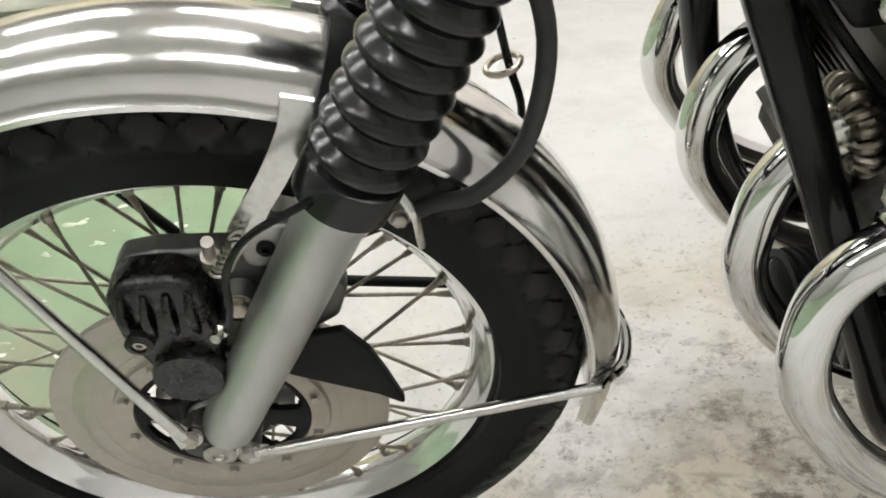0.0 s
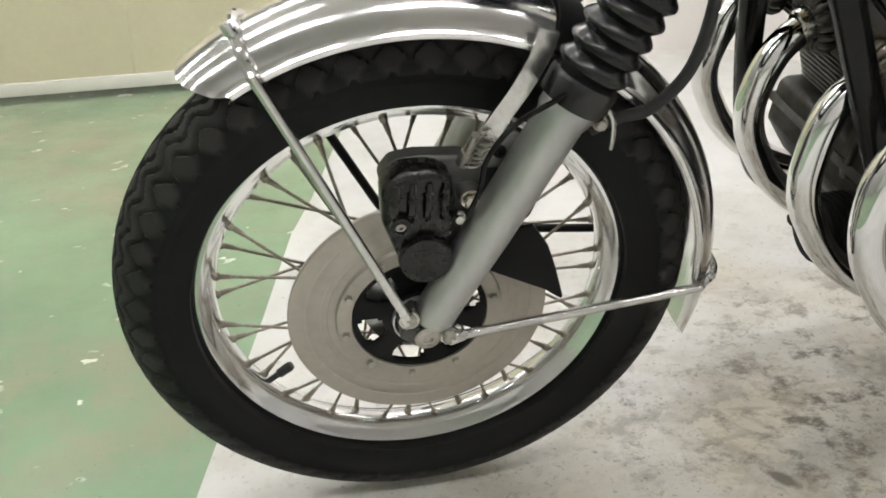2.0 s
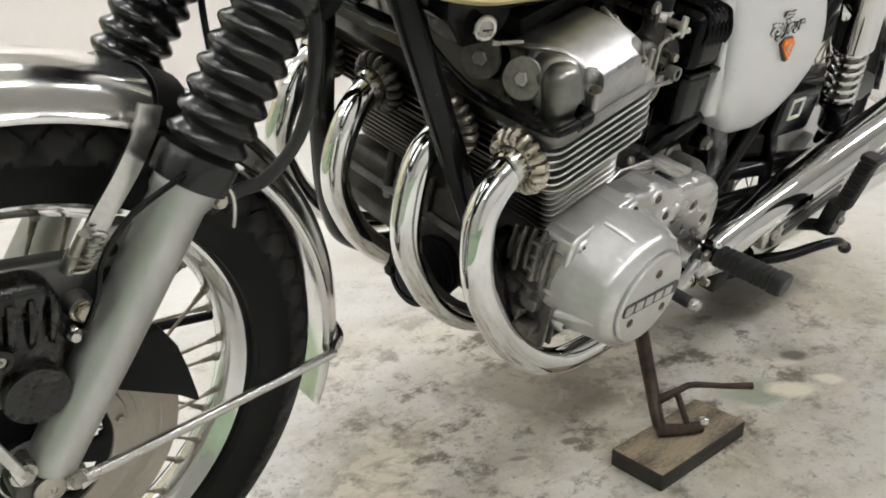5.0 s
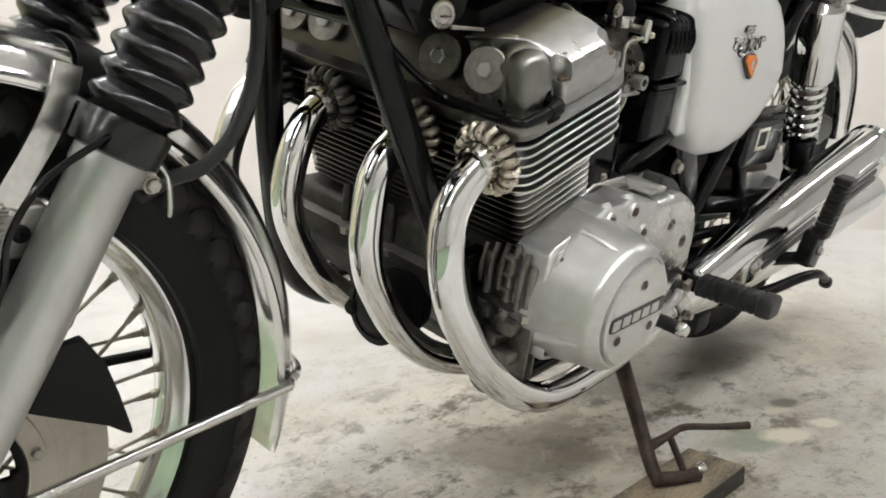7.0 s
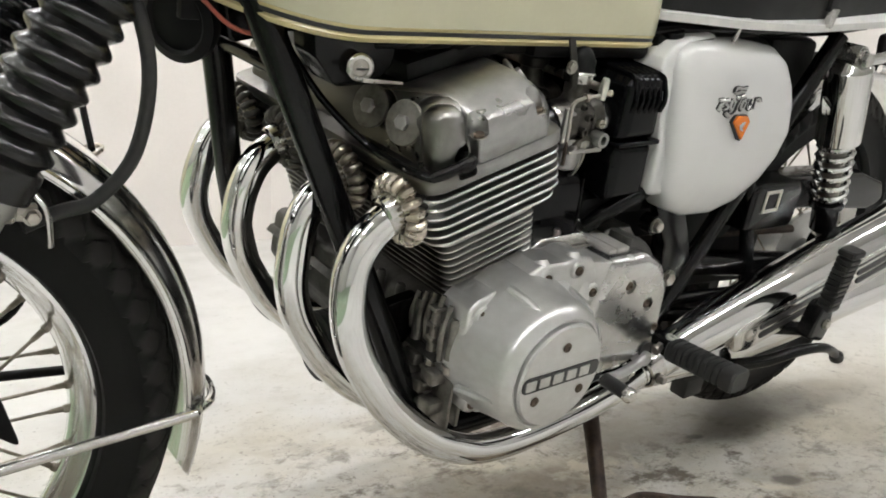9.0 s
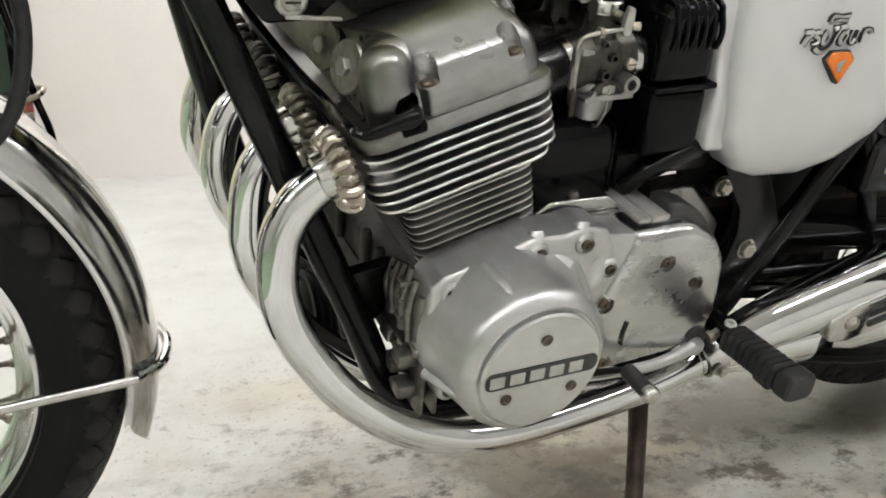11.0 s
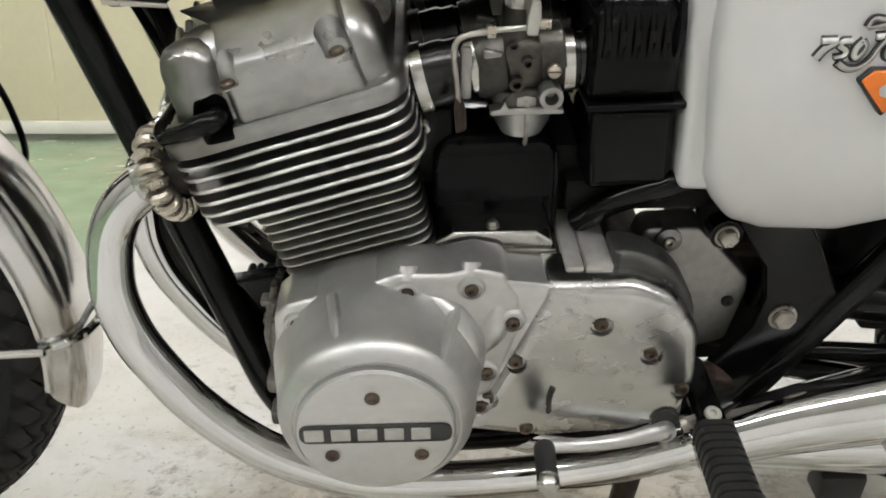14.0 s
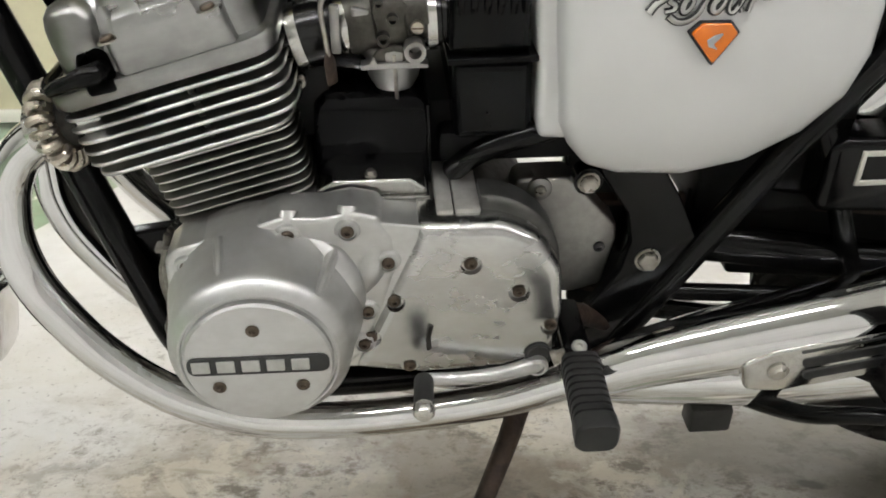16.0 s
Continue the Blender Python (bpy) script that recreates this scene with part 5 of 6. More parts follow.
    part("weld_seam", tube([(1.00, -0.207, 0.337), (1.04, -0.206, 0.3505), (1.08, -0.205, 0.3625), (1.12, -0.203, 0.3735)], 0.0028, 8, 4), STEEL, m1)
    u = Vector((0.9625, -0.066, 0.252)).normalized()
    w = (Vector((0, 0, 1)) - u * u.z).normalized()
    v = w.cross(u)
    o = Vector((1.115, -0.246, 0.323))
    frame_m = Matrix(((u.x, v.x, w.x, o.x), (u.y, v.y, w.y, o.y), (u.z, v.z, w.z, o.z), (0, 0, 0, 1)))
    bm = slab([(-0.022, -0.018), (0.01, -0.028), (0.44, -0.030), (0.475, 0.0), (0.44, 0.028), (0.01, 0.024), (-0.022, 0.016)], -0.008, 0.012, 0.012, 0.004)
    bm.transform(frame_m)
    part("heat_shield", bm, CHROME_DULL, m1, "slotted chrome heat shield")
    for x0, x1 in ((0.035, 0.205), (0.275, 0.435)):
        for zz, hh in ((-0.0115, 0.0052), (0.004, 0.0052), (0.0185, 0.0014)):
            bm = slab([(x0, zz - hh), (x1, zz - hh), (x1, zz + hh), (x0, zz + hh)], -0.0095, -0.006, min(0.005, hh), 0.0006)
            bm.transform(frame_m)
            part("slot", bm, BADGE_BLACK, m1)
    bm = lathe([(0, 0), (0.010, 0), (0.010, 0.002), (0.006, 0.004), (0.005, 0.006), (0, 0.006)], 18, along((0.012, -0.008, 0), (0, -1, 0)))
    bm.transform(frame_m)
    part("shield_screw", bm, STEEL, m1)
    # inner muffler, lower
    axis = [(0.95, -0.174, 0.246), (1.02, -0.179, 0.255), (1.12, -0.187, 0.267), (1.30, -0.202, 0.292), (1.55, -0.222, 0.330), (1.70, -0.235, 0.352)]
    part("muffler", tube(axis, [0.019, 0.028, 0.038, 0.043, 0.044, 0.042], 28, 6), CHROME, bike, "lower chromed muffler")


exhausts()


def induction():
    """Carburettors, their rubber joints, and the air box."""
    for y in (-0.136, -0.058, 0.058, 0.136):
        c = Vector((0.760, y, 0.643))
        outer = y < -0.1
        carb = part("carburettor", lathe([(0.024, -0.036), (0.027, -0.030), (0.027, -0.012), (0.022, -0.008), (0.022, 0.012), (0.026, 0.016), (0.026, 0.034), (0.02, 0.036)], 28, along(c, (1, 0, 0.13))), CARB, bike, "grey cast carburettor, stained")
        part("slide_housing", lathe([(0.021, -0.018), (0.0205, 0.020), (0.0165, 0.026), (0.0152, 0.030), (0.0152, 0.047)], 28, Matrix.Translation(c)), CARB, carb)
        part("top_cap", lathe([(0.0165, 0.045), (0.0192, 0.046), (0.0196, 0.048), (0.0196, 0.057), (0.018, 0.059), (0.0, 0.0595)], 28, Matrix.Translation(c)), CHROME_DULL if outer else CARB, carb)
        part("rubber_boot", lathe([(0.0165, 0.0585), (0.0165, 0.072), (0.012, 0.080), (0.006, 0.086), (0.0, 0.087)], 24, Matrix.Translation(c)), BLACK_MATT, carb, "black rubber boot over the cable")
        part("bowl", lathe([(0.026, -0.020), (0.0265, -0.030), (0.024, -0.034), (0.0225, -0.050), (0.017, -0.060), (0.008, -0.064), (0, -0.0645)], 28, Matrix.Translation(c + Vector((0.004, 0, 0)))), SLIDER, carb, "pale cast float bowl")
        part("bowl_flange", lathe([(0.0285, -0.029), (0.0295, -0.027), (0.0295, -0.021), (0.0285, -0.019)], 28, Matrix.Translation(c + Vector((0.004, 0, 0)))), CAST, carb)
        part("bowl_plate", slab([(c.x - 0.024, c.z - 0.0345), (c.x + 0.033, c.z - 0.0335), (c.x + 0.033, c.z - 0.030), (c.x + 0.026, c.z - 0.029), (c.x + 0.022, c.z - 0.022), (c.x + 0.018, c.z - 0.028), (c.x - 0.010, c.z - 0.029), (c.x - 0.013, c.z - 0.023), (c.x - 0.017, c.z - 0.029), (c.x - 0.024, c.z - 0.0305)], y - 0.0315, y - 0.018, 0.0012, 0.0012), CAST, carb)
        part("bowl_arch", slab([(c.x + 0.004 + 0.019 * math.cos(k * 0.3142), c.z - 0.029 + 0.015 * math.sin(k * 0.3142)) for k in range(11)], y - 0.0285, y - 0.015, 0.0, 0.002), CARB, carb)
        part("bowl_clip", tube([(c.x + 0.004, y - 0.029, c.z - 0.022), (c.x + 0.005, y - 0.027, c.z - 0.045), (c.x + 0.006, y - 0.016, c.z - 0.066), (c.x + 0.006, y, c.z - 0.068)], 0.0018, 8, 5), STEEL, carb)
        part("side_boss", lathe([(0.0, 0.0), (0.0225, 0.0), (0.0225, 0.016), (0.0205, 0.0215), (0.016, 0.0235), (0.0, 0.024)], 32, along((c.x + 0.003, y, c.z + 0.001), (0, -1, 0))), CARB, carb, sharp=50)
        part("front_flange", slab([(c.x - 0.030, c.z - 0.012), (c.x - 0.016, c.z - 0.014), (c.x - 0.015, c.z + 0.014), (c.x - 0.030, c.z + 0.017)], y - 0.0235, y, 0.002, 0.002), CAST, carb)
        for x, z, r, l in ((0.0035, 0.0075, 0.0048, 0.008), (-0.0045, -0.0085, 0.0056, 0.010), (-0.0075, 0.0205, 0.0038, 0.006), (0.0215, -0.0165, 0.0092, 0.018)):
            part("port", lathe([(r, 0), (r, l), (r * 0.6, l), (r * 0.55, l * 0.2), (0, l * 0.2)], 16, along((c.x + x, y - 0.0225, c.z + z), (0, -1, 0))), CARB if r < 0.008 else CAST, carb)
        part("idle_screw", lathe([(0, 0), (0.0058, 0), (0.0058, 0.008), (0.005, 0.009), (0, 0.009)], 14, along((c.x + 0.024, y - 0.022, c.z + 0.001), (0, -1, 0))), BRASS, carb, "brass mixture screw")
        part("slot", box(c.x + 0.019, c.x + 0.029, y - 0.0313, y - 0.0309, c.z + 0.0003, c.z + 0.0017, 0), SCREW_DARK, carb)
        part("drain_tube", tube([(c.x + 0.012, y - 0.004, c.z - 0.062), (c.x + 0.018, y - 0.008, c.z - 0.075), (c.x + 0.008, y - 0.006, c.z - 0.088)], 0.003, 8, 5), BLACK, carb)
        # joints with clamps, bright on the outer carburettor
        # inner clamps are chrome in shadow; the darker metal carries that shade
        bright = CHROME_DULL if outer else CARB
        ax = Vector((1, 0, 0.27)).normalized()
        root = Vector((0.6665, y, 0.6235))
        joint = part("inlet_joint", lathe([(0.0255, -0.008), (0.0265, 0.0), (0.0265, 0.038), (0.0245, 0.042), (0.0245, 0.052), (0.0225, 0.054), (0.0225, 0.07)], 28, along(root, ax)), BOOT, bike, "black rubber inlet joint")
        for at, w, r in ((0.018, 0.0046, 0.0270), (0.060, 0.0036, 0.0230)):
            part("clamp", lathe([(r, -w), (r + 0.0022, -w), (r + 0.0022, w), (r, w)], 32, along(root + ax * at, ax), closed=True), bright, joint, "bright hose clamp")
        screw((0.684, y - 0.024, 0.598), (0, -1, 0), 0.0055, 0.006, joint)
        back = part("air_joint", lathe([(0.0225, -0.006), (0.0235, 0.0), (0.0235, 0.016), (0.0215, 0.017), (0.0225, 0.022)], 28, along((0.789, y, 0.6415), (1, 0, 0.05))), BOOT, bike, "black rubber air joint")
        part("clamp", lathe([(0.0240, -0.004), (0.0262, -0.004), (0.0262, 0.004), (0.0240, 0.004)], 32, along((0.797, y, 0.6417), (1, 0, 0.05)), closed=True), bright, back, "bright hose clamp")
    for y in (-0.112, 0.112):
        part("inlet_stay", box(0.664, 0.708, y - 0.030, y + 0.030, 0.535, 0.604, 0.006), BLACK_MATT, bike, "dull black stay under the inlet joints")
    link = part("throttle_link", tube([(0.7105, -0.182, 0.626), (0.7088, -0.183, 0.645), (0.7068, -0.183, 0.664), (0.7085, -0.182, 0.674), (0.7160, -0.181, 0.679), (0.7320, -0.178, 0.6805)], 0.0022, 12, 5), STEEL, bike, "bent steel throttle link")
    part("lever", tube([(0.7103, -0.182, 0.632), (0.7112, -0.182, 0.622), (0.7125, -0.181, 0.604)], [0.003, 0.006, 0.0055], 12, 4, flat=0.45), RUST, link, "brown flattened end of the link")
    part("band", box(0.7125, 0.7205, -0.172, -0.166, 0.625, 0.6665, 0.002), CAST, link)
    part("rod", tube([(0.728, -0.177, 0.6805), (0.766, -0.172, 0.6815)], 0.0021, 10, 1), PALE_STEEL, link)
    part("nut", lathe([(0.0, 0.0), (0.0052, 0.0), (0.0052, 0.006), (0.0, 0.006)], 6, along((0.731, -0.177, 0.6805), (1, 0.1, 0.02))), BRASS, link, sharp=20)
    part("cross_shaft", lathe([(0.005, -0.166), (0.005, 0.2)], 12, Matrix.Translation((0.766, 0, 0.689)) @ AXLE), STEEL, link)
    part("arm", slab([(0.7600, 0.676), (0.7685, 0.675), (0.7705, 0.688), (0.7695, 0.7010), (0.7630, 0.7030), (0.7600, 0.6900)], -0.176, -0.170, 0.003, 0.0015), PALE_STEEL, link)
    part("pivot_bolt", lathe([(0.0, 0.0), (0.004, 0.0), (0.004, 0.008), (0.0, 0.008)], 10, along((0.770, -0.173, 0.684), (1, -0.2, 0))), BRASS, link)
    stay = part("carburettor_stay", slab([(0.716, 0.742), (0.726, 0.742), (0.744, 0.700), (0.744, 0.683), (0.737, 0.683), (0.733, 0.700)], -0.150, -0.1475, 0.002, 0.0008), CAST_DARK, bike, "oily bent stay above the inlet")
    hex_bolt((0.728, -0.150, 0.709), (0, -1, 0), 0.0065, 0.005, stay, STEEL)
    # air box, in two halves with a ribbed upper
    low = part("air_box", slab([(0.815, 0.543), (0.885, 0.543), (0.882, 0.618), (0.812, 0.618)], -0.176, 0.17, 0.008, 0.012), PLASTIC, bike, "black plastic air box")
    part("upper", slab([(0.809, 0.622), (0.880, 0.624), (0.876, 0.695), (0.862, 0.705), (0.822, 0.705), (0.809, 0.692)], -0.180, 0.175, 0.008, 0.014), PLASTIC, low)
    part("lip", slab([(0.808, 0.616), (0.885, 0.618), (0.885, 0.624), (0.808, 0.622)], -0.1815, 0.178, 0.002, 0.002), PLASTIC, low)
    for i in range(6):
        x = 0.8185 + 0.0108 * i
        part("rib", tube([(x, -0.178, 0.660), (x, -0.182, 0.675), (x, -0.177, 0.692), (x, -0.165, 0.704), (x, -0.10, 0.708)], 0.0032, 8, 5), PLASTIC, low)


induction()


def side_cover():
    """Bulged silver panel with a turned-in front edge."""
    out = [(0.899, 0.712), (0.908, 0.731), (0.930, 0.742), (0.985, 0.7465), (1.055, 0.7455), (1.118, 0.7395), (1.150, 0.722), (1.167, 0.692), (1.173, 0.660), (1.167, 0.622), (1.154, 0.584), (1.122, 0.550), (1.074, 0.523), (1.02, 0.511), (0.96, 0.514), (0.930, 0.524), (0.914, 0.543), (0.904, 0.565), (0.901, 0.61), (0.898, 0.66)]
    pts = fillet(out, 0.02, 3)
    c = Vector((1.025, 0.635))
    rings = []
    for d, y in ((0.0015, -0.150), (0.0, -0.1535), (0.0, -0.1835), (0.0012, -0.189), (0.004, -0.1935), (0.008, -0.1972), (0.014, -0.200), (0.024, -0.2025), (0.045, -0.2048), (0.075, -0.2062)):
        q = shrink(pts, d) if d <= 0.014 else [c + (p - c) * (1 - (d - 0.014) / 0.12) for p in shrink(pts, 0.014)]
        rings.append([(p.x, y, p.y) for p in q])
    def lean_in(z):
        return 0.25 * max(0.0, z - 0.625)
    rings = [[(x, y + lean_in(z), z) for x, y, z in ring] for ring in rings]
    cov = part("side_cover", stack(rings), SILVER, bike, "silver painted side cover with an orange badge", sharp=70)
    lip = [(0.880, 0.708), (0.886, 0.722), (0.906, 0.738), (0.94, 0.748), (0.99, 0.7525), (0.99, 0.742), (0.935, 0.735), (0.912, 0.720), (0.909, 0.69), (0.912, 0.60), (0.921, 0.546), (0.888, 0.548), (0.886, 0.57), (0.885, 0.61), (0.880, 0.67)]
    edge = slab(lip, -0.1845, -0.135, 0.008, 0.007)
    for v in edge.verts:
        v.co.y += lean_in(v.co.z)
    part("front_lip", edge, SILVER, cov, sharp=70)
    y = -0.2064
    # model mark in raised script
    def mark(path, w):
        part("mark_base", tube([(x, y + lean_in(z) - 0.0003, z) for x, z in path], w + 0.0020, 8, 5, flat=0.45), BADGE_BLACK, cov)
        part("mark", tube([(x, y + lean_in(z) - 0.0018, z) for x, z in path], w, 8, 5, flat=0.6), BADGE_SILVER, cov)
    mark([(0.9696, 0.6762), (0.9815, 0.6765)], 0.0024)
    mark([(0.9807, 0.676), (0.9722, 0.6707), (0.9665, 0.664)], 0.0024)
    mark([(0.9917, 0.6759), (0.9851, 0.6755), (0.9836, 0.6722), (0.9878, 0.6696), (0.9864, 0.6658), (0.9798, 0.6646)], 0.0022)
    mark([(1.0005, 0.6761), (0.996, 0.672), (0.9943, 0.6669), (0.9963, 0.6639), (1.0004, 0.6673), (1.0026, 0.6723), (1.0005, 0.6761)], 0.0021)
    mark([(1.0011, 0.6845), (1.0054, 0.6903), (1.0165, 0.6892), (1.0286, 0.6903)], 0.0034)
    mark([(1.0286, 0.6903), (1.0256, 0.6858), (1.0146, 0.6864), (1.0029, 0.6845)], 0.0024)
    mark([(1.0087, 0.6785), (1.0183, 0.6792), (1.0279, 0.6807)], 0.0026)
    mark([(1.0184, 0.6788), (1.0113, 0.67), (1.0066, 0.6625), (0.9991, 0.6575), (0.9902, 0.6568), (0.9828, 0.6612)], 0.0026)
    mark([(1.024, 0.6749), (1.0192, 0.6699), (1.0188, 0.6652), (1.0225, 0.6639), (1.0273, 0.6689), (1.0286, 0.6735), (1.024, 0.6749)], 0.0021)
    mark([(1.0354, 0.6755), (1.0322, 0.6688), (1.0322, 0.6642), (1.0358, 0.6637), (1.0405, 0.6695), (1.0438, 0.6754)], 0.0021)
    mark([(1.0438, 0.6754), (1.0415, 0.6678), (1.0429, 0.6636)], 0.0021)
    mark([(1.0533, 0.6769), (1.0501, 0.6702), (1.0478, 0.6631)], 0.0023)
    mark([(1.0517, 0.6719), (1.0556, 0.676), (1.0615, 0.6751), (1.0623, 0.6717)], 0.0023)
    def leaning(bm):
        for v in bm.verts:
            v.co.y += lean_in(v.co.z)
        return bm
    shield = [(1.0026, 0.6479), (1.0113, 0.6555), (1.0349, 0.6552), (1.041, 0.6477), (1.0219, 0.6244)]
    ox, oz = sum(p[0] for p in shield) / 5, sum(p[1] for p in shield) / 5
    part("badge_rim", leaning(slab([(ox + (x - ox) * 1.13, oz + (z - oz) * 1.13) for x, z in shield], y - 0.001, y + 0.006, 0.002, 0.0006)), BADGE_BLACK, cov)
    part("badge", leaning(slab(shield, y - 0.0034, y + 0.003, 0.002, 0.0012)), ORANGE, cov, "orange enamel badge")
    part("badge_wing", leaning(slab([(1.0298, 0.6488), (1.0215, 0.6468), (1.0155, 0.6434), (1.0169, 0.6382), (1.0253, 0.6354), (1.0212, 0.6398), (1.0245, 0.6433)], y - 0.0042, y - 0.003, 0.001, 0.0003)), BADGE_SILVER, cov)


side_cover()


def tank_and_seat():
    # tank: rounded body with a seam lip and a striped lower edge
    def ring(z, x0, x1, hy0, hy1, n=40):
        pts = []
        nose = 0.13
        for i in range(n + 1):
            t = i / n
            x = x1 + (x0 - x1) * t
            k = (x - x0) / nose
            w = (hy0 + (hy1 - hy0) * t) * (1.0 if k >= 1 else math.sqrt(max(0.0, 1 - (1 - k) ** 2)))
            e = (x1 - x) / 0.03
            w *= 1.0 if e >= 1 else 0.90 + 0.10 * math.sqrt(max(0.0, 1 - (1 - e) ** 2))
            pts.append((x, -w))
        return [(x, y, z + 0.02 * max(0.0, (0.46 - x) / 0.13) ** 2) for x, y in pts] + [(x, -y, z + 0.02 * max(0.0, (0.46 - x) / 0.13) ** 2) for x, y in pts[-2::-1]]

    rings = [ring(0.7275, 0.345, 0.893, 0.118, 0.118), ring(0.7285, 0.340, 0.897, 0.134, 0.130), ring(0.733, 0.339, 0.898, 0.137, 0.134)]
    part("tank_seam", stack(rings + [ring(0.736, 0.341, 0.896, 0.135, 0.132)]), GOLD, bike, "gold lower seam of the tank")
    part("tank_stripe", stack([ring(0.7362, 0.340, 0.8962, 0.136, 0.133), ring(0.7405, 0.3395, 0.8965, 0.137, 0.134)]), BADGE_BLACK, bike, "black stripe round the tank")
    part("tank_stripe", stack([ring(0.7407, 0.340, 0.8962, 0.1365, 0.1335), ring(0.744, 0.3395, 0.8965, 0.1375, 0.1345)]), GOLD, bike, "gold stripe round the tank")
    body = [ring(z, 0.338 - d, 0.898 - e, 0.137 + d * 0.5, 0.134 + d * 0.35) for z, d, e in ((0.7442, 0.0, 0.0), (0.77, 0.007, 0.004), (0.81, 0.012, 0.012), (0.85, 0.008, 0.022), (0.89, -0.006, 0.034), (0.915, -0.04, 0.045), (0.93, -0.10, 0.06))]
    tk = part("fuel_tank", stack(body), TANK_PAINT, bike, "glossy cream fuel tank with gold and black stripes", sharp=60)
    part("filler_cap", lathe([(0.03, 0.0), (0.032, 0.012), (0.026, 0.018), (0, 0.02)], 28, Matrix.Translation((0.52, 0, 0.93))), CHROME, tk)
    # seat
    def sring(z, d, lift=0.0):
        x0, x1, n = 0.886 - d * 0.3, 1.60 + d * 0.3, 30
        half = []
        for i in range(n + 1):
            t = i / n
            x = x0 + (x1 - x0) * (0.5 - 0.5 * math.cos(math.pi * t))
            f = min(1.0, max(0.0, (x - 0.88) / 0.16))
            w = 0.128 + 0.040 * f * f * (3 - 2 * f) + d
            for k, rad in (((x - x0), 0.02), ((x1 - x), 0.11)):
                if k < rad:
                    w = w - rad + math.sqrt(max(0.0, rad * rad - (rad - k) ** 2))
            half.append((x, w, z + max(0.0, x - 1.18) * 0.06 + max(0.0, x - 1.38) ** 2 * 0.9))
        return [(x, -w, h) for x, w, h in half] + [(x, w, h) for x, w, h in half[::-1]]

    seat = part("seat", stack([sring(0.775, -0.02), sring(0.777, 0.006), sring(0.80, 0.012), sring(0.84, 0.012), sring(0.875, 0.0), sring(0.89, -0.03), sring(0.895, -0.08)]), SEAT_VINYL, bike, "long black vinyl seat with bright trim", sharp=50)
    part("trim", stack([sring(0.765, 0.008), sring(0.7645, 0.013), sring(0.775, 0.015), sring(0.7765, 0.010)]), SEAT_TRIM, seat, "bright pale trim round the seat")
    part("pan", stack([sring(0.748, -0.035), sring(0.765, -0.01)]), BLACK_MATT, seat)
    part("strap_clip", slab([(1.192, 0.80), (1.213, 0.80), (1.206, 0.775), (1.199, 0.772)], -0.1895, -0.18, 0.002, 0.001), CHROME_DULL, seat)
    part("strap", slab([(1.189, 0.86), (1.208, 0.86), (1.212, 0.795), (1.190, 0.795)], -0.1865, -0.178, 0.002, 0.001), SEAT_VINYL, seat)


tank_and_seat()


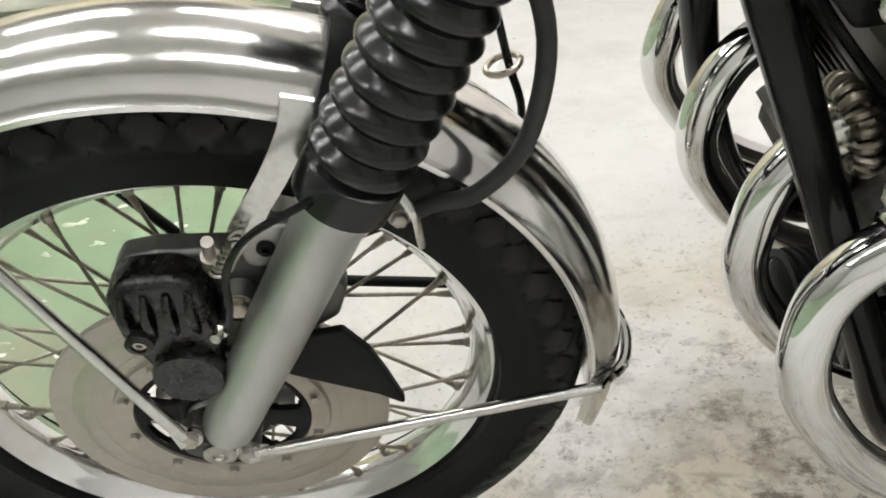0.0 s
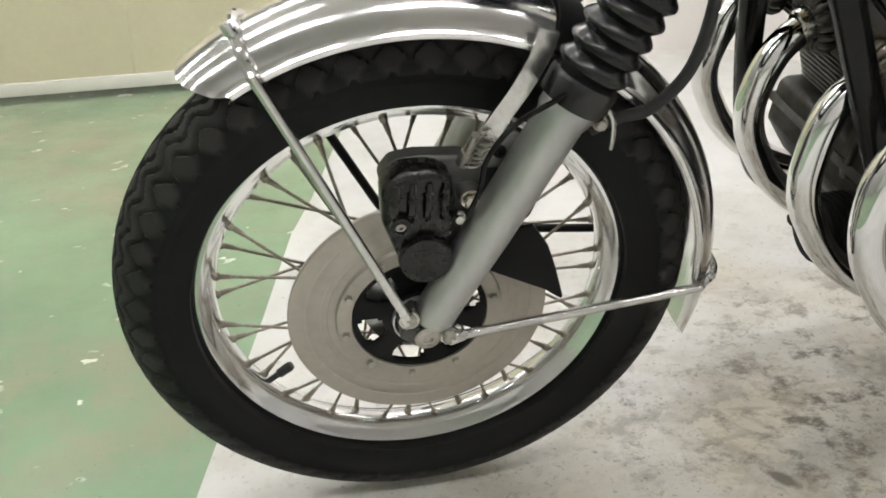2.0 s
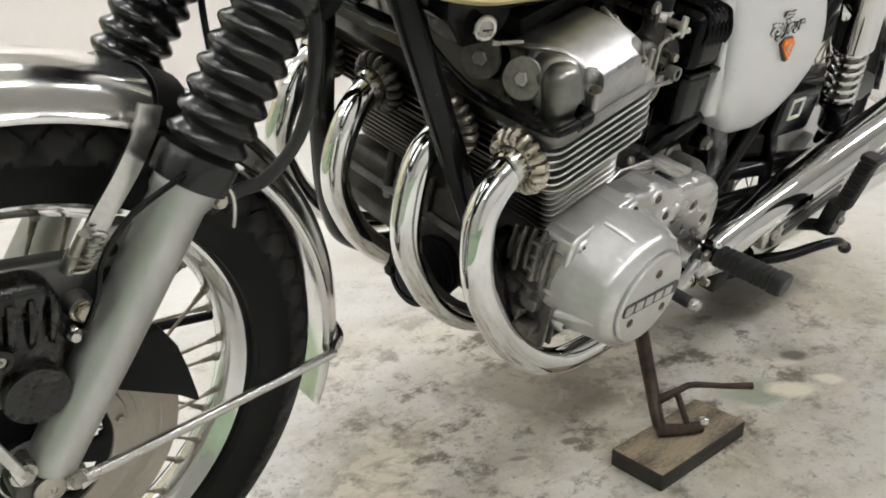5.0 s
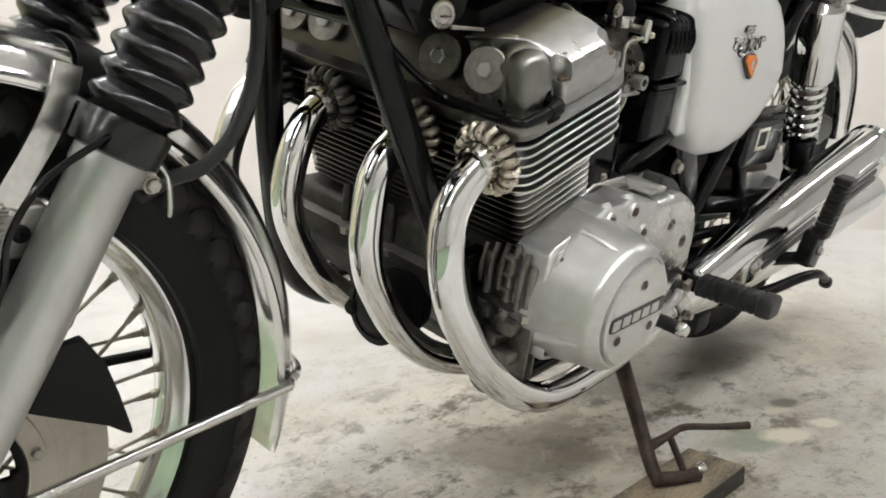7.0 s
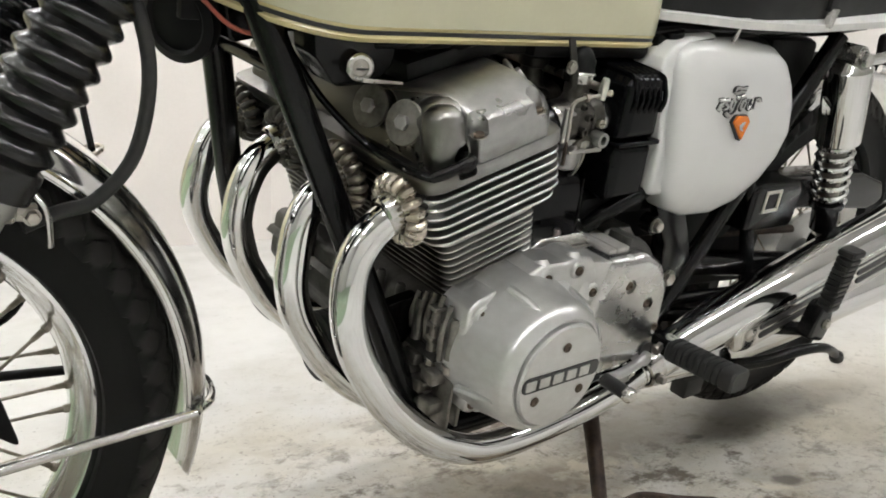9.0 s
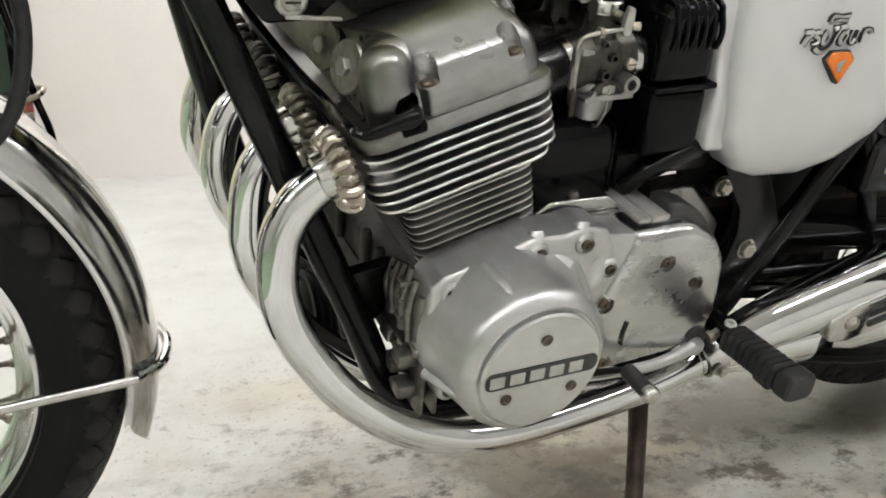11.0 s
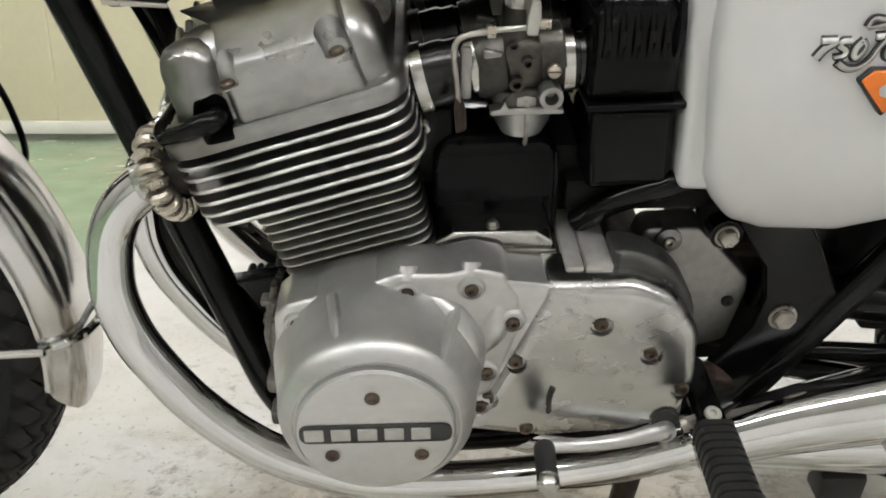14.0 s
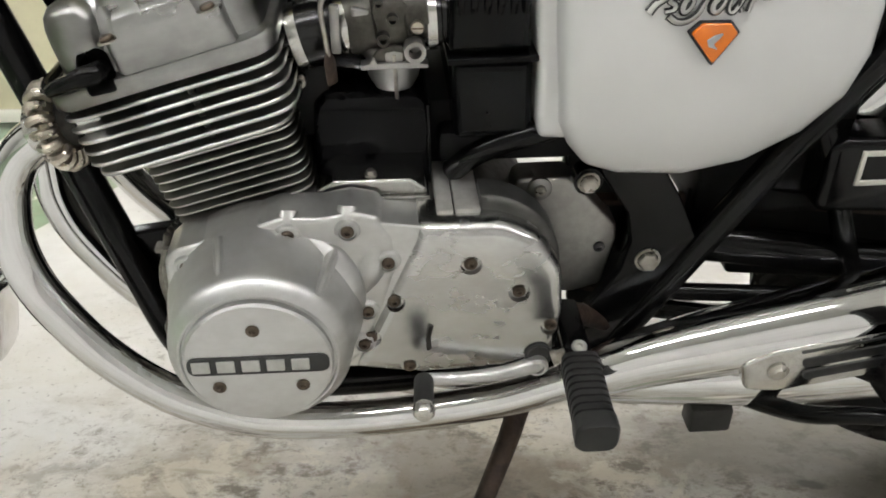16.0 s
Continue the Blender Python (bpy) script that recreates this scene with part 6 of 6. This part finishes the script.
def frame_tubes():
    def bar(name, pts, r, material=BLACK, steps=6, label=""):
        return part(name, tube(pts, r, 16, steps), material, bike, label)

    bar("down_tube", [(0.338, -0.035, 0.84), (0.366, -0.060, 0.77), (0.393, -0.082, 0.70), (0.433, -0.107, 0.60), (0.473, -0.132, 0.50), (0.513, -0.157, 0.40), (0.542, -0.17, 0.325), (0.58, -0.165, 0.272), (0.66, -0.15, 0.245), (0.80, -0.14, 0.24), (0.94, -0.14, 0.262), (0.99, -0.14, 0.31)], 0.0165, label="black frame down tube")
    bar("down_tube", [(0.338, 0.035, 0.84), (0.392, 0.066, 0.70), (0.444, 0.104, 0.50), (0.501, 0.138, 0.35), (0.556, 0.148, 0.275), (0.66, 0.14, 0.245), (0.94, 0.14, 0.262)], 0.0165, label="black frame down tube")
    bar("top_tube", [(0.34, 0, 0.85), (0.5, 0, 0.80), (0.7, 0, 0.765), (0.86, 0, 0.74)], 0.02, label="black frame top tube")
    for s in (-1, 1):
        bar("upper_rail", [(0.345, 0.03 * s, 0.80), (0.44, 0.055 * s, 0.765), (0.60, 0.075 * s, 0.725), (0.84, 0.10 * s, 0.735), (1.0, 0.13 * s, 0.755), (1.30, 0.135 * s, 0.765), (1.5, 0.13 * s, 0.79)], 0.012, label="black upper frame rail")
        bar("rear_stay", [(1.31, 0.150 * s, 0.755), (1.245, 0.154 * s, 0.668), (1.122, 0.158 * s, 0.502), (1.053, 0.158 * s, 0.392), (0.992, 0.156 * s, 0.292)], 0.0145, label="black diagonal frame tube")
        bar("seat_post", [(0.925, 0.13 * s, 0.75), (0.955, 0.135 * s, 0.62), (0.990, 0.14 * s, 0.52), (1.010, 0.143 * s, 0.42), (1.000, 0.145 * s, 0.33)], 0.015, label="black rear frame tube")
    bar("cross_tube", [(0.395, -0.085, 0.69), (0.40, 0.07, 0.685)], 0.008)
    part("head_gusset", slab([(0.345, 0.83), (0.37, 0.70), (0.47, 0.72), (0.56, 0.77), (0.5, 0.80)], -0.02, 0.02, 0.01, 0.004), BLACK, bike, "black frame gusset")
    part("steering_head", lathe([(0.032, -0.09), (0.034, -0.085), (0.034, 0.085), (0.032, 0.09)], 24, along((0.33, 0, 0.845), (0.455, 0, 0.8905))), BLACK, bike, "black steering head")
    # dark electrics and coils under the tank
    coil = part("ignition_coil", box(0.535, 0.70, -0.11, 0.10, 0.712, 0.770, 0.008), BLACK_MATT, bike, "black ignition coils under the tank")
    for i in range(4):
        part("coil_lead", tube([(0.55 + 0.03 * i, -0.09, 0.74), (0.53 + 0.03 * i, -0.115, 0.735), (0.50 + 0.03 * i, -0.12, 0.725), (0.47 + 0.03 * i, -0.10, 0.72)], 0.004, 8, 5), BLACK_MATT, coil)
    part("electrics_cover", box(0.69, 0.885, -0.125, 0.12, 0.712, 0.745, 0.008), BLACK_MATT, bike, "dull black electrics cover")
    part("wiring_loom", tube([(0.36, -0.03, 0.775), (0.42, -0.05, 0.755), (0.5, -0.065, 0.748), (0.6, -0.08, 0.742), (0.75, -0.11, 0.735), (0.88, -0.12, 0.725)], 0.014, 12, 6), BLACK_MATT, bike, "taped black wiring loom")
    part("tank_mount", box(0.375, 0.50, -0.06, 0.06, 0.735, 0.775, 0.01), BLACK_MATT, bike, "black tank mounting under the tank nose")
    part("battery_box", box(0.895, 1.07, -0.135, 0.12, 0.500, 0.745, 0.01), BLACK_MATT, bike, "dull black battery box behind the side cover")
    part("inner_guard", box(1.06, 1.215, -0.13, 0.10, 0.42, 0.74, 0.02), BLACK_MATT, bike, "dull black inner mudguard")
    part("seat_bracket", box(1.17, 1.30, -0.13, -0.05, 0.66, 0.745, 0.012), BLACK_MATT, bike, "dull black bracket under the seat")
    part("cover_clip", tube([(1.01, -0.165, 0.745), (1.013, -0.168, 0.765)], 0.003, 8, 1), CHROME_DULL, bike, "small bright side cover clip")
    part("lower_hose", tube([(0.815, -0.15, 0.50), (0.84, -0.165, 0.528), (0.885, -0.168, 0.545), (0.94, -0.15, 0.55)], 0.011, 12, 6), BLACK, bike, "thick black breather hose")
    part("drip_tray", box(0.802, 0.93, -0.15, -0.04, 0.508, 0.540, 0.008), BLACK_MATT, bike, "dull black tray behind the crankcase")
    part("air_duct", box(0.793, 0.832, -0.125, 0.12, 0.495, 0.562, 0.006), BLACK_MATT, bike, "dull black duct between the starter and the air box")
    # swinging arm pivot plate
    # filler added to keep the gap behind the engine dark, no real part
    part("dark_filler_plate", slab([(0.950, 0.30), (1.040, 0.30), (1.05, 0.40), (1.03, 0.545), (0.945, 0.545), (0.935, 0.50)], -0.104, -0.096, 0.008, 0.002), BLACK_MATT, bike, "dull black filler plate closing the gap behind the engine")
    piv = part("pivot_plate", slab([(0.930, 0.535), (0.995, 0.535), (1.035, 0.47), (1.068, 0.405), (1.030, 0.338), (0.978, 0.280), (0.950, 0.292), (0.955, 0.34), (0.985, 0.385), (0.992, 0.42), (0.985, 0.455), (0.955, 0.497)], -0.163, -0.15, 0.012, 0.003), BLACK, bike, "black pivot plate")
    hex_bolt((1.0115, -0.163, 0.400), (0, -1, 0), 0.0105, 0.009, piv, STEEL)
    hex_bolt((0.9415, -0.168, 0.494), (0, -1, 0), 0.0085, 0.010, piv, STEEL)
    part("lug", lathe([(0.014, 0), (0.014, 0.018), (0, 0.018)], 20, along((0.9415, -0.15, 0.494), (0, -1, 0))), BLACK, piv)
    for s in (-1, 1):
        part("swing_arm", tube([(0.99, 0.125 * s - 0.01, 0.415), (1.15, 0.125 * s - 0.02, 0.395), (1.35, 0.12 * s - 0.04, 0.37), (1.54, 0.118 * s - 0.055, 0.345)], 0.021, 14, 5), BLACK, bike, "black tubular swinging arm")
    part("peg_stay_tube", tube([(1.145, -0.150, 0.555), (1.165, -0.158, 0.53), (1.205, -0.162, 0.43), (1.245, -0.166, 0.33)], 0.0115, 12, 4), BLACK, bike, "black upright frame tube")
    part("brake_rod", tube([(1.02, -0.158, 0.357), (1.14, -0.160, 0.348), (1.26, -0.162, 0.335)], 0.0095, 12, 4), BLACK, bike, "black lower frame tube")
    # lower part added as a dark filler over the pale floor behind
    part("arm_shield", slab([(1.06, 0.455), (1.32, 0.455), (1.32, 0.325), (1.118, 0.345), (1.105, 0.385), (1.06, 0.40)], -0.118, -0.09, 0.008, 0.004), BLACK_MATT, bike, "dull black shield beside the chain")
    guard = part("chain_guard", slab([(1.13, 0.505), (1.20, 0.522), (1.42, 0.515), (1.60, 0.505), (1.69, 0.480), (1.72, 0.44), (1.66, 0.425), (1.40, 0.455), (1.20, 0.445), (1.13, 0.455)], -0.135, -0.085, 0.02, 0.008), BLACK, bike, "black chain guard with a white-edged label")
    part("guard_box", slab([(1.165, 0.455), (1.165, 0.525), (1.18, 0.533), (1.29, 0.53), (1.305, 0.515), (1.30, 0.45)], -0.176, -0.13, 0.012, 0.008), BLACK, guard)
    for x0, x1, z0, z1 in ((1.194, 1.1985, 0.486, 0.522), (1.232, 1.2365, 0.486, 0.522), (1.1985, 1.232, 0.517, 0.522), (1.1985, 1.232, 0.486, 0.491)):
        part("label_edge", box(x0, x1, -0.1785, -0.1755, z0, z1, 0.0006), WHITE_TRIM, guard)
    part("chain", tube([(0.88, -0.10, 0.44), (1.10, -0.11, 0.435), (1.42, -0.12, 0.41)], 0.008, 6, 1, flat=0.7), RUST, bike, "dark greasy drive chain")
    part("chain", tube([(0.88, -0.10, 0.355), (1.10, -0.11, 0.29), (1.42, -0.12, 0.265)], 0.008, 6, 1, flat=0.7), RUST, bike, "dark greasy drive chain")
    # ignition switch
    sw = part("ignition_switch", lathe([(0.010, -0.03), (0.0125, -0.028), (0.0125, 0.0), (0.0138, 0.002), (0.0138, 0.006), (0.0120, 0.0075), (0.0085, 0.0075), (0.0078, 0.004), (0, 0.004)], 28, along((0.460, -0.118, 0.702), (-0.25, -0.95, 0.1))), CHROME_DULL, bike, "chrome ignition switch with its key")
    part("switch_face", lathe([(0.0083, 0.0042), (0.0083, 0.0058), (0.0070, 0.0066), (0, 0.0066)], 24, along((0.460, -0.118, 0.702), (-0.25, -0.95, 0.1))), STEEL, sw)
    part("key_slot", box(0.4535, 0.4675, -0.1262, -0.1240, 0.7002, 0.7024, 0.0005), BADGE_BLACK, sw)
    part("key", slab([(0.448, 0.6935), (0.496, 0.6905), (0.496, 0.6935), (0.448, 0.6975)], -0.146, -0.1435, 0.001, 0.0005), STEEL, sw)
    part("switch_bracket", slab([(0.405, 0.765), (0.515, 0.765), (0.505, 0.70), (0.485, 0.682), (0.44, 0.68), (0.415, 0.71)], -0.112, -0.07, 0.012, 0.003), BLACK, bike, "black switch bracket")
    # horn
    horn = part("horn", lathe([(0.02, -0.03), (0.035, -0.022), (0.043, -0.006), (0.043, 0.004), (0.034, 0.008), (0.030, 0.004), (0.012, 0.006), (0, 0.009)], 32, along((0.335, 0.02, 0.715), (-0.85, -0.5, -0.1))), BLACK_MATT, bike, "black round horn")
    part("horn_bracket", box(0.325, 0.365, -0.006, 0.006, 0.72, 0.76, 0.002), BLACK_MATT, horn)
    part("wire", tube([(0.33, -0.03, 0.75), (0.355, -0.05, 0.725), (0.385, -0.05, 0.72), (0.40, -0.03, 0.75)], 0.0022, 6, 6), RED_PAPER, bike, "thin reddish wire")


frame_tubes()


def controls():
    rings = []
    for yy, w in [(-0.252, 0.78)] + [(-0.256 - 0.0098 * i - o, ww) for i in range(9) for o, ww in ((0.0, 1.0), (0.006, 1.0), (0.0067, 0.88), (0.0092, 0.88))] + [(-0.345, 1.06), (-0.361, 1.06), (-0.3645, 0.94)]:
        k = (-yy - 0.25) / 0.114
        rings.append([(0.929 - 0.008 * k + q.x * w, yy, 0.3485 + 0.013 * k + q.y * w) for q in rounded_rect(-0.0178, 0.0178, -0.0150, 0.0150, 0.0105, 4)])
    peg = part("foot_peg", stack(rings), GRIP, bike, "ribbed black rubber foot peg", sharp=30)
    part("peg_hinge", box(0.916, 0.942, -0.260, -0.168, 0.336, 0.361, 0.006), BLACK, peg, "worn black hinge of the peg")
    part("peg_bracket", tube([(0.929, -0.185, 0.350), (0.950, -0.165, 0.335), (0.985, -0.15, 0.31)], 0.0115, 12, 4), RUST, peg)
    screw((0.929, -0.247, 0.3605), (0, -0.3, 1), 0.0075, 0.004, peg, PALE_STEEL)
    lev = part("gear_lever", tube([(0.892, -0.238, 0.335), (0.86, -0.247, 0.3335), (0.82, -0.256, 0.337), (0.782, -0.262, 0.343)], [0.0085, 0.0068, 0.0062, 0.0062], 14, 5), POLISHED, bike, "chrome gear lever with a rubber pad")
    part("boss", lathe([(0.0, -0.03), (0.0105, -0.03), (0.0105, 0.003), (0.0080, 0.005), (0.0062, 0.005), (0.0058, 0.002), (0, 0.002)], 20, along((0.892, -0.240, 0.334), (0, -1, 0))), POLISHED, lev)
    part("pad", lathe([(0.0085, 0), (0.0092, 0.002), (0.0092, 0.036), (0.0085, 0.038)], 18, along((0.7818, -0.262, 0.3432), (-0.05, -1, 0.05))), GRIP, lev, "black rubber pad")
    part("pad_tip", lathe([(0.0092, 0.038), (0.0098, 0.040), (0.0098, 0.046), (0.007, 0.05), (0, 0.051)], 18, along((0.7818, -0.262, 0.3432), (-0.05, -1, 0.05))), CHROME_DULL, lev)
    hex_bolt((0.905, -0.243, 0.345), (1, 0, 0.4), 0.006, 0.02, lev)
    part("shaft_recess", lathe([(0.0135, 0), (0.0135, 0.002), (0.0115, 0.002), (0.010, 0.0005), (0, 0.0005)], 24, along((0.893, -0.2365, 0.345), (0, -1, 0))), BADGE_BLACK, lev)
    # side stand on its board, drawn down from the frame
    st = part("side_stand", tube([(0.906, -0.095, 0.280), (0.899, -0.145, 0.246), (0.883, -0.187, 0.204), (0.848, -0.245, 0.160), (0.8119, -0.3027, 0.1171), (0.8136, -0.3161, 0.1044)], [0.018, 0.017, 0.0125, 0.011, 0.010, 0.0095], 12, 4), RUST, bike, "rusty brown side stand standing on a board")
    foot = part("foot", tube([(0.8086, -0.3103, 0.1031), (0.8386, -0.3339, 0.1074), (0.8646, -0.3493, 0.1118)], [0.0105, 0.009, 0.0095], 12, 3), RUST, st)
    part("tip", lathe([(0, -0.009), (0.007, -0.006), (0.0095, 0), (0.007, 0.006), (0, 0.009)], 14, along((0.8667, -0.3495, 0.1195), (0.7, -0.6, 0.2))), CHROME_DULL, foot)
    part("brace", tube([(0.8476, -0.3360, 0.1114), (0.8436, -0.3021, 0.1566)], 0.0050, 10, 2), RUST, st)
    part("spur", tube([(0.8240, -0.2835, 0.1320), (0.8436, -0.3019, 0.1575), (0.8677, -0.3112, 0.1656), (0.9066, -0.3417, 0.1673), (0.9455, -0.3709, 0.1698)], [0.008, 0.0055, 0.005, 0.0045, 0.0058], 10, 4), RUST, st)
    part("pivot", box(0.872, 0.916, -0.165, -0.11, 0.222, 0.278, 0.006), BLACK_MATT, st)
    # centre stand lever and the folded rear peg
    cs = part("centre_stand", tube([(1.105, -0.14, 0.216), (1.125, -0.19, 0.236), (1.155, -0.265, 0.278), (1.190, -0.305, 0.312), (1.232, -0.318, 0.315), (1.266, -0.320, 0.303), (1.286, -0.321, 0.290)], [0.013, 0.011, 0.009, 0.008, 0.0075, 0.0075], 12, 5), BLACK, bike, "black centre stand with its foot lever")
    part("lever_tip", lathe([(0, -0.012), (0.008, -0.010), (0.0115, 0), (0.009, 0.009), (0, 0.012)], 16, along((1.290, -0.321, 0.287), (0.8, -0.1, -0.55))), BLACK, cs)
    part("leg", tube([(1.0, -0.10, 0.25), (1.08, -0.115, 0.208), (1.20, -0.12, 0.20)], 0.013, 12, 4), BLACK, cs)
    part("rubber_stop", box(1.071, 1.117, -0.212, -0.182, 0.200, 0.233, 0.004), GRIP, cs)
    rp = part("rear_peg", stack([[(1.2265 + q[0] * w - (zz - 0.40) * 0.27, -0.305 - (zz - 0.38) * 0.18 + q[1] * w, zz) for q in [(p.x, p.y) for p in rounded_rect(-0.0165, 0.0165, -0.013, 0.013, 0.007, 3)]] for zz, w in [(0.376, 0.9)] + [(0.38 + 0.0095 * i + o, ww) for i in range(10) for o, ww in ((0, 1.0), (0.006, 1.0), (0.0065, 0.84), (0.009, 0.84))] + [(0.478, 1.1), (0.486, 1.1), (0.488, 0.95)]]), GRIP, bike, "ribbed black rubber rear peg, folded up", sharp=30)
    part("peg_arm", slab([(1.20, 0.33), (1.245, 0.318), (1.255, 0.345), (1.245, 0.385), (1.215, 0.385), (1.205, 0.36)], -0.31, -0.285, 0.008, 0.004), BLACK, rp)
    hex_bolt((1.235, -0.31, 0.352), (0, -1, 0), 0.007, 0.006, rp)
    part("peg_stay", tube([(1.235, -0.285, 0.33), (1.20, -0.22, 0.31), (1.12, -0.16, 0.315), (1.02, -0.15, 0.33)], 0.011, 10, 4), BLACK, rp)


controls()


def rear_end():
    for s in (-1, 1):
        top, bot = Vector((1.325, 0.172 * s, 0.730)), Vector((1.430, 0.172 * s, 0.405))
        d = (bot - top).normalized()
        L = (bot - top).length
        m = along(top, d)
        sh = part("rear_shock", lathe([(0.012, 0.0), (0.032, 0.014), (0.0355, 0.018), (0.0355, 0.142), (0.030, 0.144), (0.029, 0.143)], 32, m), CHROME, bike, "rear shock absorber with chrome shroud and spring")
        coil = []
        turns = 6.5
        for k in range(int(turns * 12) + 1):
            a = 2 * math.pi * k / 12
            h = 0.138 + (L - 0.085 - 0.138) * k / (turns * 12)
            coil.append(m @ Vector((0.0265 * math.cos(a), 0.0265 * math.sin(a), h)))
        part("spring", tube(coil, 0.0052, 8, 1), CHROME, sh, "chrome coil spring")
        part("damper", lathe([(0.017, 0.13), (0.017, L - 0.02)], 18, m), STEEL, sh)
        part("spring_seat", lathe([(0.0, L - 0.088), (0.029, L - 0.086), (0.029, L - 0.076), (0.022, L - 0.072), (0.022, L - 0.03), (0.012, L - 0.02), (0.012, L)], 24, m), BLACK, sh)
        part("eye", lathe([(0.008, -0.016), (0.019, -0.016), (0.019, 0.016), (0.008, 0.016)], 20, Matrix.Translation(top) @ AXLE, closed=True), CHROME_DULL, sh)
        part("eye", lathe([(0.008, -0.016), (0.017, -0.016), (0.017, 0.016), (0.008, 0.016)], 20, Matrix.Translation(bot) @ AXLE, closed=True), BLACK, sh)
        hex_bolt(top + Vector((0, 0.016 * s, 0)), (0, s, 0), 0.012, 0.016, sh, CHROME_DULL)
    part("grab_rail", tube([(1.325, -0.19, 0.727), (1.37, -0.20, 0.735), (1.43, -0.205, 0.75), (1.52, -0.20, 0.80), (1.62, -0.15, 0.84)], 0.0085, 12, 5), CHROME, bike, "chrome grab rail")
    part("indicator_stem", tube([(1.39, -0.19, 0.715), (1.44, -0.22, 0.708), (1.52, -0.24, 0.71)], 0.0065, 12, 4), CHROME, bike, "chrome indicator stem")
    # rear mudguard
    bm = bmesh.new()
    prof = [(-0.075, 0.325), (-0.068, 0.345), (-0.05, 0.358), (0, 0.366), (0.05, 0.358), (0.068, 0.345), (0.075, 0.325)]
    grid = []
    for i in range(33):
        th = radians(-60 + 145 * i / 32)
        grid.append([bm.verts.new((REAR[0] + (r + 0.018) * math.sin(th), REAR[1] + v, REAR[2] + (r + 0.018) * math.cos(th))) for v, r in prof])
    for i in range(32):
        for q in range(6):
            bm.faces.new((grid[i][q], grid[i][q + 1], grid[i + 1][q + 1], grid[i + 1][q]))
    g = part("rear_fender", bm, CHROME, bike, "chromed rear mudguard")
    thick = g.modifiers.new("thickness", "SOLIDIFY")
    thick.thickness = 0.002
    part("flap", slab([(1.50, 0.755), (1.84, 0.80), (1.84, 0.655), (1.72, 0.64), (1.60, 0.68), (1.52, 0.70)], -0.13, -0.12, 0.01, 0.003), BLACK_MATT, bike, "black flap behind the rear wheel")


REAR = (1.515, -0.055, 0.337)
spoked_wheel(pose(*REAR), 0.335, 0.056, 0.245, 40, 0.085, "rear_wheel", "spoked rear wheel with chrome rim")
rear_end()

# ---- board under the stand ----
board = box(-0.1095, 0.1095, -0.0455, 0.0455, 0, 0.029, 0.003)
plank = tagged(part("wooden_board", board, WOOD_OLD, m=pose(0.838, -0.3475, 0.0, 0, 0, -3.1)), "short dirty wooden board with near-black sides", "board")
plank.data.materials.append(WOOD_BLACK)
# every face but the top takes the near-black wood
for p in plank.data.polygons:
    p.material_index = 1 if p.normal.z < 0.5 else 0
